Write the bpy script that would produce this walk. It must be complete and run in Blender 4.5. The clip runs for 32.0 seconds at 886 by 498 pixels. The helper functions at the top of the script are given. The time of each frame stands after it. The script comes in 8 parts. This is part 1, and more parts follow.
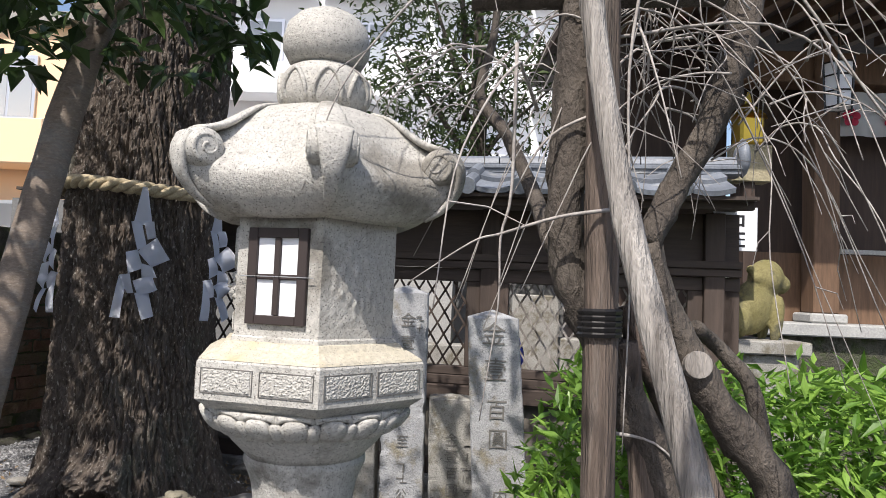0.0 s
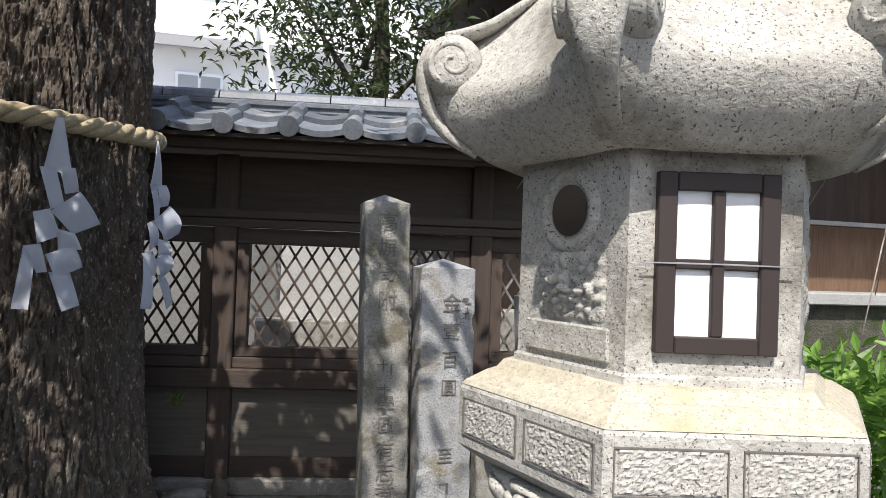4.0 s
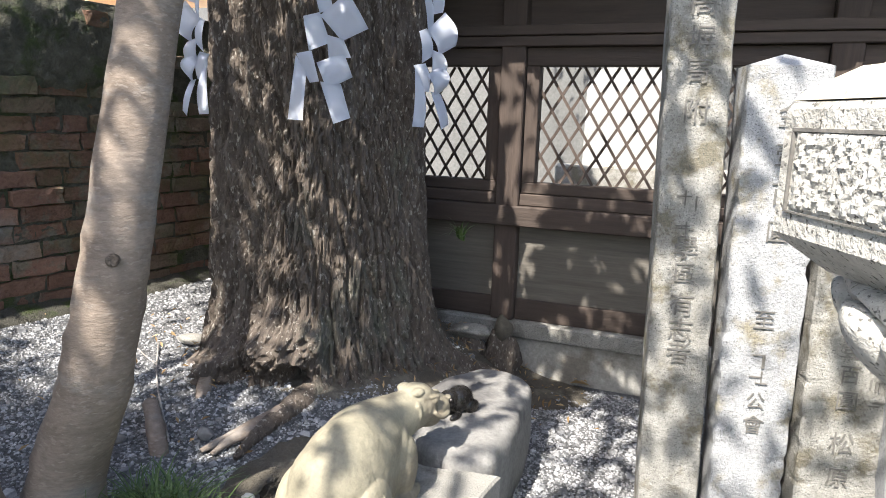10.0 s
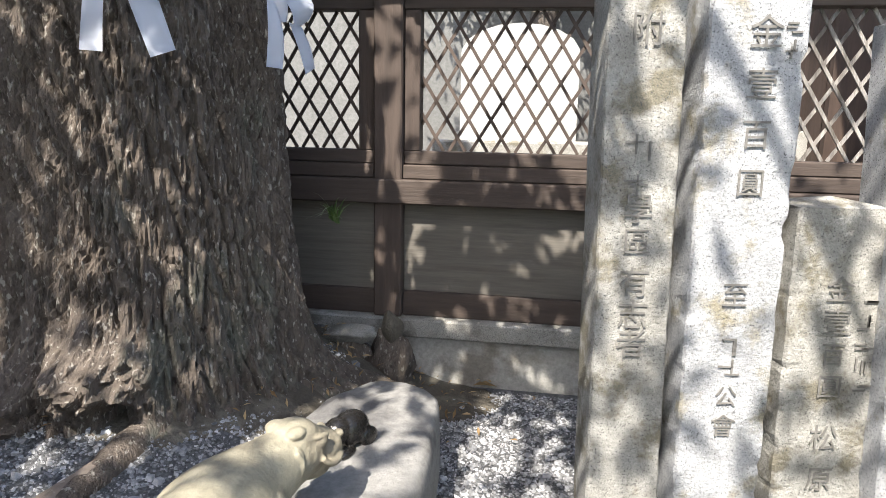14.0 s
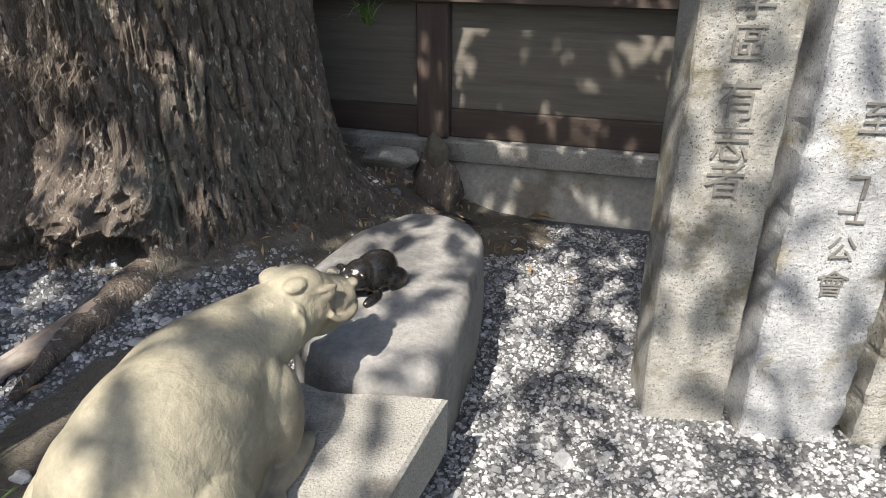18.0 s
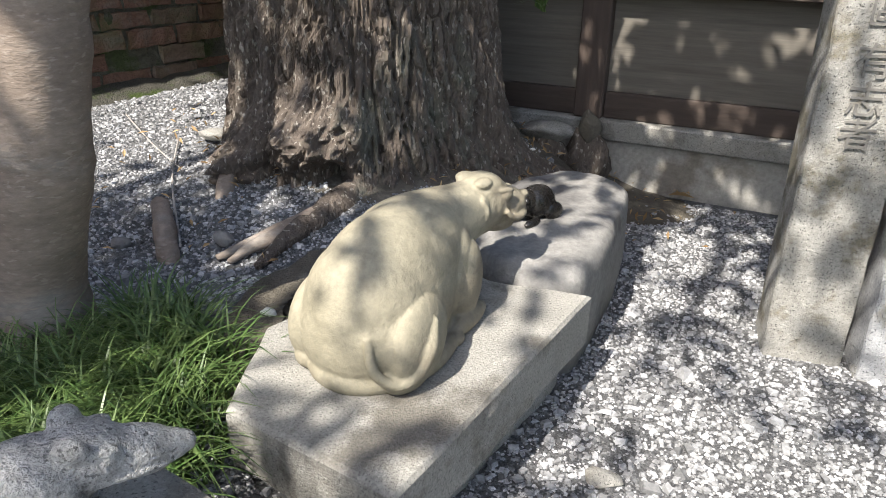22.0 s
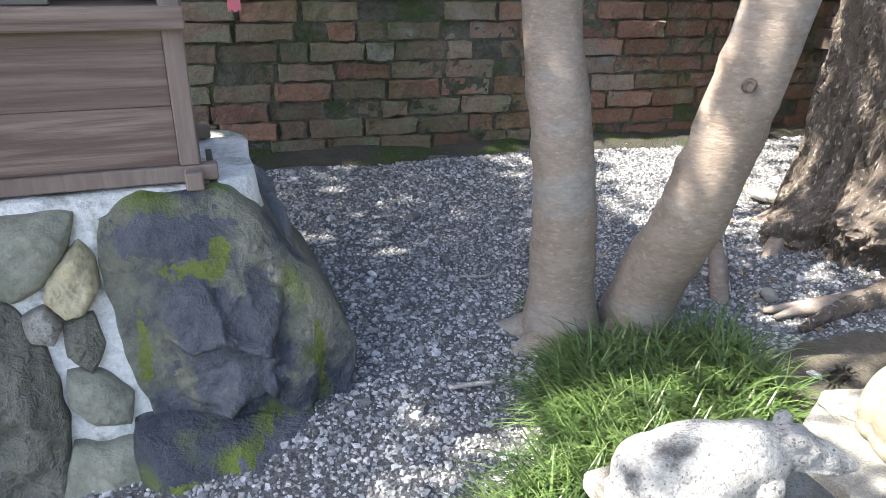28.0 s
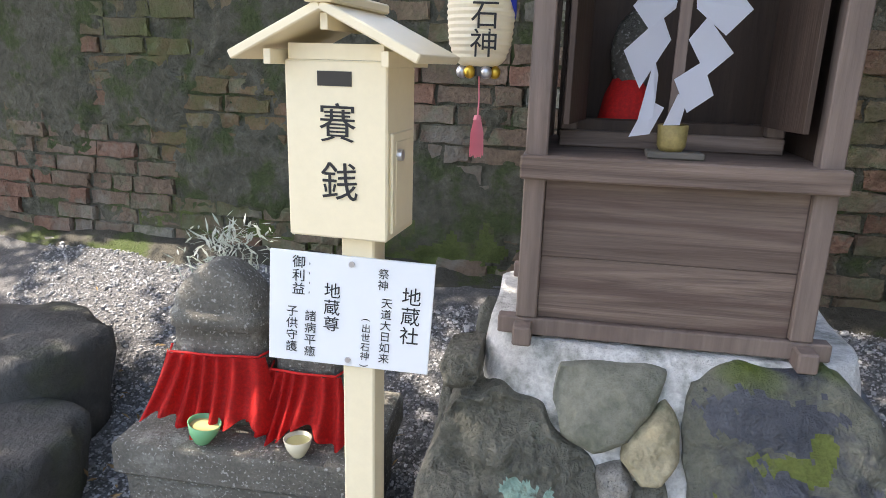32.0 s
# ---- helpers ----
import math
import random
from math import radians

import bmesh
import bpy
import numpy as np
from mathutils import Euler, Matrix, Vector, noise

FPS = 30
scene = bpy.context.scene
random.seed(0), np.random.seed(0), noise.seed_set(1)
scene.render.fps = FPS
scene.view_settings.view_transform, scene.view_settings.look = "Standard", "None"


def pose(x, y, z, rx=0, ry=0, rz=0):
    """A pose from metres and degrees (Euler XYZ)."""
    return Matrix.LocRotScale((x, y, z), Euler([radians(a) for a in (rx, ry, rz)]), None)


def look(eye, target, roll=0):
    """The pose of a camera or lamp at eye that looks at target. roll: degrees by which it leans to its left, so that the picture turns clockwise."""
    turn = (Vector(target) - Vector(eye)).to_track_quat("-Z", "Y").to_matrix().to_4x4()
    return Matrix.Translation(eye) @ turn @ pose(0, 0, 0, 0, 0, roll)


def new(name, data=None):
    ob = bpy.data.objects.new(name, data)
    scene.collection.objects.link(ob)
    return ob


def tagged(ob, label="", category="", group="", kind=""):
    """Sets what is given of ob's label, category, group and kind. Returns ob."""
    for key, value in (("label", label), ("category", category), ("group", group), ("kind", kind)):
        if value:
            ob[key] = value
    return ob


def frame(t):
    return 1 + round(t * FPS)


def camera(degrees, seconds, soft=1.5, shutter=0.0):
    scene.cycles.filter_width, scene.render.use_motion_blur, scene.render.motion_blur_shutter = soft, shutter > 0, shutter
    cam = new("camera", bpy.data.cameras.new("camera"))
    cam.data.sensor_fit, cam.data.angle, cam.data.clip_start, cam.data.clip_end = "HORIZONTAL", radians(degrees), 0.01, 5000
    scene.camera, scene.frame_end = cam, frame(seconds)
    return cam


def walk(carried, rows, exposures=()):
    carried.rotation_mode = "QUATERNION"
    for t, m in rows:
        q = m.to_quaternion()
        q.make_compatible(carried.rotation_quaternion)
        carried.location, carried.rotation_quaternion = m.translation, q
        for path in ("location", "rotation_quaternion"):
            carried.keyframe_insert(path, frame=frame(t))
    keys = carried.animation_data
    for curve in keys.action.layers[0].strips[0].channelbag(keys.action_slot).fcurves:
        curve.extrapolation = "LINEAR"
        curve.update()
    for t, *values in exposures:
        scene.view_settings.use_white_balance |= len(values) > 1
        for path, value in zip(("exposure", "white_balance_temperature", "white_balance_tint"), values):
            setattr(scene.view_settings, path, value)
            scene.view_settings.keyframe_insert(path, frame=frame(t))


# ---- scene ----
cam = camera(66.9, 32.0, soft=0.5)
PATH = [
    (0, (0.015, 0.093, 1.519), (-0.034, 2.089, 1.638), 2.4),
    (0.5, (-0.106, 0.163, 1.521), (-0.168, 2.16, 1.623), 1.2),
    (1, (-0.328, 0.217, 1.525), (-0.254, 2.211, 1.648), 1.5),
    (1.5, (-0.441, 0.288, 1.526), (-0.258, 2.276, 1.638), 1.0),
    (2, (-0.54, 0.485, 1.523), (-0.284, 2.465, 1.637), 1.2),
    (2.5, (-0.635, 0.591, 1.529), (-0.349, 2.567, 1.646), 1.8),
    (4.5, (-1.017, 0.997, 1.519), (-0.458, 2.915, 1.43), 1.9),
    (5, (-1.052, 1.019, 1.51), (-0.467, 2.913, 1.24), 1.9),
    (5.5, (-1.059, 1.019, 1.498), (-0.41, 2.882, 1.17), 1.8),
    (6, (-0.997, 1.057, 1.481), (-0.321, 2.906, 1.128), 1.9),
    (6.5, (-0.934, 1.079, 1.462), (-0.272, 2.932, 1.101), 2.0),
    (7, (-0.917, 1.134, 1.44), (-0.279, 2.995, 1.079), 1.9),
    (7.5, (-0.9, 1.261, 1.432), (-0.447, 3.174, 1.061), 1.3),
    (8, (-0.872, 1.329, 1.418), (-0.625, 3.279, 1.05), 1.5),
    (8.5, (-0.823, 1.342, 1.398), (-0.871, 3.308, 1.03), 1.7),
    (9, (-0.804, 1.367, 1.374), (-1.062, 3.314, 0.994), 2.1),
    (9.5, (-0.793, 1.39, 1.346), (-1.149, 3.32, 0.96), 1.9),
    (10, (-0.785, 1.397, 1.321), (-1.19, 3.317, 0.935), 1.7),
    (10.5, (-0.786, 1.385, 1.286), (-1.217, 3.3, 0.902), 1.5),
    (11, (-0.769, 1.388, 1.264), (-1.212, 3.3, 0.88), 1.5),
    (11.5, (-0.769, 1.464, 1.265), (-1.212, 3.377, 0.881), 1.4),
    (12, (-0.819, 1.578, 1.255), (-1.233, 3.498, 0.88), 1.4),
    (12.5, (-0.926, 1.737, 1.232), (-1.188, 3.685, 0.862), 1.4),
    (13, (-0.935, 1.837, 1.209), (-1.058, 3.801, 0.849), 1.3),
    (13.5, (-0.909, 1.913, 1.184), (-0.954, 3.88, 0.827), 1.0),
    (14, (-0.941, 1.942, 1.16), (-0.937, 3.904, 0.769), 1.1),
    (14.5, (-0.969, 1.955, 1.142), (-0.953, 3.898, 0.668), 1.1),
    (15, (-0.987, 1.951, 1.128), (-0.961, 3.831, 0.448), 1.1),
    (15.5, (-0.987, 1.951, 1.119), (-0.955, 3.77, 0.287), 1.2),
    (17.5, (-0.871, 2.203, 1.112), (-0.994, 3.982, 0.206), 0.0),
    (18, (-0.893, 2.265, 1.075), (-1.064, 4.044, 0.177), 0.1),
    (18.5, (-0.878, 2.279, 1.044), (-1.084, 4.052, 0.141), -0.3),
    (19, (-0.858, 2.274, 0.965), (-1.081, 4.054, 0.079), -0.5),
    (19.5, (-0.846, 2.284, 0.925), (-1.082, 4.055, 0.026), -0.8),
    (20, (-0.861, 2.268, 0.911), (-1.117, 4.039, 0.018), -0.6),
    (20.5, (-0.875, 2.217, 0.927), (-1.179, 3.985, 0.042), -0.4),
    (21, (-0.894, 2.126, 0.947), (-1.263, 3.886, 0.071), -0.1),
    (21.5, (-0.902, 1.99, 0.975), (-1.354, 3.736, 0.11), 0.1),
    (22, (-0.898, 1.876, 1.013), (-1.445, 3.598, 0.156), 0.3),
    (22.5, (-0.863, 1.803, 1.021), (-1.553, 3.479, 0.176), 0.2),
    (23, (-0.833, 1.729, 1.037), (-1.708, 3.319, 0.196), 0.5),
    (23.5, (-0.808, 1.651, 1.052), (-1.825, 3.156, 0.215), 0.7),
    (24, (-0.79, 1.6, 1.048), (-1.896, 3.046, 0.219), 0.8),
    (24.5, (-0.789, 1.579, 1.03), (-1.969, 2.968, 0.207), 0.8),
    (26.5, (-0.815, 1.544, 1.025), (-2.124, 2.821, 0.214), -0.2),
    (27, (-0.849, 1.503, 1.041), (-2.191, 2.749, 0.237), 0.1),
    (27.5, (-0.916, 1.445, 1.121), (-2.34, 2.594, 0.314), 0.5),
    (28, (-1.01, 1.364, 1.219), (-2.523, 2.394, 0.411), 1.1),
    (28.5, (-1.082, 1.258, 1.317), (-2.671, 2.165, 0.511), 1.4),
    (29, (-1.094, 1.145, 1.393), (-2.769, 1.891, 0.594), 1.7),
    (29.5, (-1.12, 1.043, 1.389), (-2.886, 1.619, 0.649), 2.1),
    (30, (-1.145, 0.979, 1.379), (-2.989, 1.401, 0.73), 2.3),
    (30.5, (-1.186, 0.96, 1.359), (-3.074, 1.28, 0.785), 2.1),
    (31, (-1.256, 0.968, 1.33), (-3.165, 1.197, 0.78), 1.7),
    (31.5, (-1.322, 0.971, 1.305), (-3.243, 1.116, 0.767), 1.8),
    (32, (-1.372, 0.926, 1.277), (-3.296, 1.036, 0.745), 1.6),
]
walk(cam, [(t, look(eye, target, roll)) for t, eye, target, roll in PATH],
     [(0, 0.32, 6500, 13), (2.5, 0.34, 6500, 12), (5, 0.36, 6500, 11), (7, 0.14, 6500, 11), (9, 1.18, 6550, 10), (10, 1.52, 6550, 10), (12, 1.74, 6600, 10), (15, 1.46, 6600, 10), (19, 1.20, 6700, 10), (22, 1.32, 6600, 10),
      (24.5, 1.58, 6650, 10), (26.5, 1.68, 6650, 10), (28, 2.30, 6650, 10), (29, 2.85, 6750, 10), (30, 2.5, 7100, 13), (31, 2.2, 7200, 13), (32, 2.05, 7250, 14)])

# ---- world, sun, exposure ----
SUN_TO = Vector((-0.30, -0.82, 1.12)).normalized()
world = bpy.data.worlds.new("world")
scene.world = world
world.use_nodes = True
wn = world.node_tree.nodes
sky = wn.new("ShaderNodeTexSky")
sky.sky_type = "NISHITA"
sky.sun_disc = False
sky.sun_elevation = math.asin(SUN_TO.z)
sky.sun_rotation = math.atan2(SUN_TO.x, SUN_TO.y)
sky.air_density, sky.dust_density = 1.0, 2.0
wn["Background"].inputs["Strength"].default_value = 0.15
world.node_tree.links.new(sky.outputs["Color"], wn["Background"].inputs["Color"])
sun_data = bpy.data.lights.new("sun", "SUN")
sun_data.energy, sun_data.angle, sun_data.color = 4.6, radians(0.55), (1.0, 0.955, 0.88)
sun = new("sun", sun_data)
sun.matrix_world = look(SUN_TO * 30, (0, 0, 0))

# ---- materials ----
def nodes_of(name):
    m = bpy.data.materials.new(name)
    m.use_nodes = True
    return m, m.node_tree.nodes, m.node_tree.links, m.node_tree.nodes["Principled BSDF"]


def surf(name, c1, c2, rough=0.8, s1=3.0, s2=40.0, bump=0.3, stretch=(1, 1, 1), c3=None, s3=1.5, amount3=0.5,
         metal=0.0, spread=0.25, vary=0.0, island=0.0, distance=0.01, speck=None, s_speck=150.0, spec=0.4, warp=0.0, grain=0.7, stain=None):
    """Two tones mixed by coarse noise, fine grain, an optional third tone in patches, specks and relief."""
    m, n, l, b = nodes_of(name)
    tc, mp = n.new("ShaderNodeTexCoord"), n.new("ShaderNodeMapping")
    mp.inputs["Scale"].default_value = stretch
    l.new(tc.outputs["Object"], mp.inputs["Vector"])
    vec = mp.outputs["Vector"]
    if vary:
        oi, add = n.new("ShaderNodeObjectInfo"), n.new("ShaderNodeVectorMath")
        sc = n.new("ShaderNodeMath")
        sc.operation, sc.inputs[1].default_value = "MULTIPLY", 37.0
        l.new(oi.outputs["Random"], sc.inputs[0])
        l.new(vec, add.inputs[0])
        l.new(sc.outputs[0], add.inputs[1])
        vec = add.outputs[0]

    def noise_at(scale, detail, rough_=0.6, dist=0.0):
        t = n.new("ShaderNodeTexNoise")
        t.inputs["Scale"].default_value, t.inputs["Detail"].default_value = scale, detail
        t.inputs["Roughness"].default_value, t.inputs["Distortion"].default_value = rough_, dist
        l.new(vec, t.inputs["Vector"])
        return t.outputs["Fac"]

    def ramp(fac, a, z):
        r = n.new("ShaderNodeMapRange")
        r.inputs["From Min"].default_value, r.inputs["From Max"].default_value = a, z
        r.clamp = True
        l.new(fac, r.inputs["Value"])
        return r.outputs["Result"]

    def mix(kind, fac, a, z):
        x = n.new("ShaderNodeMix")
        x.data_type, x.blend_type = "RGBA", kind
        for sock, v in ((x.inputs[0], fac), (x.inputs[6], a), (x.inputs[7], z)):
            if isinstance(v, (int, float)):
                sock.default_value = v
            elif isinstance(v, tuple):
                sock.default_value = (*v, 1)
            else:
                l.new(v, sock)
        return x.outputs[2]

    coarse, fine = noise_at(s1, 5, 0.6, warp), noise_at(s2, 4, 0.7)
    col = mix("MIX", ramp(coarse, 0.5 - spread, 0.5 + spread), c1, c2)
    if c3:
        col = mix("MIX", ramp(noise_at(s3, 6, 0.65), 0.68 - 0.3 * amount3, 0.78 - 0.3 * amount3), col, c3)
    col = mix("MULTIPLY", grain, col, mix("MIX", ramp(fine, 0.25, 0.75), (0.55, 0.55, 0.55), (1.3, 1.3, 1.3)))
    if speck:
        col = mix("MIX", ramp(noise_at(s_speck, 2, 0.5), 0.60, 0.68), col, speck)
    if vary or island:
        hv = n.new("ShaderNodeHueSaturation")
        if island:
            geo = n.new("ShaderNodeNewGeometry")
            src, amt = geo.outputs["Random Per Island"], island
        else:
            src, amt = oi.outputs["Random"], vary
        mr = n.new("ShaderNodeMapRange")
        mr.inputs["To Min"].default_value, mr.inputs["To Max"].default_value = 1 - amt, 1 + amt
        l.new(src, mr.inputs["Value"])
        l.new(mr.outputs["Result"], hv.inputs["Value"])
        l.new(col, hv.inputs["Color"])
        col = hv.outputs["Color"]
    if stain:
        # moss and lime bloom that run across the pieces of one wall
        pos = n.new("ShaderNodeNewGeometry")
        for k_, c_ in enumerate(stain):
            t = n.new("ShaderNodeTexNoise")
            t.noise_dimensions = "4D"
            t.inputs["W"].default_value = 3.0 + 5 * k_
            t.inputs["Scale"].default_value, t.inputs["Detail"].default_value, t.inputs["Roughness"].default_value = 1.5 + 1.2 * k_, 7, 0.68
            l.new(pos.outputs["Position"], t.inputs["Vector"])
            x_ = n.new("ShaderNodeMath")
            x_.operation, x_.inputs[1].default_value = "MULTIPLY", 0.8
            l.new(ramp(t.outputs["Fac"], 0.47 + 0.08 * k_, 0.66 + 0.06 * k_), x_.inputs[0])
            col = mix("MIX", x_.outputs[0], col, c_)
    l.new(col, b.inputs["Base Color"])
    rr = n.new("ShaderNodeMapRange")
    rr.inputs["To Min"].default_value, rr.inputs["To Max"].default_value = max(0.04, rough - 0.12), min(1, rough + 0.1)
    l.new(fine, rr.inputs["Value"])
    l.new(rr.outputs["Result"], b.inputs["Roughness"])
    b.inputs["Metallic"].default_value = metal
    b.inputs["Specular IOR Level"].default_value = spec
    if bump:
        ad = n.new("ShaderNodeMath")
        ad.operation = "ADD"
        l.new(fine, ad.inputs[0])
        l.new(coarse, ad.inputs[1])
        bp = n.new("ShaderNodeBump")
        bp.inputs["Strength"].default_value, bp.inputs["Distance"].default_value = bump, distance
        l.new(ad.outputs[0], bp.inputs["Height"])
        l.new(bp.outputs["Normal"], b.inputs["Normal"])
    return m


def plain(name, c, rough=0.6, metal=0.0, emit=0.0, through_=0.0):
    m, n, l, b = nodes_of(name)
    b.inputs["Base Color"].default_value = (*c, 1)
    b.inputs["Roughness"].default_value, b.inputs["Metallic"].default_value = rough, metal
    if emit:
        b.inputs["Emission Color"].default_value, b.inputs["Emission Strength"].default_value = (*c, 1), emit
    if through_:
        t, a, out = n.new("ShaderNodeBsdfTranslucent"), n.new("ShaderNodeMixShader"), n["Material Output"]
        t.inputs["Color"].default_value = (*c, 1)
        a.inputs[0].default_value = through_
        l.new(b.outputs[0], a.inputs[1])
        l.new(t.outputs[0], a.inputs[2])
        l.new(a.outputs[0], out.inputs["Surface"])
    return m


def leaf_mat(name, c1, c2, rough=0.4, thru=0.35):
    """Leaf green that varies from leaf to leaf and lets some light through."""
    m, n, l, b = nodes_of(name)
    geo, mx = n.new("ShaderNodeNewGeometry"), n.new("ShaderNodeMix")
    mx.data_type = "RGBA"
    mx.inputs[6].default_value, mx.inputs[7].default_value = (*c1, 1), (*c2, 1)
    l.new(geo.outputs["Random Per Island"], mx.inputs[0])
    l.new(mx.outputs[2], b.inputs["Base Color"])
    b.inputs["Roughness"].default_value = rough
    t, a = n.new("ShaderNodeBsdfTranslucent"), n.new("ShaderNodeMixShader")
    l.new(mx.outputs[2], t.inputs["Color"])
    a.inputs[0].default_value = thru
    l.new(b.outputs[0], a.inputs[1])
    l.new(t.outputs[0], a.inputs[2])
    l.new(a.outputs[0], n["Material Output"].inputs["Surface"])
    return m


M_GRANITE = surf("granite_weathered", (0.40, 0.385, 0.35), (0.56, 0.545, 0.505), 0.85, 5, 90, 0.6, c3=(0.25, 0.235, 0.205), s3=3.2, amount3=0.45, speck=(0.11, 0.105, 0.095), s_speck=260, distance=0.007)
M_GRANITE_TOP = surf("granite_stained", (0.50, 0.45, 0.34), (0.58, 0.54, 0.45), 0.85, 6, 80, 0.5, c3=(0.46, 0.39, 0.25), s3=5, amount3=0.4, speck=(0.28, 0.26, 0.22), s_speck=280, distance=0.006)
M_PILLAR = surf("granite_pillar", (0.25, 0.24, 0.215), (0.42, 0.41, 0.38), 0.85, 9, 110, 0.7, c3=(0.19, 0.172, 0.13), s3=7, amount3=0.6, speck=(0.10, 0.097, 0.09), s_speck=240, distance=0.008, warp=0.5)
M_PILLAR_BLUE = surf("granite_blue_grey", (0.30, 0.305, 0.315), (0.48, 0.485, 0.49), 0.85, 8, 110, 0.7, c3=(0.26, 0.235, 0.175), s3=5, amount3=0.52, speck=(0.12, 0.12, 0.125), s_speck=240, distance=0.008, warp=0.5)
# dark tone stands in for the shade inside carved grooves
M_GROOVE_SHADE = surf("groove_shade", (0.13, 0.125, 0.115), (0.20, 0.19, 0.175), 0.9, 20, 90, 0.2)
M_SLAB = surf("granite_slab", (0.25, 0.24, 0.215), (0.375, 0.362, 0.33), 0.88, 5, 190, 0.8, c3=(0.165, 0.152, 0.13), s3=4.2, amount3=0.64, speck=(0.12, 0.115, 0.105), s_speck=230, distance=0.006, grain=0.9)
M_OX = surf("sandstone_polished", (0.225, 0.203, 0.146), (0.30, 0.274, 0.203), 0.75, 4, 70, 0.6, c3=(0.19, 0.165, 0.12), s3=2.6, amount3=0.6, distance=0.005, grain=0.5)
M_BOAR = surf("lichened_stone", (0.40, 0.395, 0.385), (0.70, 0.695, 0.68), 0.92, 60, 170, 1.0, c3=(0.17, 0.168, 0.162), s3=8, amount3=0.52, distance=0.018, speck=(0.20, 0.198, 0.19), s_speck=130)
M_BRONZE = surf("dark_bronze", (0.035, 0.033, 0.032), (0.07, 0.066, 0.062), 0.28, 12, 70, 0.15, metal=0.75)
M_ROCK_FLAT = surf("grey_field_stone", (0.17, 0.165, 0.155), (0.27, 0.26, 0.245), 0.85, 3, 50, 0.5, c3=(0.13, 0.125, 0.12), s3=2.5, distance=0.01)
M_ROCK_DARK = surf("dark_mossy_rock", (0.085, 0.09, 0.10), (0.16, 0.165, 0.17), 0.7, 3.5, 40, 0.7, c3=(0.13, 0.15, 0.045), s3=3.0, amount3=0.36, distance=0.012, warp=1.0)
# far darker than the other rocks: tree shade is put into the colour
M_BOULDER_SHADE = surf("shaded_boulder", (0.045, 0.045, 0.043), (0.085, 0.083, 0.077), 0.8, 4, 45, 0.8, c3=(0.06, 0.065, 0.045), s3=3.0, amount3=0.4, distance=0.014, warp=0.8)
M_ROCK_BIG = surf("blue_black_rock", (0.13, 0.13, 0.098), (0.20, 0.20, 0.155), 0.75, 7, 45, 1.0, c3=(0.048, 0.055, 0.072), s3=2.4, amount3=0.78, distance=0.02, warp=1.0, speck=(0.10, 0.135, 0.022), s_speck=3.6)
M_ROCK_CRUST = surf("slate_blue_rock", (0.055, 0.062, 0.078), (0.115, 0.122, 0.14), 0.7, 9, 50, 1.0, c3=(0.17, 0.165, 0.15), s3=6, amount3=0.3, distance=0.02, warp=1.2)
M_MOSS_ROCK = surf("bright_moss", (0.10, 0.125, 0.03), (0.165, 0.19, 0.05), 0.95, 9, 70, 1.0, c3=(0.13, 0.13, 0.095), s3=9, amount3=0.45, distance=0.012)
M_VERDIGRIS = surf("turquoise_stain", (0.22, 0.36, 0.29), (0.36, 0.50, 0.42), 0.9, 14, 60, 0.9, c3=(0.14, 0.15, 0.12), s3=16, amount3=0.55, distance=0.015)
M_ROCK_GREEN = surf("olive_rock", (0.17, 0.17, 0.13), (0.25, 0.25, 0.20), 0.85, 5, 45, 0.7, c3=(0.13, 0.14, 0.10), s3=4, distance=0.012, warp=0.6)
M_ROCK_ROUGH = surf("porous_rock", (0.115, 0.115, 0.092), (0.215, 0.21, 0.172), 0.95, 10, 34, 1.0, c3=(0.17, 0.25, 0.17), s3=3.2, amount3=0.22, distance=0.035, warp=0.8)
M_ROCK_WARM = surf("buff_rock", (0.30, 0.26, 0.16), (0.42, 0.37, 0.25), 0.85, 7, 50, 0.7, c3=(0.20, 0.20, 0.12), s3=6, distance=0.012)
M_MORTAR = surf("white_mortar", (0.50, 0.49, 0.465), (0.76, 0.75, 0.72), 0.9, 9, 60, 0.8, c3=(0.27, 0.275, 0.24), s3=5, amount3=0.55, distance=0.012)
M_EARTH = surf("dark_earth", (0.075, 0.065, 0.05), (0.13, 0.115, 0.09), 0.95, 4, 60, 0.8, c3=(0.17, 0.15, 0.12), s3=5, amount3=0.4, distance=0.015)
M_GRAVEL = surf("gravel_stones", (0.20, 0.203, 0.21), (0.365, 0.365, 0.366), 0.85, 25, 120, 0.3, island=0.6, distance=0.003)
M_GRAVEL_BED = surf("gravel_bed", (0.10, 0.10, 0.104), (0.20, 0.20, 0.204), 0.9, 70, 160, 1.0, distance=0.02, speck=(0.25, 0.25, 0.255), s_speck=110)
M_BARK = surf("furrowed_bark", (0.085, 0.067, 0.054), (0.185, 0.150, 0.122), 0.95, 18, 85, 1.0, stretch=(1, 1, 0.42), c3=(0.145, 0.15, 0.12), s3=2.0, amount3=0.38, distance=0.02, warp=0.9, speck=(0.33, 0.30, 0.26), s_speck=75)
M_BARK_SMOOTH = surf("smooth_brown_bark", (0.18, 0.14, 0.11), (0.265, 0.217, 0.178), 0.8, 4, 40, 0.5, stretch=(1, 1, 2.6), c3=(0.235, 0.212, 0.188), s3=3, distance=0.006, speck=(0.27, 0.225, 0.185), s_speck=45)
M_BARK_PLUM = surf("plum_bark", (0.055, 0.045, 0.038), (0.13, 0.11, 0.09), 0.95, 12, 50, 1.0, stretch=(1, 1, 0.5), distance=0.02)
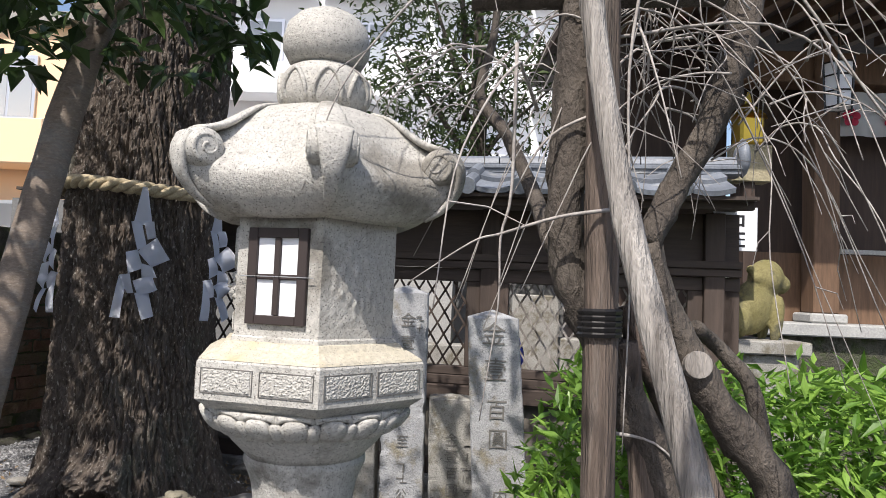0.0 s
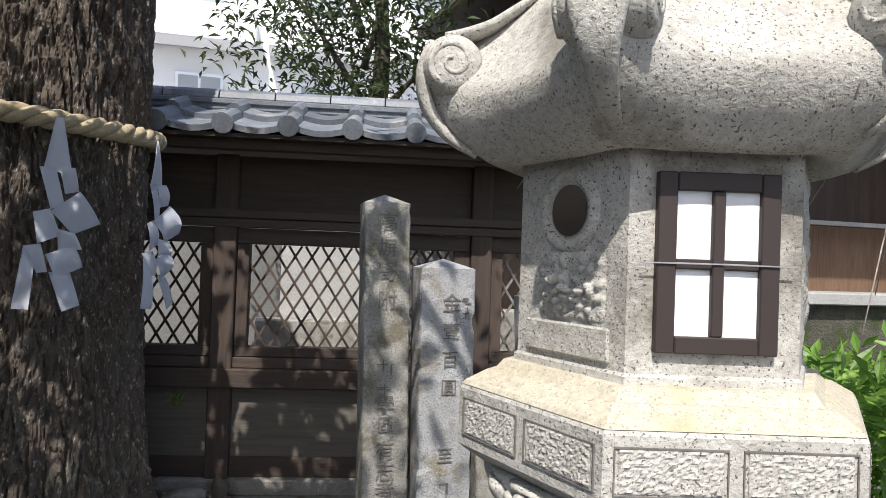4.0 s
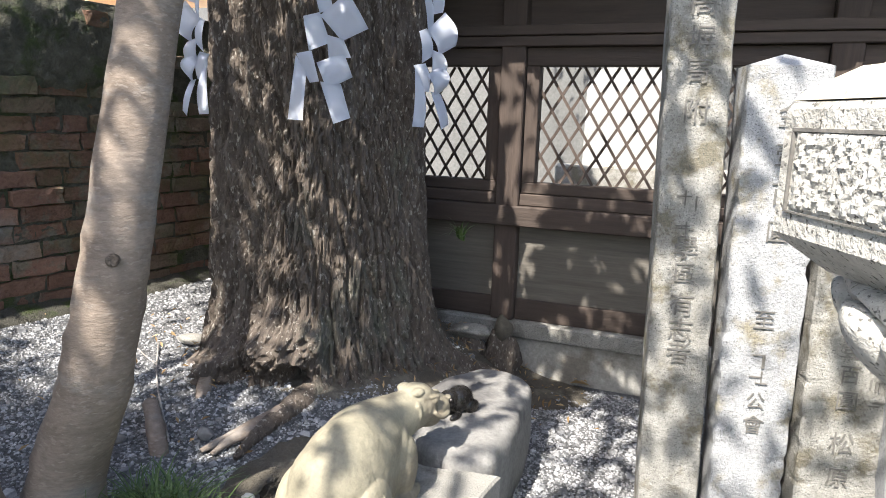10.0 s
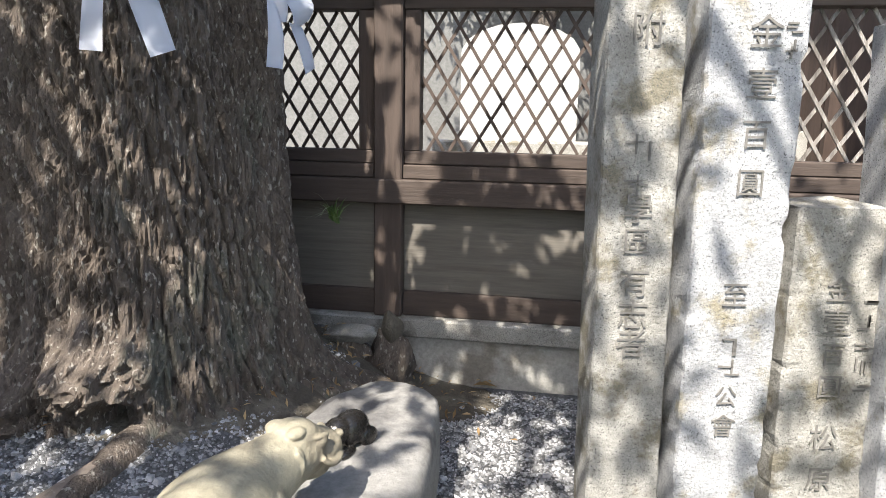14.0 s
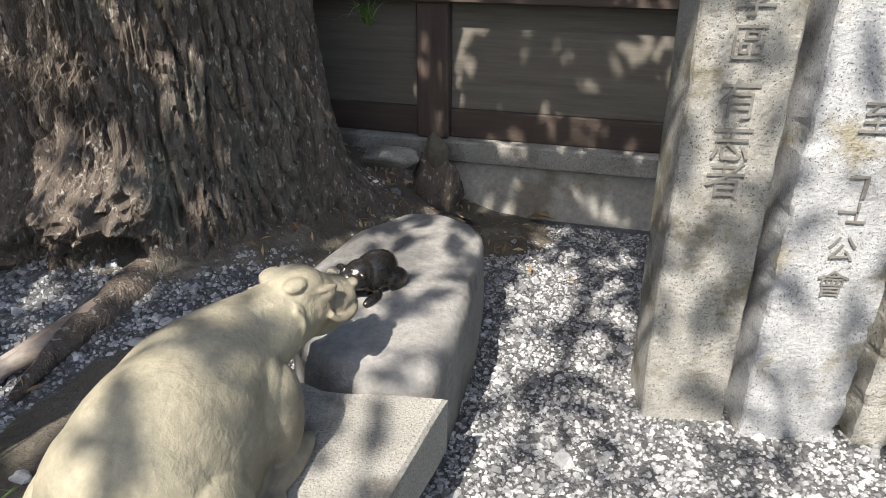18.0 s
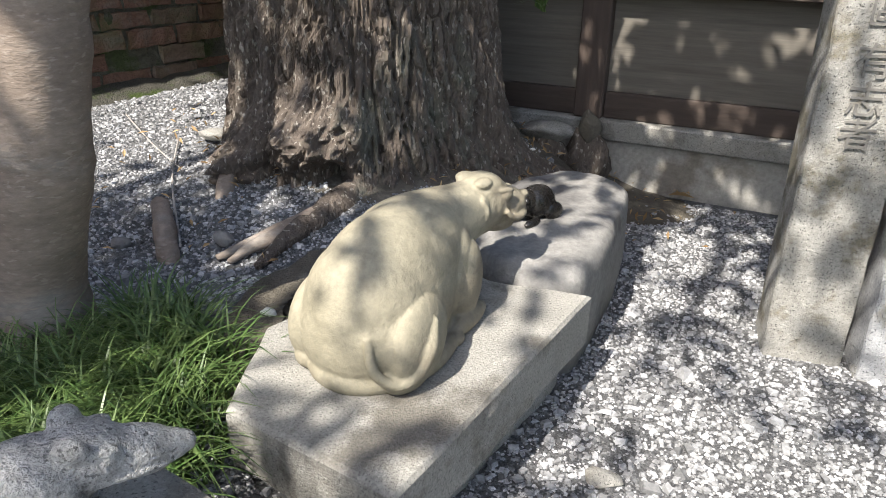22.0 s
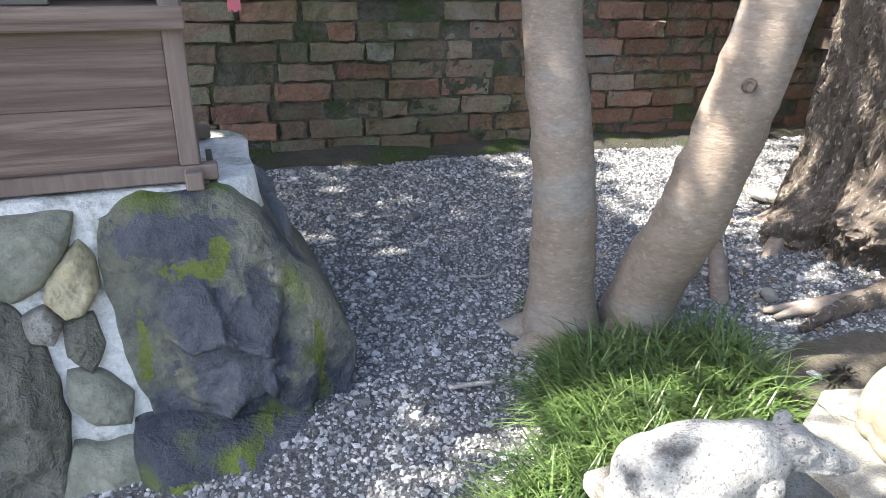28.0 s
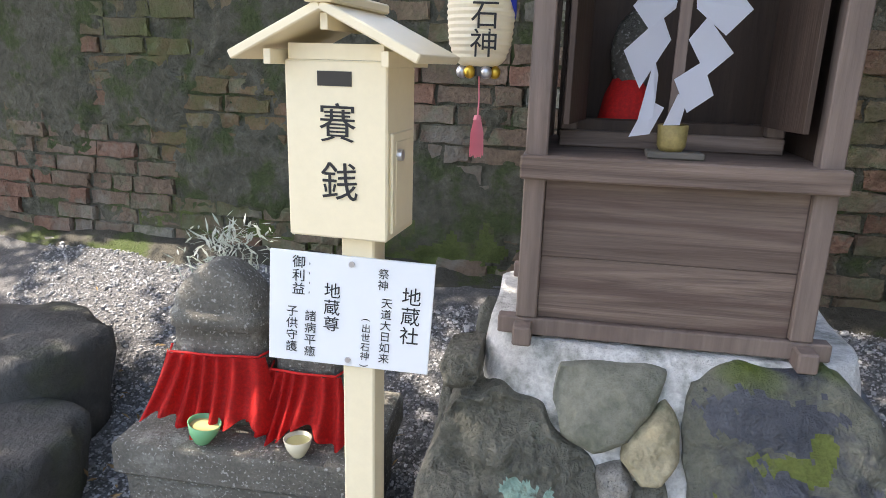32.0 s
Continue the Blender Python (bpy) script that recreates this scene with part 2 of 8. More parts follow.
M_POST = surf("weathered_post", (0.035, 0.027, 0.022), (0.17, 0.13, 0.105), 0.85, 22, 60, 1.0, stretch=(1, 1, 0.06), c3=(0.20, 0.17, 0.145), s3=9, amount3=0.3, distance=0.02, spread=0.14)
M_POST_PALE = surf("bleached_pole_lit_slat", (0.12, 0.105, 0.092), (0.43, 0.40, 0.365), 0.85, 20, 60, 1.0, stretch=(1, 1, 0.07), c3=(0.10, 0.085, 0.07), s3=7, amount3=0.5, distance=0.018, spread=0.16)
M_WOOD_FENCE = surf("fence_wood_brown", (0.044, 0.032, 0.026), (0.085, 0.063, 0.051), 0.75, 5, 50, 0.5, stretch=(0.08, 1, 1), distance=0.006, c3=(0.10, 0.08, 0.068), s3=2, amount3=0.35)
M_WOOD_FENCE_V = surf("fence_post_brown", (0.046, 0.033, 0.026), (0.088, 0.064, 0.052), 0.75, 5, 50, 0.5, stretch=(1, 1, 0.08), distance=0.006)
M_WOOD_GREY = surf("greyed_board", (0.10, 0.089, 0.074), (0.16, 0.144, 0.123), 0.85, 5, 50, 0.4, stretch=(0.06, 1, 1), distance=0.005)
M_WOOD_SHRINE = surf("shrine_cedar", (0.065, 0.042, 0.033), (0.27, 0.20, 0.163), 0.7, 11, 30, 0.6, stretch=(0.10, 1, 2.2), distance=0.006, warp=1.5, grain=0.5, c3=(0.115, 0.075, 0.062), s3=6, amount3=0.55)
M_WOOD_SHRINE_V = surf("shrine_cedar_post", (0.14, 0.10, 0.085), (0.24, 0.185, 0.155), 0.7, 9, 45, 0.5, stretch=(1, 1, 0.07), distance=0.005)
# dark timber; its tone also carries the dimness inside the small shrine
M_WOOD_DARK = surf("dark_wood_interior_shade", (0.038, 0.024, 0.018), (0.085, 0.056, 0.042), 0.7, 9, 40, 0.3, stretch=(1, 1, 0.08))
M_WOOD_HALL = surf("hall_timber", (0.12, 0.07, 0.042), (0.19, 0.115, 0.07), 0.7, 5, 40, 0.3, stretch=(1, 1, 0.1))
M_TILE = surf("roof_tile_grey", (0.115, 0.13, 0.155), (0.22, 0.24, 0.27), 0.5, 6, 50, 0.3, c3=(0.33, 0.33, 0.32), s3=4, amount3=0.35, distance=0.005, vary=0.2)
M_CREAM = surf("cream_painted_wood", (0.82, 0.72, 0.50), (0.86, 0.76, 0.54), 0.45, 6, 60, 0.05, distance=0.001, grain=0.08)
M_PAPER = plain("white_paper", (0.82, 0.84, 0.90), 0.7, through_=0.35)
M_BOARD = plain("white_sign_board", (0.84, 0.87, 0.89), 0.35)
M_INK = plain("black_ink", (0.012, 0.012, 0.014), 0.6)
M_STRAW = surf("straw_rope", (0.36, 0.29, 0.18), (0.50, 0.42, 0.28), 0.9, 30, 140, 0.8, distance=0.004)
M_RED = surf("red_cloth", (0.62, 0.012, 0.012), (0.74, 0.03, 0.025), 0.75, 6, 120, 0.2, distance=0.003)
M_PINK = plain("pink_tassel", (0.72, 0.22, 0.27), 0.6)
M_LANTERN_PAPER = plain("lantern_paper", (0.86, 0.78, 0.60), 0.55, through_=0.3)
M_BLUE = plain("blue_print", (0.03, 0.06, 0.50), 0.55)
M_BLACK = plain("black_lacquer_and_hole_shade", (0.015, 0.014, 0.014), 0.3)
M_GOLD = plain("brass", (0.62, 0.40, 0.06), 0.3, 0.9)
M_STEEL = plain("steel", (0.6, 0.6, 0.62), 0.3, 0.9)
M_CUP_GREEN = plain("green_glazed_cup", (0.20, 0.50, 0.25), 0.25)
M_CUP_CREAM = plain("cream_porcelain", (0.72, 0.66, 0.48), 0.25)
M_TEA = plain("tea", (0.50, 0.47, 0.22), 0.15)
M_POT = surf("offering_pot", (0.22, 0.17, 0.06), (0.33, 0.26, 0.10), 0.6, 12, 60, 0.3)
M_JIZO = surf("dark_carved_stone", (0.11, 0.104, 0.088), (0.24, 0.228, 0.195), 0.92, 9, 90, 1.0, c3=(0.30, 0.30, 0.26), s3=9, amount3=0.40, distance=0.012, speck=(0.40, 0.395, 0.36), s_speck=120)
M_WINDOW_WOOD = plain("dark_window_wood", (0.035, 0.024, 0.022), 0.6)
M_WINDOW_PAPER = plain("window_paper", (0.80, 0.81, 0.84), 0.6)
M_BRICK = surf("old_brick", (0.155, 0.108, 0.078), (0.235, 0.172, 0.125), 0.95, 9, 60, 1.0, c3=(0.17, 0.165, 0.11), s3=5.0, amount3=0.55, vary=0.32, distance=0.015, stain=((0.085, 0.11, 0.035), (0.25, 0.245, 0.215)))
M_BRICK_RED = surf("red_brick", (0.18, 0.095, 0.066), (0.265, 0.155, 0.11), 0.95, 9, 60, 1.0, c3=(0.19, 0.16, 0.12), s3=7, amount3=0.5, vary=0.3, distance=0.015, stain=((0.085, 0.11, 0.035), (0.25, 0.245, 0.215)))
M_BRICK_PALE = surf("lichened_brick", (0.21, 0.20, 0.155), (0.31, 0.295, 0.25), 0.95, 9, 60, 1.0, c3=(0.13, 0.14, 0.075), s3=5, amount3=0.55, vary=0.25, distance=0.015, stain=((0.085, 0.11, 0.035), (0.25, 0.245, 0.215)))
M_BRICK_BED = surf("brick_joint_mortar", (0.105, 0.10, 0.08), (0.20, 0.19, 0.155), 0.95, 8, 60, 1.0, c3=(0.08, 0.095, 0.04), s3=3, amount3=0.55, distance=0.03)
M_RENDER = surf("old_wall_render", (0.06, 0.06, 0.043), (0.15, 0.145, 0.112), 0.95, 11, 60, 1.0, c3=(0.065, 0.085, 0.032), s3=4.2, amount3=0.62, distance=0.025, warp=0.9)
M_MOSS_WALL = surf("wall_moss", (0.07, 0.095, 0.022), (0.125, 0.155, 0.05), 0.95, 10, 90, 1.0, c3=(0.10, 0.095, 0.065), s3=4, amount3=0.5, distance=0.02)
M_MOSSY = surf("mossy_soil", (0.05, 0.047, 0.037), (0.09, 0.085, 0.068), 0.95, 7, 90, 1.0, c3=(0.05, 0.075, 0.014), s3=3.4, amount3=0.55, distance=0.02)
M_CONCRETE = surf("pale_concrete", (0.30, 0.29, 0.265), (0.40, 0.385, 0.35), 0.9, 3, 50, 0.4, c3=(0.22, 0.20, 0.17), s3=3, distance=0.005)
M_WHITEWALL = plain("white_render_wall", (0.86, 0.87, 0.89), 0.8)
M_PEACH = plain("peach_render_wall", (0.84, 0.60, 0.38), 0.8)
M_LEAF_DARK = leaf_mat("evergreen_leaf", (0.025, 0.05, 0.016), (0.07, 0.12, 0.035), 0.3, 0.25)
M_LEAF_BACK = leaf_mat("feathery_leaf", (0.025, 0.045, 0.012), (0.08, 0.115, 0.035), 0.65, 0.3)
M_HEDGE = leaf_mat("hedge_leaf", (0.09, 0.20, 0.025), (0.27, 0.44, 0.08), 0.4, 0.4)
M_GRASS = leaf_mat("grass_blade", (0.045, 0.095, 0.022), (0.165, 0.235, 0.080), 0.38, 0.25)
M_FERN = leaf_mat("white_flower_leaf", (0.45, 0.50, 0.40), (0.80, 0.82, 0.72), 0.5, 0.4)
M_DRY = leaf_mat("dry_leaf", (0.20, 0.12, 0.05), (0.42, 0.30, 0.16), 0.8, 0.2)
M_TWIG = surf("pale_twig", (0.24, 0.215, 0.195), (0.44, 0.41, 0.38), 0.8, 20, 80, 0.2)

# ---- helpers for meshes ----
def mesh_from(bm, name, material, smooth=False):
    me = bpy.data.meshes.new(name)
    bm.to_mesh(me)
    bm.free()
    if material:
        me.materials.append(material)
    if smooth:
        for p in me.polygons:
            p.use_smooth = True
    return me


def part(name, bm, material, parent=None, label="", smooth=False):
    ob = new(name, mesh_from(bm, name, material, smooth))
    if parent:
        ob.parent = parent
    if label:
        tagged(ob, label)
    return ob


def thing(name, label, category, group="", kind="", at=None):
    ob = new(name)
    if at is not None:
        ob.matrix_world = at
    return tagged(ob, label, category, group, kind)


def box(x0, x1, y0, y1, z0, z1, bevel=0.0, bm=None, m=None):
    bm = bm or bmesh.new()
    r = bmesh.ops.create_cube(bm, size=1)
    vs = r["verts"]
    for v in vs:
        v.co = Vector((x0 + (v.co.x + 0.5) * (x1 - x0), y0 + (v.co.y + 0.5) * (y1 - y0), z0 + (v.co.z + 0.5) * (z1 - z0)))
    if bevel:
        es = list({e for v in vs for e in v.link_edges})
        r2 = bmesh.ops.bevel(bm, geom=es, offset=bevel, segments=1, affect="EDGES")
        vs = list({v for f in r2["faces"] for v in f.verts} | {v for v in vs if v.is_valid})
    if m is not None:
        for v in vs:
            v.co = m @ v.co
    return bm


def ring_loft(rings, bm=None, cap=True):
    """Skin a list of closed rings of points."""
    bm = bm or bmesh.new()
    rows = [[bm.verts.new(p) for p in ring] for ring in rings]
    n = len(rows[0])
    for a, b in zip(rows, rows[1:]):
        for i in range(n):
            bm.faces.new((a[i], a[(i + 1) % n], b[(i + 1) % n], b[i]))
    if cap:
        bm.faces.new(rows[0][::-1])
        bm.faces.new(rows[-1])
    return bm


def circle(c, r, n, z=None, turn=0.0, squash=1.0):
    return [Vector((c[0] + r * math.cos(turn + 2 * math.pi * i / n), c[1] + squash * r * math.sin(turn + 2 * math.pi * i / n), c[2] if z is None else z)) for i in range(n)]


def tube(points, radii, n=8, bm=None, wobble=0.0, seed=0):
    """A tapered limb along points."""
    pts = [Vector(p) for p in points]
    rings, ref = [], None
    for i, p in enumerate(pts):
        d = (pts[min(i + 1, len(pts) - 1)] - pts[max(i - 1, 0)]).normalized()
        if ref is None:
            ref = Vector((1, 0, 0)) if abs(d.x) < 0.9 else Vector((0, 1, 0))
        a = d.cross(ref).normalized()
        ref = a.cross(d).normalized()
        r = radii[i] if hasattr(radii, "__len__") else radii
        ring = []
        for k in range(n):
            t = 2 * math.pi * k / n
            rr = r * (1 + wobble * noise.noise(Vector((math.cos(t) * 1.7 + seed, math.sin(t) * 1.7, i * 0.6))))
            ring.append(p + (ref * math.cos(t) + a * math.sin(t)) * rr)
        rings.append(ring)
    return ring_loft(rings, bm)


def smooth_path(points, steps=6):
    """Catmull-Rom through points."""
    pts = [Vector(p) for p in points]
    pts = [pts[0] * 2 - pts[1], *pts, pts[-1] * 2 - pts[-2]]
    out = []
    for i in range(1, len(pts) - 2):
        a, b, c, d = pts[i - 1 : i + 3]
        for s in range(steps):
            t = s / steps
            out.append(0.5 * (2 * b + (c - a) * t + (2 * a - 5 * b + 4 * c - d) * t * t + (3 * b - a - 3 * c + d) * t ** 3))
    out.append(pts[-2])
    return out


def rock_mesh(center, size, seed, rough=0.25, detail=3, flat=0.0, turn=0.0, freq=1.3, facet=0.0, boxy=0.0):
    bm = bmesh.new()
    bmesh.ops.create_icosphere(bm, subdivisions=detail, radius=1)
    rot = Matrix.Rotation(turn, 3, "Z")
    rnd = random.Random(seed)
    planes = [(Vector((rnd.gauss(0, 1), rnd.gauss(0, 1), rnd.gauss(0, 0.8))).normalized(), rnd.uniform(0.62, 0.9)) for _ in range(int(facet))]
    for v in bm.verts:
        p = v.co.copy()
        if boxy:
            p = Vector([math.copysign(abs(c) ** (1 - 0.5 * boxy), c) for c in p])
        k = 1 + rough * noise.noise(p * freq + Vector((seed * 3.1, seed, 0))) + rough * 0.4 * noise.noise(p * freq * 3 + Vector((0, seed * 2.3, 1)))
        p *= k
        for nrm, d in planes:
            over = p.dot(nrm) - d
            if over > 0:
                p -= nrm * over * 0.92
        p = Vector((p.x * size[0], p.y * size[1], p.z * size[2]))
        if flat and p.z > flat:
            p.z = flat + (p.z - flat) * 0.18
        v.co = rot @ p + Vector(center)
    return bm


def rock(name, center, size, seed, material, label, category="rock", parent=None, **kw):
    ob = part(name, rock_mesh(center, size, seed, **kw), material, parent, "" if category is None else label, smooth=True)
    if category:
        tagged(ob, label, category)
    return ob


def writing(text, size, material, m, parent, name="lettering", depth=0.0008, label=""):
    """Flat lettering from the built-in font, as a mesh."""
    cu = bpy.data.curves.new("text", "FONT")
    cu.body, cu.size, cu.align_x, cu.align_y, cu.extrude = text, size, "CENTER", "CENTER", depth
    cu.resolution_u = 2
    tmp = bpy.data.objects.new("text", cu)
    scene.collection.objects.link(tmp)
    dg = bpy.context.evaluated_depsgraph_get()
    me = bpy.data.meshes.new_from_object(tmp.evaluated_get(dg))
    bpy.data.objects.remove(tmp)
    bpy.data.curves.remove(cu)
    me.materials.clear()
    me.materials.append(material)
    ob = new(name, me)
    ob.parent = parent
    ob.matrix_local = m
    if label:
        tagged(ob, label)
    return ob


def leaves(name, places, size, material, parent=None, shape=(0.36, 1.0), seed=1, droop=0.3, fold=0.12):
    """Many small folded leaves as one mesh; places are (point, scale)."""
    rnd = random.Random(seed)
    vs, fs = [], []
    for p, k in places:
        L = size * k * rnd.uniform(0.7, 1.25)
        W = L * shape[0]
        th, ph = rnd.uniform(0, 6.283), rnd.gauss(-droop, 0.5)
        d = Vector((math.cos(th) * math.cos(ph), math.sin(th) * math.cos(ph), math.sin(ph)))
        s = d.cross(Vector((rnd.gauss(0, 0.4), rnd.gauss(0, 0.4), 1))).normalized()
        u = s.cross(d).normalized()
        p = Vector(p)
        b = len(vs)
        vs += [p, p + d * L * 0.45 + s * W * 0.5 + u * fold * L, p + d * L - u * fold * L * 0.6, p + d * L * 0.45 - s * W * 0.5 + u * fold * L, p + d * L * 0.5]
        fs += [(b, b + 4, b + 1), (b + 1, b + 4, b + 2), (b + 4, b + 3, b + 2), (b, b + 3, b + 4)]
    me = bpy.data.meshes.new(name)
    me.from_pydata([tuple(v) for v in vs], [], fs)
    me.materials.append(material)
    ob = new(name, me)
    ob.parent = parent
    return ob


def blob(bm, c, r, rot=(0, 0, 0), seg=16):
    """Adds an ellipsoid, a lump of a sculpture."""
    m = pose(*c, *rot) @ Matrix.Diagonal((*r, 1))
    bmesh.ops.create_uvsphere(bm, u_segments=seg, v_segments=seg // 2 + 2, radius=1, matrix=m)
    return bm


def sculpt(name, bm, material, label, category, m, voxel=0.008, smooth=6, detail=None):
    """Fuses lumps into one worn stone figure; detail is laid on after the body has been softened."""
    ob = new(name, mesh_from(bm, name, material, True))

    def fuse(size, times):
        rm = ob.modifiers.new("fuse", "REMESH")
        rm.mode, rm.voxel_size, rm.use_smooth_shade = "VOXEL", size, True
        sm = ob.modifiers.new("soften", "SMOOTH")
        sm.factor, sm.iterations = 0.5, times

    fuse(voxel, smooth)
    if detail is not None:
        me = bpy.data.meshes.new_from_object(ob.evaluated_get(bpy.context.evaluated_depsgraph_get()))
        ob.modifiers.clear()
        extra = mesh_from(detail, name, None)
        both = bmesh.new()
        both.from_mesh(me)
        both.from_mesh(extra)
        ob.data = mesh_from(both, name, material, True)
        bpy.data.meshes.remove(me)
        bpy.data.meshes.remove(extra)
        fuse(voxel, 1)
    ob.matrix_world = m
    return tagged(ob, label, category)


# ---- ground ----
def sstep(a, b, x):
    t = min(1.0, max(0.0, (x - a) / (b - a)))
    return t * t * (3 - 2 * t)


WALL_AT, WALL_TURN = (-4.27, 1.06), 71.5
TREE = (-1.93, 4.20)


def ground_z(x, y):
    """The right side lies lower than the terrace behind the statues."""
    up = 1 - sstep(-1.78, -1.22, x - 0.16 * max(0, y - 2.6))
    z = 0.19 * up * sstep(0.9, 2.2, y + 0.25 * (-x - 1.5)) if y < 3.6 else 0.19 * up
    r = math.hypot(x - TREE[0], y - TREE[1])
    z += 0.12 * (1 - sstep(0.35, 1.0, r)) * (0.4 + 0.6 * up)
    # the ground banks up against the brick wall
    off = 0.948 * (x + 4.27) - 0.318 * (y - 1.06)
    z += (0.35 - z) * (1 - sstep(-0.05, 1.35, off)) ** 1.3 if y < 5.2 else 0
    z += 0.012 * noise.noise(Vector((x * 1.3, y * 1.3, 0)))
    return z if math.hypot(x, y) < 9 else 0.0


def grid_axis(a, b, step):
    inner = list(np.arange(a, b + 1e-6, step))
    return [-120, -60, -30, -15, a - 3] + inner + [b + 3, 15, 30, 60, 120]


gx, gy = grid_axis(-5.4, 2.4, 0.08), grid_axis(-1.6, 6.0, 0.08)
gv = [(x, y, ground_z(x, y)) for y in gy for x in gx]
gf = [(j * len(gx) + i, j * len(gx) + i + 1, (j + 1) * len(gx) + i + 1, (j + 1) * len(gx) + i) for j in range(len(gy) - 1) for i in range(len(gx) - 1)]
gme = bpy.data.meshes.new("ground")
gme.from_pydata(gv, [], gf)
gme.materials.append(M_GRAVEL_BED)
for p_ in gme.polygons:
    p_.use_smooth = True
ground = tagged(new("ground", gme), "grey crushed gravel ground with dark earth showing through", "ground", kind="structure")


def patch(name, c, rx, ry, lift, material, label, seed, turn=0.0, category="soil"):
    """A thin irregular mound lying on the ground."""
    bm = bmesh.new()
    rows, n = [], 40
    for k in range(9):
        f_ = k / 8
        row = []
        for i in range(n):
            a = 2 * math.pi * i / n
            w = 1 + 0.28 * noise.noise(Vector((math.cos(a) * 1.6 + seed, math.sin(a) * 1.6, seed))) + 0.1 * noise.noise(Vector((math.cos(a) * 6, math.sin(a) * 6 + seed, 2)))
            dx, dy = rx * f_ * w * math.cos(a), ry * f_ * w * math.sin(a)
            x, y = c[0] + dx * math.cos(turn) - dy * math.sin(turn), c[1] + dx * math.sin(turn) + dy * math.cos(turn)
            row.append(bm.verts.new((x, y, ground_z(x, y) + lift * (1 - f_ ** 3) - 0.006 * (f_ == 1) + 0.006 * noise.noise(Vector((x * 9, y * 9, seed))))))
        rows.append(row)
    for a_, b_ in zip(rows[1:], rows[2:]):
        for i in range(n):
            bm.faces.new((a_[i], a_[(i + 1) % n], b_[(i + 1) % n], b_[i]))
    bm.faces.new(rows[1])
    return tagged(part(name, bm, material, None, smooth=True), label, category, kind="structure")


patch("soil", (TREE[0] + 0.16, TREE[1] + 0.03), 0.66, 0.62, 0.016, M_EARTH, "dark bare soil around the foot of the old tree", 1)
patch("soil", (-1.66, 3.10), 0.17, 0.34, 0.012, M_EARTH, "damp dark soil beside the statue slab", 4)
patch("soil", (-1.05, 4.55), 0.42, 0.22, 0.015, M_EARTH, "dark soil with litter along the fence foot", 7)

# ---- brick wall ----
wall_m = pose(*WALL_AT, 0, 0, 0, WALL_TURN)
wall = tagged(part("wall_brick", box(-4.6, 4.6, 0.026, 0.30, -0.1, 1.82), M_BRICK_BED), "old weathered brick garden wall with moss and patched render", "wall", kind="structure")
wall.matrix_world = wall_m
bm = bmesh.new()
fr = []
for k in range(181):
    x = -4.6 + k * 9.2 / 180
    h = 0.395 + 0.05 * noise.noise(Vector((k * 0.11, 3, 0))) + 0.02 * noise.noise(Vector((k * 0.5, 1, 0)))
    d = 0.10 + 0.05 * noise.noise(Vector((k * 0.13, 7, 0)))
    fr.append([bm.verts.new((x, yy, zz + 0.012 * noise.noise(Vector((x * 9, j_, 4))))) for j_, (yy, zz) in enumerate(((-d - 0.06, 0.30), (-d, 0.345), (-d * 0.5, h - 0.03), (0.0, h), (0.036, h)))])
for a_, b_ in zip(fr, fr[1:]):
    for j_ in range(4):
        bm.faces.new((a_[j_], b_[j_], b_[j_ + 1], a_[j_ + 1]))
footing = tagged(part("wall_footing", bm, M_MOSSY, None, smooth=True), "mossy footing along the brick wall", "footing", kind="structure")
footing.matrix_world = wall_m

# ---- wooden fence with tile roof ----
FENCE_M = pose(-1.30, 4.80, 0, 0, 0, -9.6)
fence = thing("wooden_fence", "dark brown wooden fence with lattice windows and a tiled roof", "fence", at=FENCE_M)
FX0, FX1 = -1.75, 3.10
part("plinth", box(FX0, FX1, -0.02, 0.22, -0.15, 0.212, 0.006), M_CONCRETE, fence, "pale concrete plinth")
part("sill_stone", box(FX0, FX1, -0.05, 0.20, 0.214, 0.298, 0.008), M_SLAB, fence, "granite sill")
POSTS = (-1.27, 0.135, 1.545, 2.945)
for x in POSTS:
    part("post", box(x - 0.060, x + 0.060, -0.035, 0.105, 0.300, 2.06, 0.006), M_WOOD_FENCE_V, fence)
part("lower_rail", box(FX0, FX1, -0.055, 0.02, 0.793, 0.895, 0.006), M_WOOD_FENCE, fence)
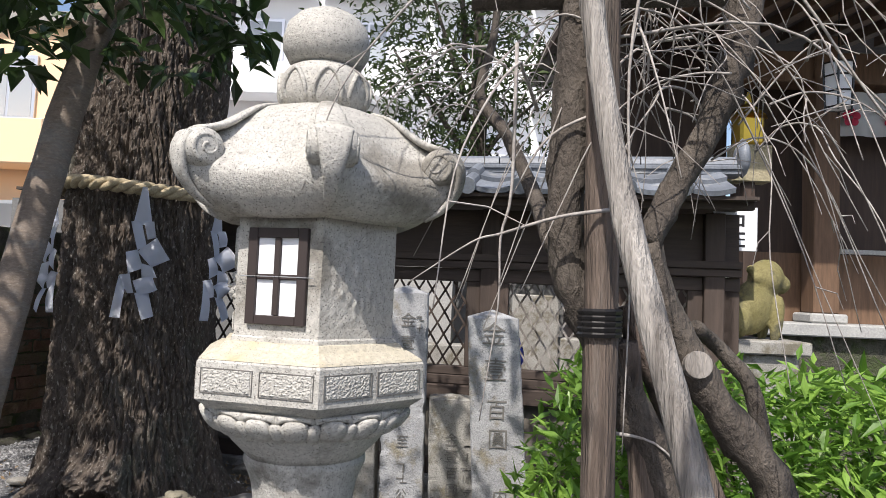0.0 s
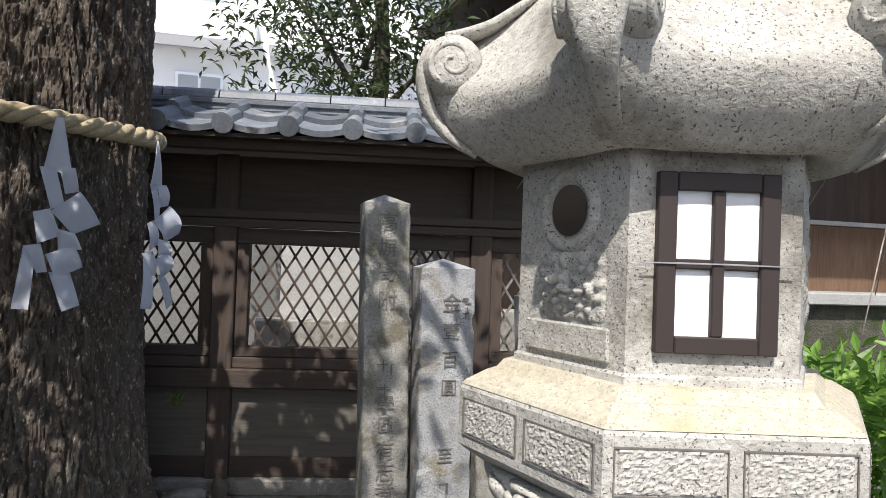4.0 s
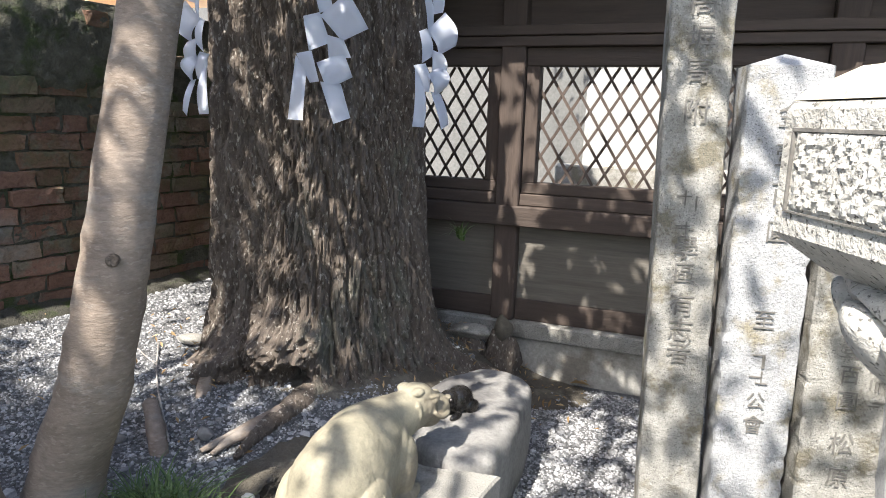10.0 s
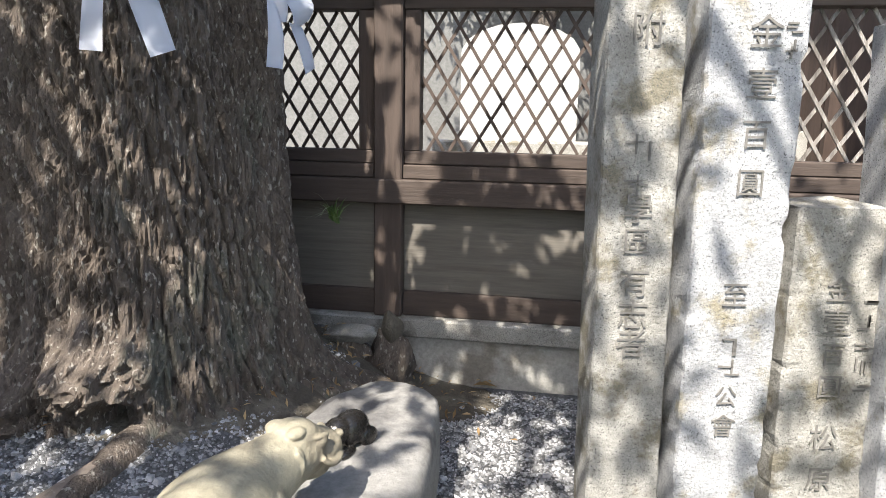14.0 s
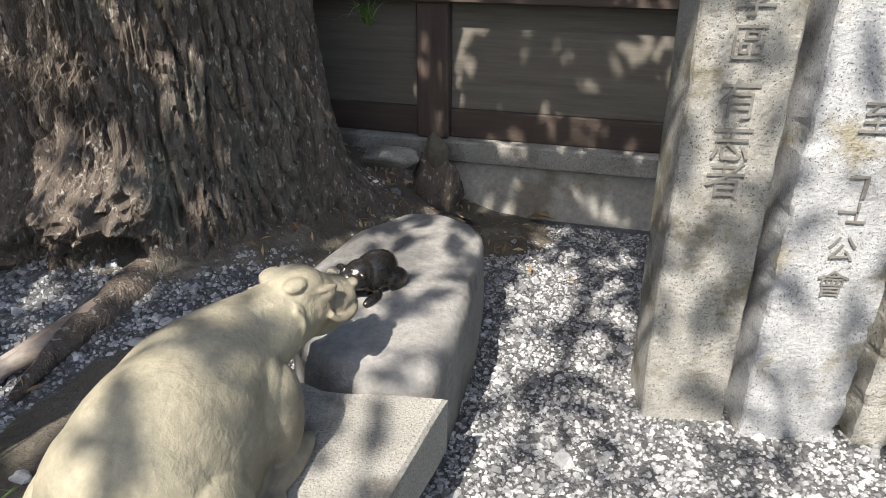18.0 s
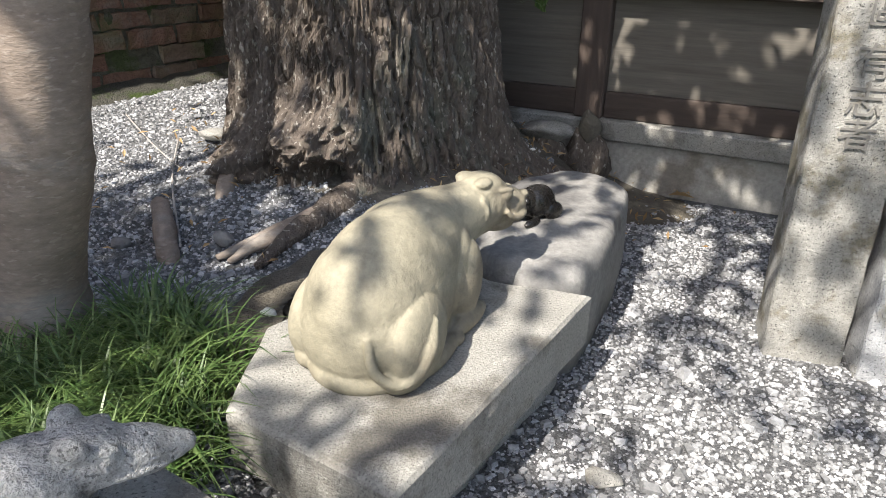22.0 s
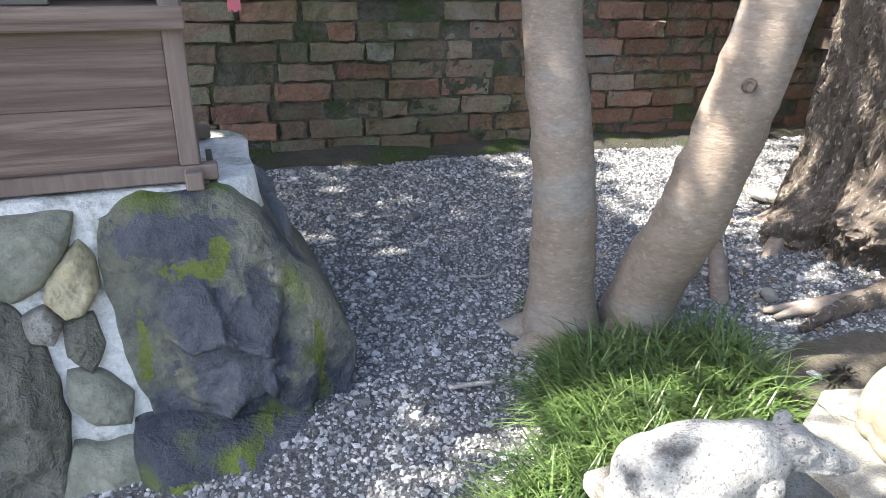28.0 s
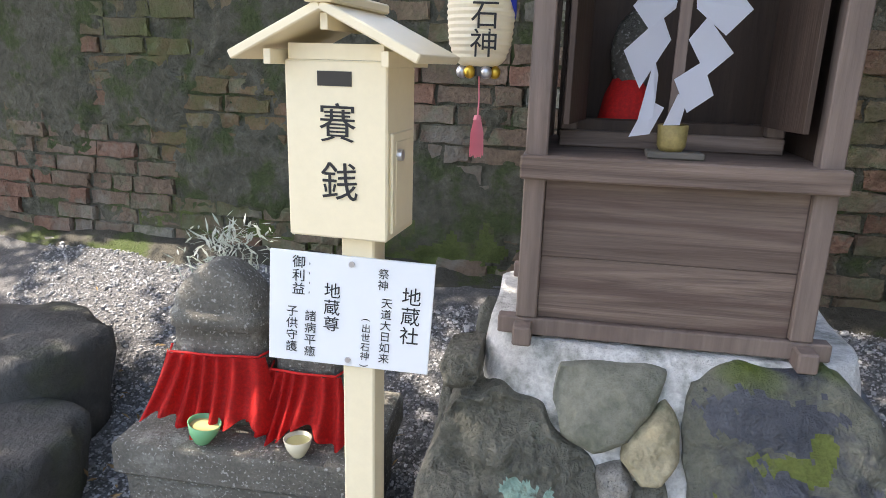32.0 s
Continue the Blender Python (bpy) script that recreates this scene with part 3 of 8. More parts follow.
for a, b in zip((FX0 - 0.06,) + POSTS, POSTS + (FX1 + 0.06,)):
    a, b = a + 0.062, b - 0.062
    part("base_board", box(a, b, 0.0, 0.03, 0.300, 0.408, 0.003), M_WOOD_FENCE, fence)
    part("infill_board", box(a, b, 0.018, 0.035, 0.410, 0.793, 0.0), M_WOOD_GREY, fence)
    part("window_sill", box(a, b, -0.02, 0.08, 0.897, 0.955, 0.004), M_WOOD_FENCE, fence)
    part("window_sill", box(a, b, 0.0, 0.08, 0.957, 1.012, 0.004), M_WOOD_FENCE, fence)
    part("top_board", box(a, b, 0.03, 0.055, 1.762, 2.06, 0.0), M_WOOD_FENCE, fence)
    part("lintel", box(a, b, -0.005, 0.08, 1.575, 1.662, 0.004), M_WOOD_FENCE, fence)
    wl, wr = (a, b - 0.07) if abs(b - 0.073) < 0.02 else (a + 0.065, b - 0.09)
    if a > 0:
        part("window_jamb", box(a, wl, 0.0, 0.075, 1.013, 1.574, 0.003), M_WOOD_FENCE_V, fence)
    part("window_jamb", box(wr, b, 0.0, 0.075, 1.013, 1.574, 0.003), M_WOOD_FENCE_V, fence)
    # crossed slats
    pitch, h = 0.092, 0.56
    lean = 0.62
    # right-hand slats take a paler wood in place of sunlight
    pale = M_POST_PALE if a > 1.4 else M_WOOD_FENCE_V
    for side in (1, -1):
        k0 = int((wl - h * lean) / pitch) - 2
        for k in range(k0, int((wr + h * lean) / pitch) + 3):
            x0 = k * pitch - side * h * lean / 2
            x1 = x0 + side * h * lean
            # clip to the opening
            t0, t1 = 0.0, 1.0
            for lim, sign in ((wl, 1), (wr, -1)):
                d0, d1 = sign * (x0 - lim), sign * (x1 - lim)
                if d0 < 0 and d1 < 0:
                    t1 = -1
                elif d0 < 0:
                    t0 = max(t0, d0 / (d0 - d1))
                elif d1 < 0:
                    t1 = min(t1, d0 / (d0 - d1))
            if t1 - t0 < 0.06:
                continue
            p0 = Vector((x0 + (x1 - x0) * t0, 0.045 + side * 0.0042, 1.013 + h * t0))
            p1 = Vector((x0 + (x1 - x0) * t1, 0.045 + side * 0.0042, 1.013 + h * t1))
            d = (p1 - p0)
            L = d.length
            m = Matrix.Translation(p0) @ Matrix.Rotation(-math.atan2(d.z, d.x), 4, "Y")
            part("slat", box(0, L, -0.004, 0.004, -0.0065, 0.0065, m=m), pale, fence)
part("upper_rail", box(FX0, FX1, -0.045, 0.03, 1.664, 1.712, 0.004), M_WOOD_FENCE, fence)
part("upper_rail", box(FX0, FX1, -0.06, 0.03, 1.714, 1.760, 0.004), M_WOOD_FENCE, fence)
part("eave_purlin", box(FX0, FX1, -0.33, -0.27, 2.045, 2.10, 0.004), M_WOOD_FENCE, fence)
part("roof_deck", box(FX0, FX1, -0.42, 0.52, 0, 0.02, m=Matrix.Translation((0, 0, 2.09)) @ Matrix.Shear("XZ", 4, (0, 0))), M_WOOD_FENCE, fence)
# roof tiles: two slopes
roof = part("tile_roof", box(FX0, FX1, -0.02, 0.12, 2.30, 2.36, 0.01), M_TILE, fence, "grey fired-clay tile roof")
slope_f = Matrix.Translation((0, 0.05, 2.325)) @ Matrix.Rotation(radians(20), 4, "X")
slope_b = Matrix.Translation((0, 0.05, 2.325)) @ Matrix.Rotation(radians(180), 4, "Z") @ Matrix.Rotation(radians(20), 4, "X")
pan_mesh = None
for slope, side in ((slope_f, 1), (slope_b, -1)):
    for k in range(-6, 12):
        xc = k * 0.311 * side - 0.11 * side
        if not (FX0 + 0.1 < xc * side * 1.0 * side < FX1 - 0.1) and side == 1:
            continue
        if side == -1 and not (FX0 + 0.1 < -xc < FX1 - 0.1):
            continue
        for row in range(2):
            y0 = -0.53 + row * 0.25
            lift = 0.018 * row
            bm = bmesh.new()
            n_ = 6
            top = []
            for yy, zz in ((y0, lift + 0.012), (y0 + 0.27, lift + 0.002)):
                top.append([bm.verts.new((xc + 0.03 + 0.25 * i / n_, yy, zz - 0.022 * math.sin(math.pi * i / n_))) for i in range(n_ + 1)])
            bot = [[bm.verts.new((v.co.x, v.co.y, v.co.z - 0.03)) for v in r_] for r_ in top]
            for i in range(n_):
                bm.faces.new((top[0][i], top[0][i + 1], top[1][i + 1], top[1][i]))
                bm.faces.new((bot[0][i + 1], bot[0][i], top[0][i], top[0][i + 1])[::-1])
            ob = part("pan_tile", bm, M_TILE, roof)
            ob.matrix_local = slope
            ob = part("cover_tile", tube([(xc, y0 - 0.012, lift + 0.012), (xc, y0 + 0.26, lift + 0.004)], 0.043, 10), M_TILE, roof, smooth=False)
            ob.matrix_local = slope
        ob = part("end_tile", tube([(xc, -0.553, 0.010), (xc, -0.530, 0.011)], 0.052, 14), M_TILE, roof)
        ob.matrix_local = slope
for k in range(16):
    x = FX0 + k * (FX1 - FX0) / 16
    part("ridge_tile", tube([(x, 0.05, 2.375), (x + (FX1 - FX0) / 16 - 0.008, 0.05, 2.375)], 0.055, 10), M_TILE, roof)
part("ridge_course", box(FX0, FX1, -0.035, 0.135, 2.335, 2.362, 0.004), M_TILE, roof)
# ridge-end ornaments
for x in (FX1 + 0.01,):
    bm = rock_mesh((x, 0.05, 2.42), (0.05, 0.12, 0.12), 5, 0.2, 2)
    part("ridge_end", bm, M_TILE, roof, smooth=True)

# ---- stone lantern ----
LAN = (-0.358, 1.832)
HEX = radians(-74.0)
lantern = thing("stone_lantern", "hexagonal weathered granite garden lantern with paper windows", "lantern", at=pose(*LAN, 0))


def hexa(r, z, rot=0.0, n=6):
    return circle((0, 0, 0), r, n, z, HEX + rot)


def hex_loft(profile):
    """Six-sided stacked profile of (radius, height)."""
    bm = ring_loft([hexa(r, z) for r, z in profile])
    return bm


part("base", hex_loft([(0.34, -0.05), (0.34, 0.14), (0.325, 0.16), (0.25, 0.24), (0.20, 0.27)]), M_GRANITE, lantern)
part("stem", ring_loft([circle((0, 0, 0), r, 28, z) for r, z in ((0.18, 0.25), (0.165, 0.32), (0.135, 0.42), (0.128, 0.62), (0.135, 0.64), (0.137, 0.68), (0.128, 0.70), (0.120, 0.86), (0.122, 0.95), (0.132, 1.02), (0.147, 1.062), (0.153, 1.072), (0.153, 1.084), (0.148, 1.09), (0.148, 1.112))]), M_GRANITE, lantern, smooth=True)
# lotus cup with two rows of drooping petals
part("cup", ring_loft([circle((0, 0, 0), r, 48, z) for r, z in ((0.146, 1.088), (0.160, 1.104), (0.186, 1.130), (0.206, 1.154), (0.218, 1.176), (0.228, 1.200), (0.240, 1.223))]), M_GRANITE, lantern, smooth=True)


def rim_petal(a, half, seed):
    """One lobe of the carved lip, arched over the petal below it."""
    rings_ = []
    for j in range(13):
        u = -1 + j / 6
        aa = a + half * u
        low_ = 1.2135 - 0.0130 * abs(u) ** 2.2 + 0.002 * noise.noise(Vector((seed, u * 2, 0)))
        out_ = 0.2500 + 0.008 * (1 - abs(u) ** 3) + 0.002 * noise.noise(Vector((seed, u * 3, 5)))
        rings_.append([Vector((r_ * math.cos(aa), r_ * math.sin(aa), z_)) for r_, z_ in ((0.215, 1.2235), (out_ - 0.004, 1.2235), (out_, 1.219), (out_ - 0.001, low_ + 0.004), (out_ - 0.006, low_), (0.234, low_ + 0.001), (0.215, low_ + 0.004))])
    bm_ = ring_loft(rings_)
    bmesh.ops.recalc_face_normals(bm_, faces=bm_.faces[:])
    return bm_


def round_petal(a, half, r_, z_, depth, tall, seed):
    """A plump rounded petal tucked under the lip."""
    rings_ = []
    for j in range(1, 12):
        v = math.pi * j / 12
        rings_.append([])
        for i in range(16):
            b = 2 * math.pi * i / 16
            k = 1 + 0.10 * noise.noise(Vector((math.cos(b) * 1.5 + seed, v, math.sin(b) * 1.5)))
            sx_ = math.copysign(abs(math.cos(b)) ** 0.8, math.cos(b))
            aa = a + half * sx_ * math.sin(v) ** 0.7 * k
            rr = r_ + depth * math.sin(b) * math.sin(v) ** 0.7 * k + 0.020 * math.cos(v)
            rings_[-1].append(Vector((rr * math.cos(aa), rr * math.sin(aa), z_ + tall * math.cos(v))))
    bm_ = ring_loft(rings_)
    bmesh.ops.recalc_face_normals(bm_, faces=bm_.faces[:])
    return bm_


NP = 18
for i in range(NP):
    a = HEX + 2 * math.pi * (i + 0.5) / NP
    part("lip_petal", rim_petal(a, math.pi / NP, i), M_GRANITE, lantern, smooth=True)
    part("petal", round_petal(a, 0.140, 0.231, 1.186, 0.026, 0.028, i), M_GRANITE, lantern, smooth=True)
    part("petal", round_petal(a + math.pi / NP, 0.080, 0.226, 1.180, 0.022, 0.026, i + 40), M_GRANITE, lantern, smooth=True)
bm = hex_loft([(0.268, 1.224), (0.299, 1.244), (0.305, 1.249), (0.305, 1.333), (0.301, 1.338)])
part("platform", bm, M_GRANITE, lantern)
part("platform_top", hex_loft([(0.302, 1.339), (0.297, 1.345), (0.264, 1.362), (0.254, 1.362), (0.240, 1.378), (0.222, 1.379)]), M_GRANITE_TOP, lantern, "stained yellowish weathered top")
rnd = random.Random(7)
for i in range(6):
    a0 = HEX + math.pi / 3 * i
    mid = a0 + math.pi / 6
    ap = 0.305 * math.cos(math.pi / 6)
    m = Matrix.Rotation(mid, 4, "Z") @ Matrix.Translation((ap, 0, 0)) @ Matrix.Rotation(math.pi / 2, 4, "Z")
    for s in (-1, 1):
        # framed panel with a rough face
        bm = bmesh.new()
        cx = s * 0.0742
        nx, nz = 48, 20
        vs = [[bm.verts.new((cx - 0.06 + 0.12 * u / nx, 0.0015 - 0.0028 * max(0, noise.noise(Vector((u * 0.55 + i * 40 + s * 17, w * 0.55, 0))) + 0.35) * (0 < u < nx and 0 < w < nz), 1.268 + 0.05 * w / nz)) for u in range(nx + 1)] for w in range(nz + 1)]
        for w in range(nz):
            for u in range(nx):
                bm.faces.new((vs[w][u], vs[w][u + 1], vs[w + 1][u + 1], vs[w + 1][u]))
        bmesh.ops.transform(bm, matrix=m @ Matrix.Translation((0, -0.003, 0)), verts=bm.verts)
        part("rough_panel", bm, M_GRANITE, lantern)
        # panel outline laid on as dark strips in place of shaded cuts
        for x0, x1, z0, z1 in ((cx - 0.066, cx + 0.066, 1.3185, 1.3208), (cx - 0.066, cx - 0.0642, 1.266, 1.318), (cx + 0.0642, cx + 0.066, 1.266, 1.318), (cx - 0.066, cx + 0.066, 1.2645, 1.2658)):
            part("panel_line", box(x0, x1, -0.0022, 0.0005, z0, z1, m=m), M_GROOVE_SHADE, lantern)
FB = 0.219
part("firebox", hex_loft([(0.225, 1.378), (0.224, 1.388), (FB, 1.392), (FB, 1.715), (FB + 0.004, 1.72), (FB + 0.004, 1.75)]), M_GRANITE, lantern, "firebox with deep weathering")
fa = FB * math.cos(math.pi / 6)


def face_m(i):
    mid = HEX + math.pi / 3 * i - math.pi / 6
    return Matrix.Rotation(mid, 4, "Z") @ Matrix.Translation((fa, 0, 0)) @ Matrix.Rotation(math.pi / 2, 4, "Z")


# paper window; local x runs along the face, -y faces outward
m = face_m(0)
wz0, wz1, ww = 1.420, 1.645, 0.0765
win = part("paper_window", box(-ww + 0.012, ww - 0.012, -0.0035, 0.002, wz0 + 0.012, wz1 - 0.012, m=m), M_WINDOW_PAPER, lantern, "white translucent paper window in a dark wooden frame")
for x0, x1, z0, z1 in ((-ww, -ww + 0.024, wz0, wz1), (ww - 0.024, ww, wz0, wz1), (-ww + 0.0245, ww - 0.0245, wz0, wz0 + 0.021), (-ww + 0.0245, ww - 0.0245, wz1 - 0.023, wz1), (-0.0075, 0.0075, wz0 + 0.0215, wz1 - 0.0235)):
    part("window_frame", box(x0, x1, -0.012, 0.002, z0, z1, 0.0015, m=m), M_WINDOW_WOOD, win)
part("window_bar", box(-ww + 0.0245, ww - 0.0245, -0.0085, 0.0, wz0 + 0.104, wz0 + 0.117, 0.001, m=m), M_WINDOW_WOOD, win)
part("tie_wire", tube([m @ Vector((-ww - 0.02, -0.014, wz0 + 0.111)), m @ Vector((0, -0.0135, wz0 + 0.1115)), m @ Vector((ww + 0.02, -0.014, wz0 + 0.111))], 0.0012, 5), M_STEEL, win, "thin wire")
# round moon opening with ring and carved relief
m = face_m(-1)
part("moon_ring", ring_loft([[m @ Vector((r_ * math.cos(2 * math.pi * i / 32), y_, 1.600 + r_ * math.sin(2 * math.pi * i / 32))) for i in range(32)] for r_, y_ in ((0.060, 0.001), (0.057, -0.006), (0.052, -0.010), (0.045, -0.009), (0.040, -0.002), (0.039, 0.001))], cap=False), M_GRANITE, lantern, smooth=True)
# no hole is cut: a black disc stands in for its shade
part("moon_hole_shade", ring_loft([[m @ Vector((r_ * math.cos(2 * math.pi * i / 32), y_, 1.600 + r_ * math.sin(2 * math.pi * i / 32))) for i in range(32)] for r_, y_ in ((0.036, -0.0022), (0.035, -0.0016), (0.002, -0.0014))]), M_BLACK, lantern, "black disc for the shade of the round opening")
def relief(name, m_, x0, x1, z0, z1, amp, label, seed):
    """A worn carving: one uneven sheet that stands proud of the face."""
    bm = bmesh.new()
    n_ = 30
    g = [[bm.verts.new(m_ @ Vector((x0 + (x1 - x0) * u / n_, 0.001 - amp * max(0, math.sin(math.pi * u / n_) * math.sin(math.pi * w / n_)) ** 0.5 * (0.25 + abs(noise.noise(Vector((u * 0.27 + seed, w * 0.27, 1)))) * 1.9), z0 + (z1 - z0) * w / n_))) for u in range(n_ + 1)] for w in range(n_ + 1)]
    for a_, b_ in zip(g, g[1:]):
        for u in range(n_):
            bm.faces.new((a_[u], a_[u + 1], b_[u + 1], b_[u]))
    return part(name, bm, M_GRANITE, lantern, label, smooth=True)


relief("carved_flower", m, -0.06, 0.075, 1.448, 1.545, 0.018, "worn carved flower relief", 3)
part("carved_base", box(-0.085, 0.085, -0.006, 0.0, 1.40, 1.445, 0.003, m=m), M_GRANITE, lantern)
m = face_m(1)
relief("carved_relief", m, -0.085, 0.085, 1.41, 1.67, 0.008, "worn carved relief", 9)
# roof with curled corners: each ring runs from (radius, height) at mid-face to (radius, height) at the corner
prof = ((0.085, 1.968, 0.085, 1.968), (0.125, 1.962, 0.128, 1.964), (0.165, 1.944, 0.175, 1.950), (0.198, 1.914, 0.215, 1.926), (0.222, 1.878, 0.250, 1.898), (0.240, 1.842, 0.280, 1.874), (0.256, 1.812, 0.306, 1.856),
        (0.272, 1.790, 0.330, 1.842), (0.286, 1.775, 0.352, 1.828), (0.293, 1.764, 0.366, 1.806), (0.293, 1.748, 0.370, 1.778), (0.284, 1.724, 0.358, 1.744), (0.264, 1.696, 0.328, 1.710), (0.240, 1.674, 0.284, 1.682), (0.222, 1.666, 0.244, 1.670), (0.200, 1.690, 0.205, 1.690))
NS = 132
rows = []
for r0, z0_, r1, z1_ in prof:
    row = []
    for i in range(NS):
        a = 2 * math.pi * i / NS
        d = ((a + math.pi / 6) % (math.pi / 3)) - math.pi / 6          # zero at a corner
        c = 1 - abs(d) / (math.pi / 6)                                # one at a corner
        k = c ** 3.2
        flat_ = math.cos(math.pi / 6) / math.cos(math.pi / 6 - abs(d)) if r0 > 0.14 else 1.0
        mid_r = r0 * (1 + 0.55 * (flat_ / math.cos(math.pi / 6) - 1)) if r0 > 0.14 else r0
        rr = mid_r * (1 - k) + r1 * k
        zz = z0_ * (1 - k) + z1_ * k
        rr += 0.0022 * noise.noise(Vector((math.cos(a) * 9, math.sin(a) * 9, zz * 30)))
        row.append(Vector((rr * math.cos(a + HEX), rr * math.sin(a + HEX), zz)))
    rows.append(row)
kasa = part("roof", ring_loft(rows), M_GRANITE, lantern, "curved granite roof with curled corners", smooth=True)


def band(path, widths, thick, n=14):
    """A rounded strip that follows a path in the plane of one corner; widths across, along y."""
    rings_ = []
    for i, p in enumerate(path):
        d_ = (path[min(i + 1, len(path) - 1)] - path[max(i - 1, 0)]).normalized()
        up = Vector((0, 1, 0)).cross(d_)
        rings_.append([p + Vector((0, widths[i] * math.cos(2 * math.pi * j / n), 0)) + up * thick[i] * math.copysign(abs(math.sin(2 * math.pi * j / n)) ** 0.7, math.sin(2 * math.pi * j / n)) for j in range(n)])
    bm_ = ring_loft(rings_)
    bmesh.ops.recalc_face_normals(bm_, faces=bm_.faces[:])
    return bm_


for i in range(6):
    turn_ = Matrix.Rotation(HEX + math.pi / 3 * i, 4, "Z")
    m = turn_ @ Matrix.Translation((0.334, 0, 1.815)) @ Matrix.Rotation(math.pi / 2, 4, "X")
    bm = ring_loft([circle((0, 0, 0), r_, 28, z_) for r_, z_ in ((0.018, -0.054), (0.034, -0.052), (0.041, -0.046), (0.045, -0.034), (0.047, -0.016), (0.048, 0.0), (0.047, 0.016), (0.045, 0.034), (0.041, 0.046), (0.034, 0.052), (0.018, 0.054))])
    bmesh.ops.transform(bm, matrix=m, verts=bm.verts)
    curl = part("curl", bm, M_GRANITE, kasa, smooth=True)
    for sgn in (-1, 1):
        pts = []
        for k in range(34):
            t = k / 33
            th = -1.2 + t * 9.0
            pts.append((0.036 * (1 - 0.86 * t) * math.cos(th), 0.036 * (1 - 0.86 * t) * math.sin(th), sgn * (0.049 + 0.004 * t)))
        bm = tube(pts, list(np.linspace(0.0065, 0.0040, 34)), 6)
        bmesh.ops.transform(bm, matrix=m, verts=bm.verts)
        part("spiral", bm, M_GRANITE, curl, smooth=True)
    pts = smooth_path([(0.140, 0, 1.960), (0.190, 0, 1.942), (0.235, 0, 1.910), (0.275, 0, 1.882), (0.312, 0, 1.866), (0.345, 0, 1.856)], 4)
    bm = band(pts, list(np.interp(np.linspace(0, 1, len(pts)), (0, 0.4, 1), (0.014, 0.034, 0.044))), list(np.interp(np.linspace(0, 1, len(pts)), (0, 0.5, 1), (0.005, 0.010, 0.010))))
    bmesh.ops.transform(bm, matrix=turn_, verts=bm.verts)
    part("rib", bm, M_GRANITE, kasa, smooth=True)
    pts = smooth_path([(0.366, 0, 1.846), (0.378, 0, 1.816), (0.376, 0, 1.780), (0.362, 0, 1.744), (0.332, 0, 1.710), (0.292, 0, 1.686)], 4)
    bm = band(pts, list(np.interp(np.linspace(0, 1, len(pts)), (0, 0.3, 0.6, 1), (0.042, 0.034, 0.020, 0.008))), list(np.interp(np.linspace(0, 1, len(pts)), (0, 0.5, 1), (0.010, 0.012, 0.005))))
    bmesh.ops.transform(bm, matrix=turn_, verts=bm.verts)
    part("keel", bm, M_GRANITE, kasa, smooth=True)
part("lotus_seat", ring_loft([circle((0, 0, 0), r, 32, z) for r, z in ((0.085, 1.955), (0.102, 1.966), (0.116, 1.988), (0.120, 2.018), (0.115, 2.050), (0.099, 2.074), (0.076, 2.088), (0.072, 2.096))]), M_GRANITE, lantern, smooth=True)
for i in range(8):
    a = HEX + 2 * math.pi * i / 8
    pts = [Vector((math.cos(a + s * 0.30) * rr, math.sin(a + s * 0.30) * rr, z)) for s, rr, z in ((-1, 0.108, 1.978), (-0.95, 0.121, 2.012), (-0.5, 0.117, 2.046), (0, 0.112, 2.058), (0.5, 0.117, 2.046), (0.95, 0.121, 2.012), (1, 0.108, 1.978))]
    part("petal", tube(smooth_path(pts, 3), 0.0065, 6), M_GRANITE, lantern, smooth=True)
part("jewel", ring_loft([circle((0, 0, 0), r, 32, z) for r, z in ((0.072, 2.086), (0.098, 2.098), (0.113, 2.126), (0.115, 2.156), (0.104, 2.196), (0.08, 2.222), (0.045, 2.240), (0.01, 2.252))]), M_GRANITE, lantern, smooth=True)

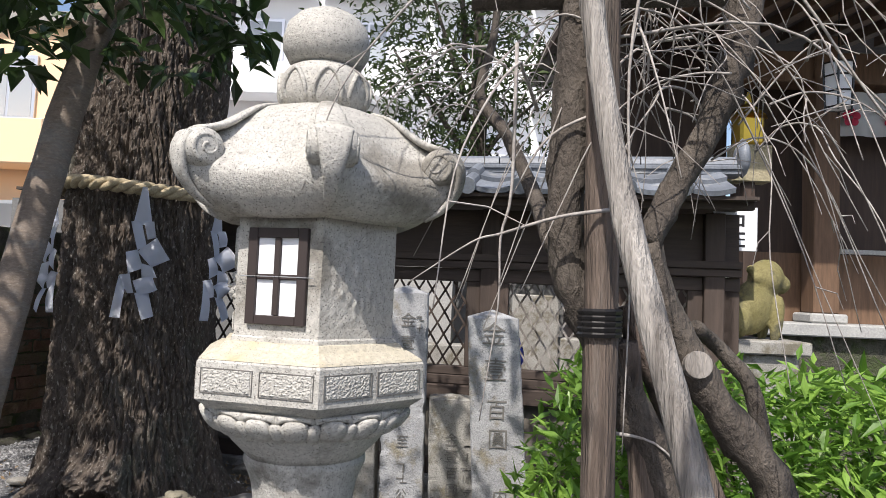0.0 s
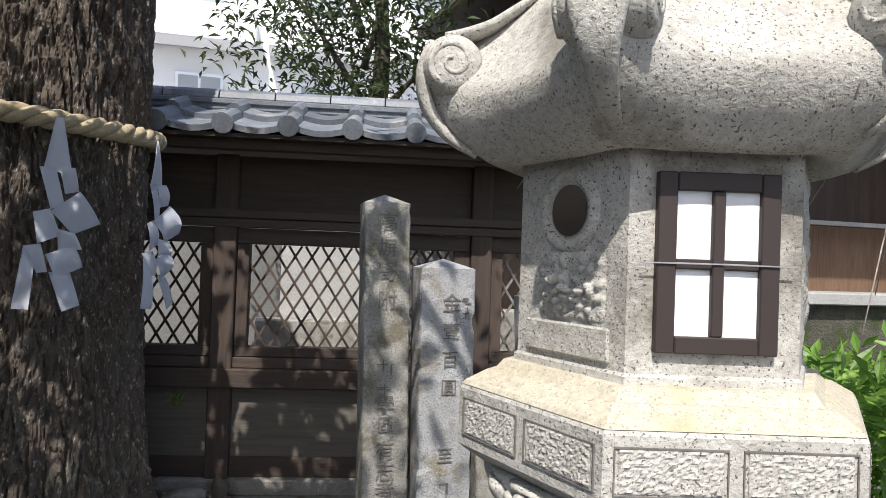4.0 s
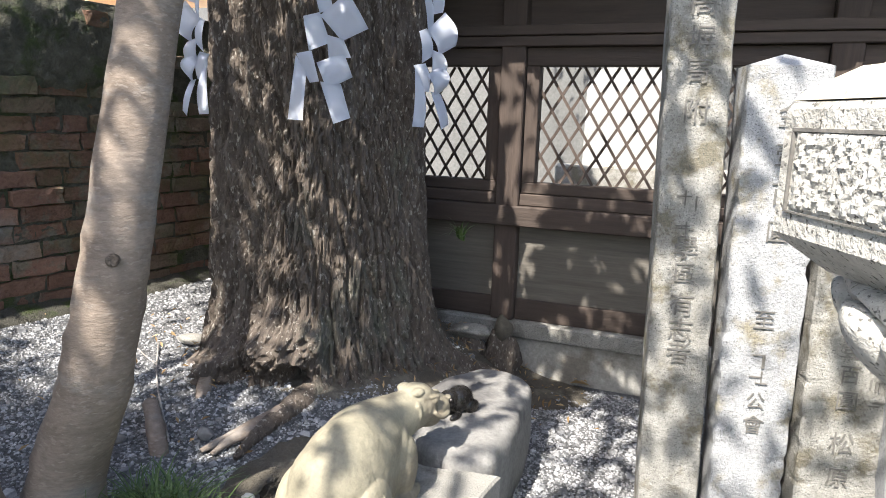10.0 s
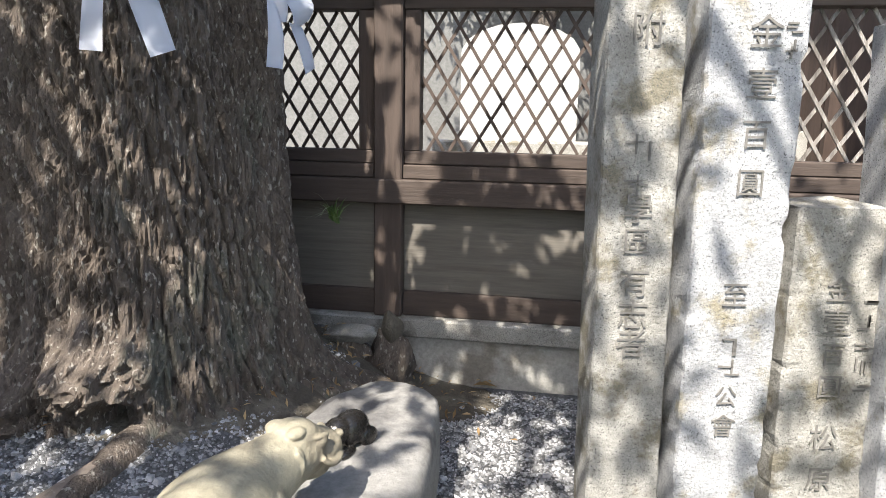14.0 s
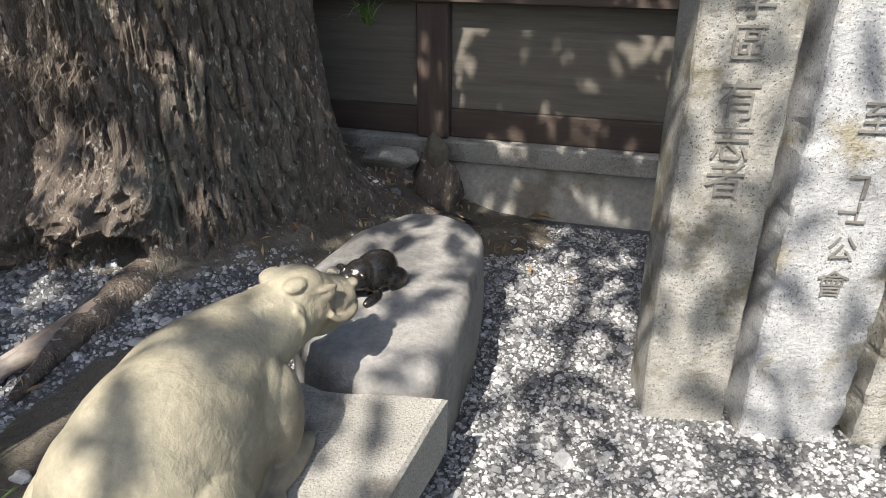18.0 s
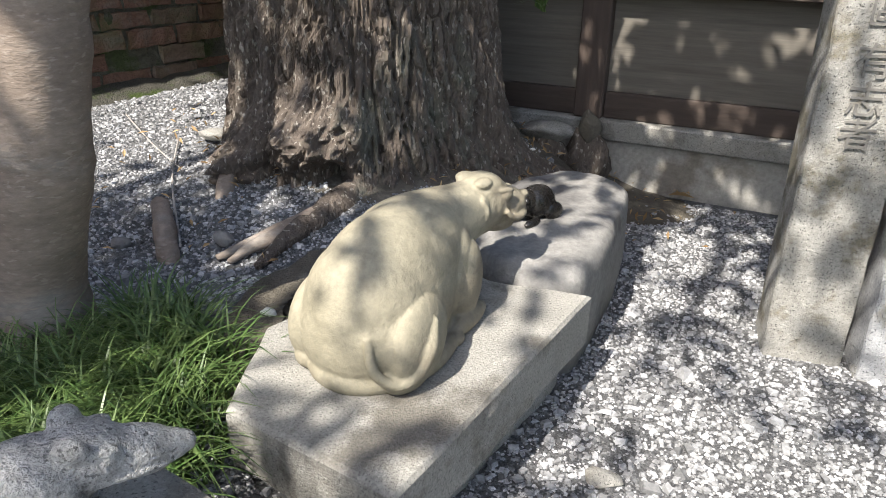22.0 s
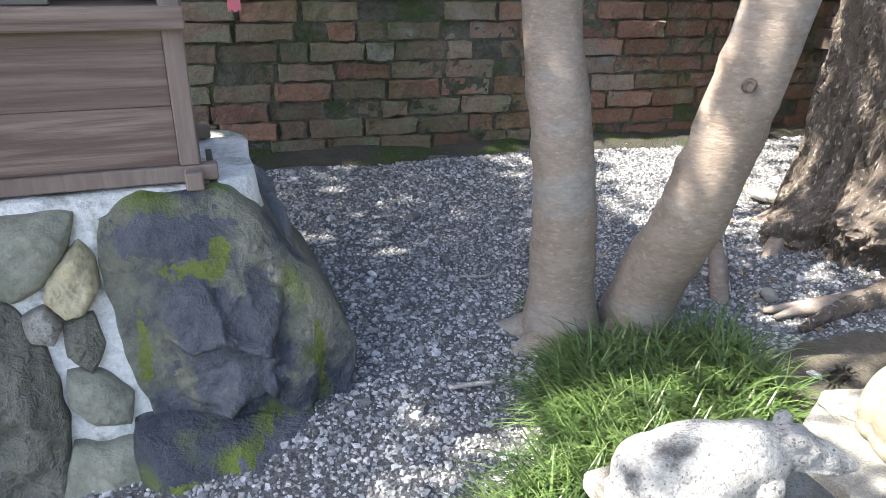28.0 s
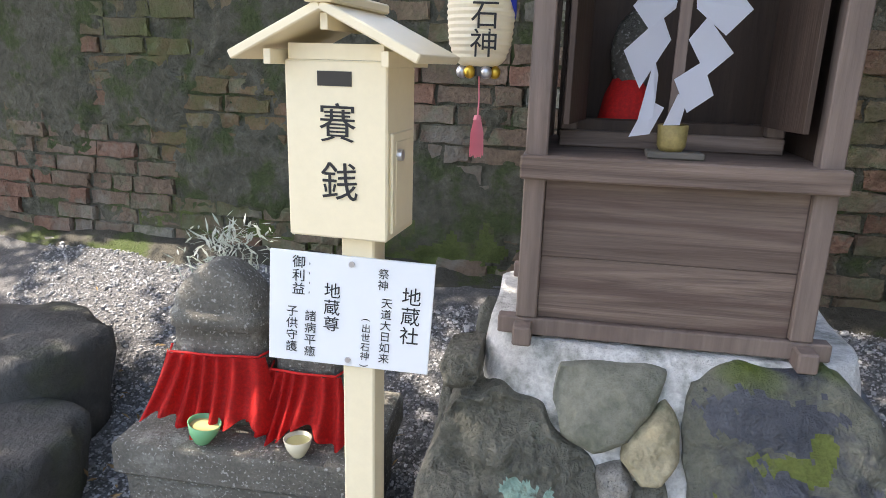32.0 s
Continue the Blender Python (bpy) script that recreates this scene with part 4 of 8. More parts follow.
# ---- inscribed stone pillars ----
def pillar(top, base, y, y_base, z1, apex, depth, material, label, texts=(), marks=(), seed=0, rough_edge=0.0):
    """A squared stone post; top and base are (left, right) of its front face, texts (character, size, shift, height)."""
    cx, w = (top[0] + top[1]) / 2, (top[1] - top[0]) / 2
    bx, bw = (base[0] + base[1]) / 2, (base[1] - base[0]) / 2
    ob = thing("inscribed_pillar", label, "stone pillar", "donor pillars", at=pose(cx, y, 0))
    z0 = -0.1

    def at(z):
        t = z / z1
        return (bx - cx) * (1 - t), (y_base - y) * (1 - t), bw + (w - bw) * t

    bm = bmesh.new()
    rings = []
    for k in range(65):
        z = z0 + (z1 - z0) * k / 64
        ox, oy, hw = at(z)
        ring = []
        for ux, uy in ((-1, 0.04), (-0.955, -0.012), (-0.5, 0), (0, 0), (0.5, 0), (0.955, -0.012), (1, 0.04), (1, 0.5), (0.97, 1), (0, 1), (-0.97, 1), (-1, 0.5)):
            edge = abs(ux) > 0.9 and uy < 0.1
            chip = max(0, noise.noise(Vector((ux * 3 + seed, z * 16, 0))) + 0.5 * noise.noise(Vector((ux * 3 + seed, z * 45, 3)))) if edge else 0
            px = ox + ux * hw * (1 - chip * rough_edge / hw) + 0.0025 * noise.noise(Vector((ux * 3 + seed, z * 6, uy)))
            py = oy + depth * max(0, uy) + chip * rough_edge * 0.7 + 0.0025 * noise.noise(Vector((ux * 5, z * 12 + seed, uy * 3)))
            ring.append(Vector((px, py, z)))
        rings.append(ring)
    ring_loft(rings, bm, cap=False)
    bm.verts.ensure_lookup_table()
    bm.faces.new([bm.verts[i] for i in range(12)][::-1])
    last = [bm.verts[64 * 12 + i] for i in range(12)]
    tip = bm.verts.new((0, depth / 2, apex))
    for i in range(12):
        bm.faces.new((last[i], last[(i + 1) % 12], tip))
    part("shaft", bm, material, ob)
    slope = math.degrees(math.atan2(-(y_base - y), z1))
    for ch, size, tx, zc in texts:
        ox, oy, hw = at(zc)
        # characters lie on the face; their dark colour replaces shade in the cuts
        writing(ch, size, M_GROOVE_SHADE, pose(ox + tx, oy - 0.0042, zc, 90 + slope, 0, 0), ob, "inscription", label="chiselled characters")
    for tx, z_lo, z_hi, w_ in marks:
        # worn strokes that can no longer be read, laid on in the dark groove tone
        zc = z_lo
        rk = random.Random(int(z_lo * 1000) + seed)
        while zc < z_hi:
            ox, oy, hw = at(zc)
            for _ in range(3):
                dx, dz = rk.uniform(-0.4, 0.4) * w_, rk.uniform(-0.3, 0.3) * w_
                if rk.random() < 0.6:
                    part("worn_stroke", box(ox + tx + dx - w_ * 0.4, ox + tx + dx + w_ * 0.3, oy - 0.0050, oy - 0.0015, zc + dz - 0.0022, zc + dz + 0.0022), M_GROOVE_SHADE, ob)
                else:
                    part("worn_stroke", box(ox + tx + dx - 0.0022, ox + tx + dx + 0.0022, oy - 0.0050, oy - 0.0015, zc + dz - w_ * 0.35, zc + dz + w_ * 0.4), M_GROOVE_SHADE, ob)
            zc += w_ * 1.35
    return ob


pillar((-0.585, -0.405), (-0.543, -0.352), 3.515, 3.560, 1.742, 1.780, 0.17, M_PILLAR, "tall square weathered granite pillar with chiselled characters",
       (("高", 0.082, 0.0, 1.660), ("塀", 0.078, 0.0, 1.560), ("寄", 0.080, 0.0, 1.470), ("附", 0.080, 0.0, 1.355), ("學", 0.076, 0.0, 0.945), ("區", 0.070, 0.0, 0.865), ("有", 0.080, 0.0, 0.763), ("志", 0.080, 0.0, 0.680), ("者", 0.080, 0.0, 0.605)),
       ((0.0, 1.02, 1.14, 0.062),), 1, 0.006)
pillar((-0.360, -0.132), (-0.330, -0.114), 3.495, 3.515, 1.492, 1.530, 0.18, M_PILLAR_BLUE, "blue-grey granite pillar with chiselled characters in dappled sun",
       (("金", 0.078, 0.015, 1.350), ("壹", 0.074, 0.015, 1.238), ("百", 0.072, 0.012, 1.126), ("圓", 0.070, 0.010, 1.015), ("至", 0.066, 0.0, 0.745), ("公", 0.058, 0.0, 0.485), ("會", 0.064, 0.0, 0.405)),
       ((0.078, 1.32, 1.40, 0.034), (0.0, 0.56, 0.68, 0.05)), 2, 0.022)
pillar((-0.108, 0.122), (-0.079, 0.157), 3.495, 3.515, 0.965, 0.985, 0.17, M_PILLAR, "short granite pillar with chiselled characters",
       (("金", 0.068, 0.0, 0.765), ("壹", 0.072, 0.0, 0.683), ("百", 0.064, 0.0, 0.600), ("圓", 0.066, 0.0, 0.517), ("松", 0.074, 0.0, 0.378), ("原", 0.070, 0.0, 0.264), ("伊", 0.066, 0.0, 0.160)), ((0.075, 0.52, 0.74, 0.04), (0.0, 0.06, 0.09, 0.05)), 3, 0.012)
pillar((0.070, 0.322), (0.156, 0.440), 3.425, 3.445, 1.385, 1.425, 0.18, M_PILLAR_BLUE, "grey granite pillar with large chiselled characters",
       (("金", 0.122, 0.0, 1.300), ("壹", 0.118, 0.0, 1.125), ("百", 0.108, 0.0, 0.930), ("圓", 0.105, 0.0, 0.790), ("内", 0.078, 0.0, 0.515), ("田", 0.074, 0.0, 0.390), ("亀", 0.088, 0.0, 0.257), ("市", 0.074, 0.0, 0.119)), ((0.095, 0.28, 0.55, 0.045),), 4, 0.006)

# ---- old tree with rope and paper streamers ----
tree = thing("old_tree", "massive old tree with deeply furrowed dark bark and spreading roots", "tree", at=pose(*TREE, 0))
NA = 440
rows = []
for k in range(250):
    z = -0.05 + 3.9 * (k / 249) ** 1.5
    zz = z - 0.2
    r = 0.430 + 0.085 * math.exp(-max(zz, 0) / 0.75) + 0.075 * math.exp(-max(zz, 0) / 0.16)
    row = []
    for i in range(NA):
        a = 2 * math.pi * i / NA
        c_, s_ = math.cos(a), math.sin(a)
        tw_ = 0.9 * noise.noise(Vector((c_ * 3, s_ * 3, z * 2.2)))
        ad = a + 0.30 * z                                             # the ridges run slightly aslant
        cd, sd_ = math.cos(ad), math.sin(ad)
        n1 = abs(noise.noise(Vector((cd * 10 + tw_, sd_ * 10 - tw_, z * 3.2))))
        n2 = abs(noise.noise(Vector((cd * 21 + 5 + tw_, sd_ * 21, z * 9.0))))
        n3 = noise.noise(Vector((c_ * 45, s_ * 45, z * 26)))
        n4 = noise.noise(Vector((c_ * 26, s_ * 26, z * 14 + 7)))
        fissure = 0.028 * (1 - sstep(0.0, 0.26, n1)) + 0.020 * (1 - sstep(0.0, 0.22, n2)) + 0.008 * max(0, n4)
        fl = 1 + 0.035 * math.sin(5 * a + 0.8) + 0.05 * noise.noise(Vector((c_ * 1.2, s_ * 1.2, z * 0.4)))
        foot = 0.06 * max(0, math.sin(4 * a + 1.1)) * math.exp(-max(zz, 0) / 0.14)
        burl = math.exp(-(((a - 4.70 + math.pi) % (2 * math.pi) - math.pi) / 0.21) ** 2 - ((z - 0.42) / 0.10) ** 2)
        hollow = math.exp(-(((a - 4.88 + math.pi) % (2 * math.pi) - math.pi) / 0.085) ** 2 - ((z - 0.315) / 0.05) ** 2)
        burl2 = math.exp(-(((a - 4.30 + math.pi) % (2 * math.pi) - math.pi) / 0.20) ** 2 - ((z - 0.33) / 0.10) ** 2)
        burl3 = math.exp(-(((a - 4.95 + math.pi) % (2 * math.pi) - math.pi) / 0.12) ** 2 - ((z - 0.44) / 0.07) ** 2)
        hollow2 = math.exp(-(((a - 4.50 + math.pi) % (2 * math.pi) - math.pi) / 0.06) ** 2 - ((z - 0.345) / 0.07) ** 2)
        bb = min(1.0, burl + burl2 + burl3)
        gnarl2 = noise.noise(Vector((c_ * 22 + 3, s_ * 22, z * 40)))
        gnarl = noise.noise(Vector((c_ * 13, s_ * 13, z * 17))) + 0.6 * noise.noise(Vector((c_ * 28, s_ * 28, z * 36)))
        rr = r * fl + foot - (1 - 0.75 * bb) * (fissure - 0.010 * n3) + 0.135 * burl + 0.13 * burl2 + 0.05 * burl3 + 0.060 * bb * gnarl + 0.045 * bb * abs(gnarl2) - 0.10 * hollow - 0.05 * hollow2 + 0.07 * math.exp(-max(z - 0.16, 0) / 0.07)
        row.append(Vector((rr * c_ * 1.0, rr * s_ * 0.97, z)))
    rows.append(row)
part("trunk", ring_loft(rows), M_BARK, tree, "furrowed bark trunk with burls near the ground", smooth=False)


def limb(name, pts, radii, material, parent, n=10, wob=0.25, seed=0, steps=5):
    path = smooth_path(pts, steps)
    rads = np.interp(np.linspace(0, len(radii) - 1, len(path)), range(len(radii)), radii)
    return part(name, tube(path, list(rads), n, wobble=wob, seed=seed), material, parent, smooth=True)


def world_child(ob, parent):
    """Keeps a part built in world coordinates where it is."""
    ob.matrix_parent_inverse = parent.matrix_basis.inverted()
    return ob


for i, (pts, rad) in enumerate((
        (((-1.74, 3.84, 0.31), (-1.76, 3.70, 0.268), (-1.80, 3.52, 0.243), (-1.835, 3.40, 0.230), (-1.85, 3.24, 0.205)), (0.075, 0.058, 0.046, 0.030, 0.010)),
        (((-1.80, 3.52, 0.245), (-1.88, 3.40, 0.232), (-1.98, 3.25, 0.206)), (0.038, 0.025, 0.009)),
        (((-1.82, 3.46, 0.242), (-1.90, 3.33, 0.225), (-1.935, 3.24, 0.206)), (0.030, 0.020, 0.008)),
        (((-2.16, 3.80, 0.30), (-2.19, 3.66, 0.31), (-2.17, 3.57, 0.24), (-2.17, 3.53, 0.17)), (0.045, 0.032, 0.028, 0.022)),
        (((-2.07, 3.18, 0.10), (-2.14, 3.25, 0.20), (-2.22, 3.345, 0.25), (-2.285, 3.415, 0.265)), (0.033, 0.031, 0.030, 0.026)),
        (((-1.45, 4.20, 0.28), (-1.28, 4.38, 0.16), (-1.12, 4.46, 0.08), (-0.98, 4.50, 0.02)), (0.06, 0.05, 0.035, 0.015)),
        (((-2.28, 3.92, 0.32), (-2.36, 3.76, 0.24), (-2.38, 3.66, 0.17)), (0.05, 0.035, 0.015)))):
    world_child(limb("root", pts, rad, M_BARK if i in (0, 5) else M_BARK_SMOOTH, tree, seed=i), tree)

# ---- rope and paper streamers ----
rope = thing("straw_rope", "thick twisted straw rope tied round the old tree", "rope")
ROPE_Z = 2.02
for s in range(3):
    pts = []
    for k in range(190):
        t = k / 189
        a = radians(-172 + 250 * t)
        tw = t * 62 + s * 2.094
        rr = 0.475 + 0.021 * math.cos(tw)
        pts.append((TREE[0] + rr * math.cos(a), TREE[1] + rr * math.sin(a), ROPE_Z + 0.02 * math.sin(2 * a) + 0.021 * math.sin(tw)))
    part("strand", tube(pts, 0.0225, 7), M_STRAW, rope, smooth=True)


def streamer(p, turn, k, flip, seed):
    """Cut and folded zigzag paper strip."""
    ob = thing("paper_streamer", "folded white zigzag paper streamer hanging from the straw rope", "paper streamer", "paper streamers", at=pose(*p, 0, 0, turn))
    quads = (((-0.012, 0.02), (0.014, 0.02), (0.050, -0.190), (-0.045, -0.180), 0.006), ((0.006, -0.165), (0.058, -0.165), (0.074, -0.252), (0.029, -0.265), 0.012), ((-0.058, -0.171), (-0.006, -0.165), (0.029, -0.306), (-0.017, -0.325), 0.010),
             ((-0.017, -0.331), (0.077, -0.252), (0.150, -0.370), (0.058, -0.415), 0.030), ((-0.073, -0.338), (-0.017, -0.321), (0.019, -0.421), (-0.055, -0.453), 0.014), ((0.006, -0.395), (0.064, -0.410), (0.090, -0.470), (0.013, -0.478), 0.010),
             ((-0.029, -0.491), (0.064, -0.453), (0.096, -0.536), (0.006, -0.581), 0.030), ((-0.099, -0.462), (-0.045, -0.452), (-0.020, -0.555), (-0.053, -0.560), 0.012), ((-0.017, -0.555), (0.055, -0.560), (0.088, -0.677), (0.029, -0.699), 0.008), ((-0.099, -0.466), (-0.063, -0.530), (-0.076, -0.690), (-0.128, -0.687), 0.012))
    for n_, (a, b, c, d, bulge) in enumerate(quads):
        bm = bmesh.new()
        g = []
        for j in range(7):
            v_ = j / 6
            row = []
            for i in range(5):
                u_ = i / 4
                x = (a[0] * (1 - u_) + b[0] * u_) * (1 - v_) + (d[0] * (1 - u_) + c[0] * u_) * v_
                z = (a[1] * (1 - u_) + b[1] * u_) * (1 - v_) + (d[1] * (1 - u_) + c[1] * u_) * v_
                y = -0.010 - 0.0035 * n_ - bulge * math.sin(math.pi * v_) * (0.6 + 0.5 * u_) - 0.012 * (u_ - 0.5) * (1 if n_ % 2 else -1)
                row.append(bm.verts.new((x * k * flip, y - 0.02 * v_ * (n_ > 7), z * k)))
            g.append(row)
        for j in range(6):
            for i in range(4):
                bm.faces.new((g[j][i], g[j][i + 1], g[j + 1][i + 1], g[j + 1][i]))
        bmesh.ops.solidify(bm, geom=bm.faces[:], thickness=0.0008)
        part("fold", bm, M_PAPER, ob, smooth=True)
    return ob


for p_, turn_, k_, fl_, sd_ in (((-1.715, 3.700, 1.985), 20, 1.0, 1, 1), ((-2.22, 3.755, 1.96), -30, 0.95, -1, 2), ((-1.425, 4.00, 1.97), 62, 1.0, 1, 3)):
    streamer(p_, turn_, k_, fl_, sd_)

# ---- twin-trunked tree ----
twin = thing("twin_trunk_tree", "smooth grey-brown evergreen tree with two trunks from one root", "tree")
T1 = ((-2.225, 2.62, 0.12), (-2.237, 2.61, 0.35), (-2.240, 2.595, 0.6), (-2.272, 2.59, 0.8), (-2.345, 2.60, 1.05), (-2.46, 2.60, 1.7), (-2.62, 2.6, 2.5), (-2.7, 2.5, 3.4))
T2 = ((-2.15, 2.83, 0.12), (-2.105, 2.82, 0.35), (-1.998, 2.805, 0.6), (-1.948, 2.812, 0.8), (-1.905, 2.835, 1.05), (-1.855, 2.92, 1.55), (-1.74, 3.0, 2.3), (-1.58, 3.05, 2.9), (-1.35, 3.0, 3.6))
trunk1 = limb("trunk", T1, (0.125, 0.094, 0.084, 0.080, 0.077, 0.072, 0.066, 0.05), M_BARK_SMOOTH, twin, 20, 0.10, 1, 7)
trunk2 = limb("trunk", T2, (0.122, 0.098, 0.090, 0.084, 0.080, 0.075, 0.068, 0.055, 0.03), M_BARK_SMOOTH, twin, 20, 0.10, 2, 7)
limb("root", ((-2.24, 2.60, 0.22), (-2.31, 2.555, 0.19), (-2.38, 2.51, 0.165), (-2.43, 2.48, 0.15)), (0.085, 0.055, 0.030, 0.014), M_BARK_SMOOTH, twin, 8, 0.2, 3)
limb("root", ((-2.21, 2.60, 0.22), (-2.22, 2.53, 0.195), (-2.23, 2.46, 0.17), (-2.235, 2.41, 0.15)), (0.08, 0.055, 0.032, 0.014), M_BARK_SMOOTH, twin, 8, 0.2, 4)
bm = ring_loft([circle((0, 0, 0), r_, 14, z_) for r_, z_ in ((0.016, -0.014), (0.016, 0.0), (0.012, 0.004), (0.007, 0.002), (0.003, 0.001))])
bmesh.ops.transform(bm, matrix=look((-1.868, 2.748, 0.965), (-2.0, 3.0, 0.965)), verts=bm.verts)
part("knot", bm, M_BARK, trunk2, "dark knot in the bark", smooth=True)


def slab(corners, z0, z1, material, name, label, category, wob=0.006, seed=0, inset=0.0):
    """A rough-cut stone block over a four-cornered plan."""
    bm = bmesh.new()
    n = 10
    ring = []
    for a, b in zip(corners, corners[1:] + corners[:1]):
        for k in range(n):
            t = k / n
            ring.append(Vector((a[0] + (b[0] - a[0]) * t, a[1] + (b[1] - a[1]) * t, 0)))
    cx = sum(p.x for p in ring) / len(ring)
    cy = sum(p.y for p in ring) / len(ring)
    rings = []
    for j, (z, k) in enumerate(((z0, 1.0), (z0 + (z1 - z0) * 0.35, 1.0), (z0 + (z1 - z0) * 0.7, 1.0), (z1 - 0.008, 1.0), (z1, 0.975), (z1, 0.6), (z1, 0.2))):
        r_ = []
        for i, p in enumerate(ring):
            q = Vector((cx + (p.x - cx) * k, cy + (p.y - cy) * k, z))
            d = wob * noise.noise(Vector((q.x * 11 + seed, q.y * 11, z * 14)))
            out = Vector((p.x - cx, p.y - cy, 0)).normalized()
            q += out * d + Vector((0, 0, 0.4 * d if j > 2 else 0))
            r_.append(q)
        rings.append(r_)
    ring_loft(rings, bm)
    return tagged(part(name, bm, material), label, category)


# ---- ox statue on its slab ----
slab([(-1.187, 2.555), (-0.981, 3.265), (-1.22, 3.27), (-1.40, 3.34), (-1.62, 2.91), (-1.545, 2.655)], 0.130, 0.257, M_SLAB, "stone_slab", "rough-cut granite slab under the ox statue", "stone slab", seed=1)
slab([(-1.22, 2.68), (-1.035, 3.26), (-1.38, 3.36), (-1.58, 2.80)], -0.08, 0.128, M_SLAB, "foundation_stone", "rough granite foundation stone under the slab", "stone block", 0.012, seed=5)


def low_rock(name, outline, z0, z1, material, label, seed, lump=0.014, round_=0.10):
    """A low rounded rock over a plan outline, with a nearly flat top."""
    pts = [Vector((x, y, 0)) for x, y in outline]
    m_, n = len(pts), 72
    ring = []
    for i in range(n):
        q = i / n * m_
        k, t = int(q), q - int(q)
        a, b, c, d = (pts[(k + j) % m_] for j in (-1, 0, 1, 2))
        ring.append(0.5 * (2 * b + (c - a) * t + (2 * a - 5 * b + 4 * c - d) * t * t + (3 * b - a - 3 * c + d) * t ** 3))
    mid = sum(ring, Vector((0, 0, 0))) / n
    rows_ = []
    for z, k in ((z0, 0.95), (z0 + (z1 - z0) * 0.4, 0.98), (z1 - 0.075, 1.00), (z1 - 0.040, 0.985), (z1 - 0.018, 0.95), (z1 - 0.006, 1 - round_), (z1, 0.80), (z1 + 0.003, 0.66), (z1 + 0.004, 0.50), (z1 + 0.004, 0.34), (z1 + 0.003, 0.18), (z1 + 0.003, 0.06)):
        row = []
        for p in ring:
            q = Vector((mid.x + (p.x - mid.x) * k, mid.y + (p.y - mid.y) * k, z))
            d_ = lump * (noise.noise(q * 6 + Vector((seed, 0, 0))) + 0.5 * noise.noise(q * 15 + Vector((0, seed, 0)))) + 0.003 * noise.noise(q * 40)
            out = (p - mid).normalized() if k > 0.9 else Vector((0, 0, 0))
            row.append(q + out * d_ + Vector((0, 0, d_ * (0.9 if k < 0.99 else 0.2))))
        rows_.append(row)
    return tagged(part(name, ring_loft(rows_), material, None, smooth=True), label, "rock")


low_rock("flat_rock", ((-1.19, 3.285), (-1.03, 3.285), (-0.985, 3.42), (-0.955, 3.62), (-0.935, 3.88), (-0.985, 4.02), (-1.14, 4.07), (-1.27, 3.94), (-1.36, 3.70), (-1.35, 3.46)), -0.05, 0.298, M_ROCK_FLAT, "flat smooth grey field stone in dappled shade", 3, 0.012)


def local_blobs(bm, m_, spec):
    for c, r, rot, seg in spec:
        blob(bm, m_ @ Vector(c), r, rot, seg)


bm, det = bmesh.new(), bmesh.new()
# local x forward, y to its left; the base is flat on the slab
blob(bm, (0.015, 0, 0.118), (0.196, 0.126, 0.168), (0, -4, 0), 30)
blob(bm, (-0.055, 0, 0.130), (0.118, 0.120, 0.134), (0, 0, 0), 26)
blob(bm, (-0.082, 0, 0.090), (0.100, 0.122, 0.120), (0, 0, 0), 26)
blob(bm, (-0.06, 0, 0.02), (0.122, 0.120, 0.05), (0, 0, 0), 24)
blob(bm, (0.07, 0, 0.03), (0.16, 0.112, 0.06), (0, 0, 0), 24)
blob(bm, (0.195, -0.012, 0.100), (0.078, 0.082, 0.112), (0, 8, 0), 24)
tube(smooth_path([(0.02, 0, 0.150), (0.10, -0.002, 0.178), (0.18, -0.014, 0.190), (0.25, -0.042, 0.204), (0.32, -0.070, 0.212)], 5), list(np.interp(np.linspace(0, 4, 21), range(5), (0.120, 0.112, 0.092, 0.070, 0.058))), 28, bm)
for sd in (-1, 1):
    blob(bm, (-0.062, sd * 0.094, 0.082), (0.092, 0.042, 0.088), (0, -28, 0), 24)
    blob(det, (-0.058, sd * 0.108, 0.082), (0.092, 0.040, 0.090), (0, -28, 0), 30)
    blob(det, (-0.100, sd * 0.102, 0.030), (0.055, 0.034, 0.034), (0, 0, sd * 20), 20)
    blob(det, (-0.010, sd * 0.118, 0.018), (0.090, 0.026, 0.022), (0, 0, sd * 3), 20)
    blob(bm, (0.140, sd * 0.088, 0.125), (0.054, 0.036, 0.098), (0, 18, 0), 20)
    blob(det, (0.160, sd * 0.100, 0.100), (0.052, 0.038, 0.094), (0, 10, 0), 26)
    blob(det, (0.140, sd * 0.116, 0.020), (0.082, 0.026, 0.022), (0, 0, sd * 4), 20)
    blob(det, (0.070, sd * 0.120, 0.014), (0.026, 0.024, 0.016), (0, 0, 0), 14)
# head turned to its right: skull, brow, broad muzzle, jaw, eyes and ears
hm = pose(0.322, -0.072, 0.214, 0, 6, -24)
local_blobs(bm, hm, (((0, 0, 0), (0.076, 0.060, 0.062), (0, 10, -24), 24), ((-0.012, 0, 0.034), (0.056, 0.052, 0.036), (0, 0, -24), 20), ((0.056, 0, -0.012), (0.052, 0.057, 0.046), (0, 14, -24), 22),
                     ((0.082, 0, -0.008), (0.032, 0.053, 0.036), (0, 0, -24), 18), ((0.038, 0, -0.046), (0.056, 0.046, 0.026), (0, 8, -24), 18), ((-0.02, 0, -0.035), (0.060, 0.046, 0.040), (0, 0, -24), 18)))
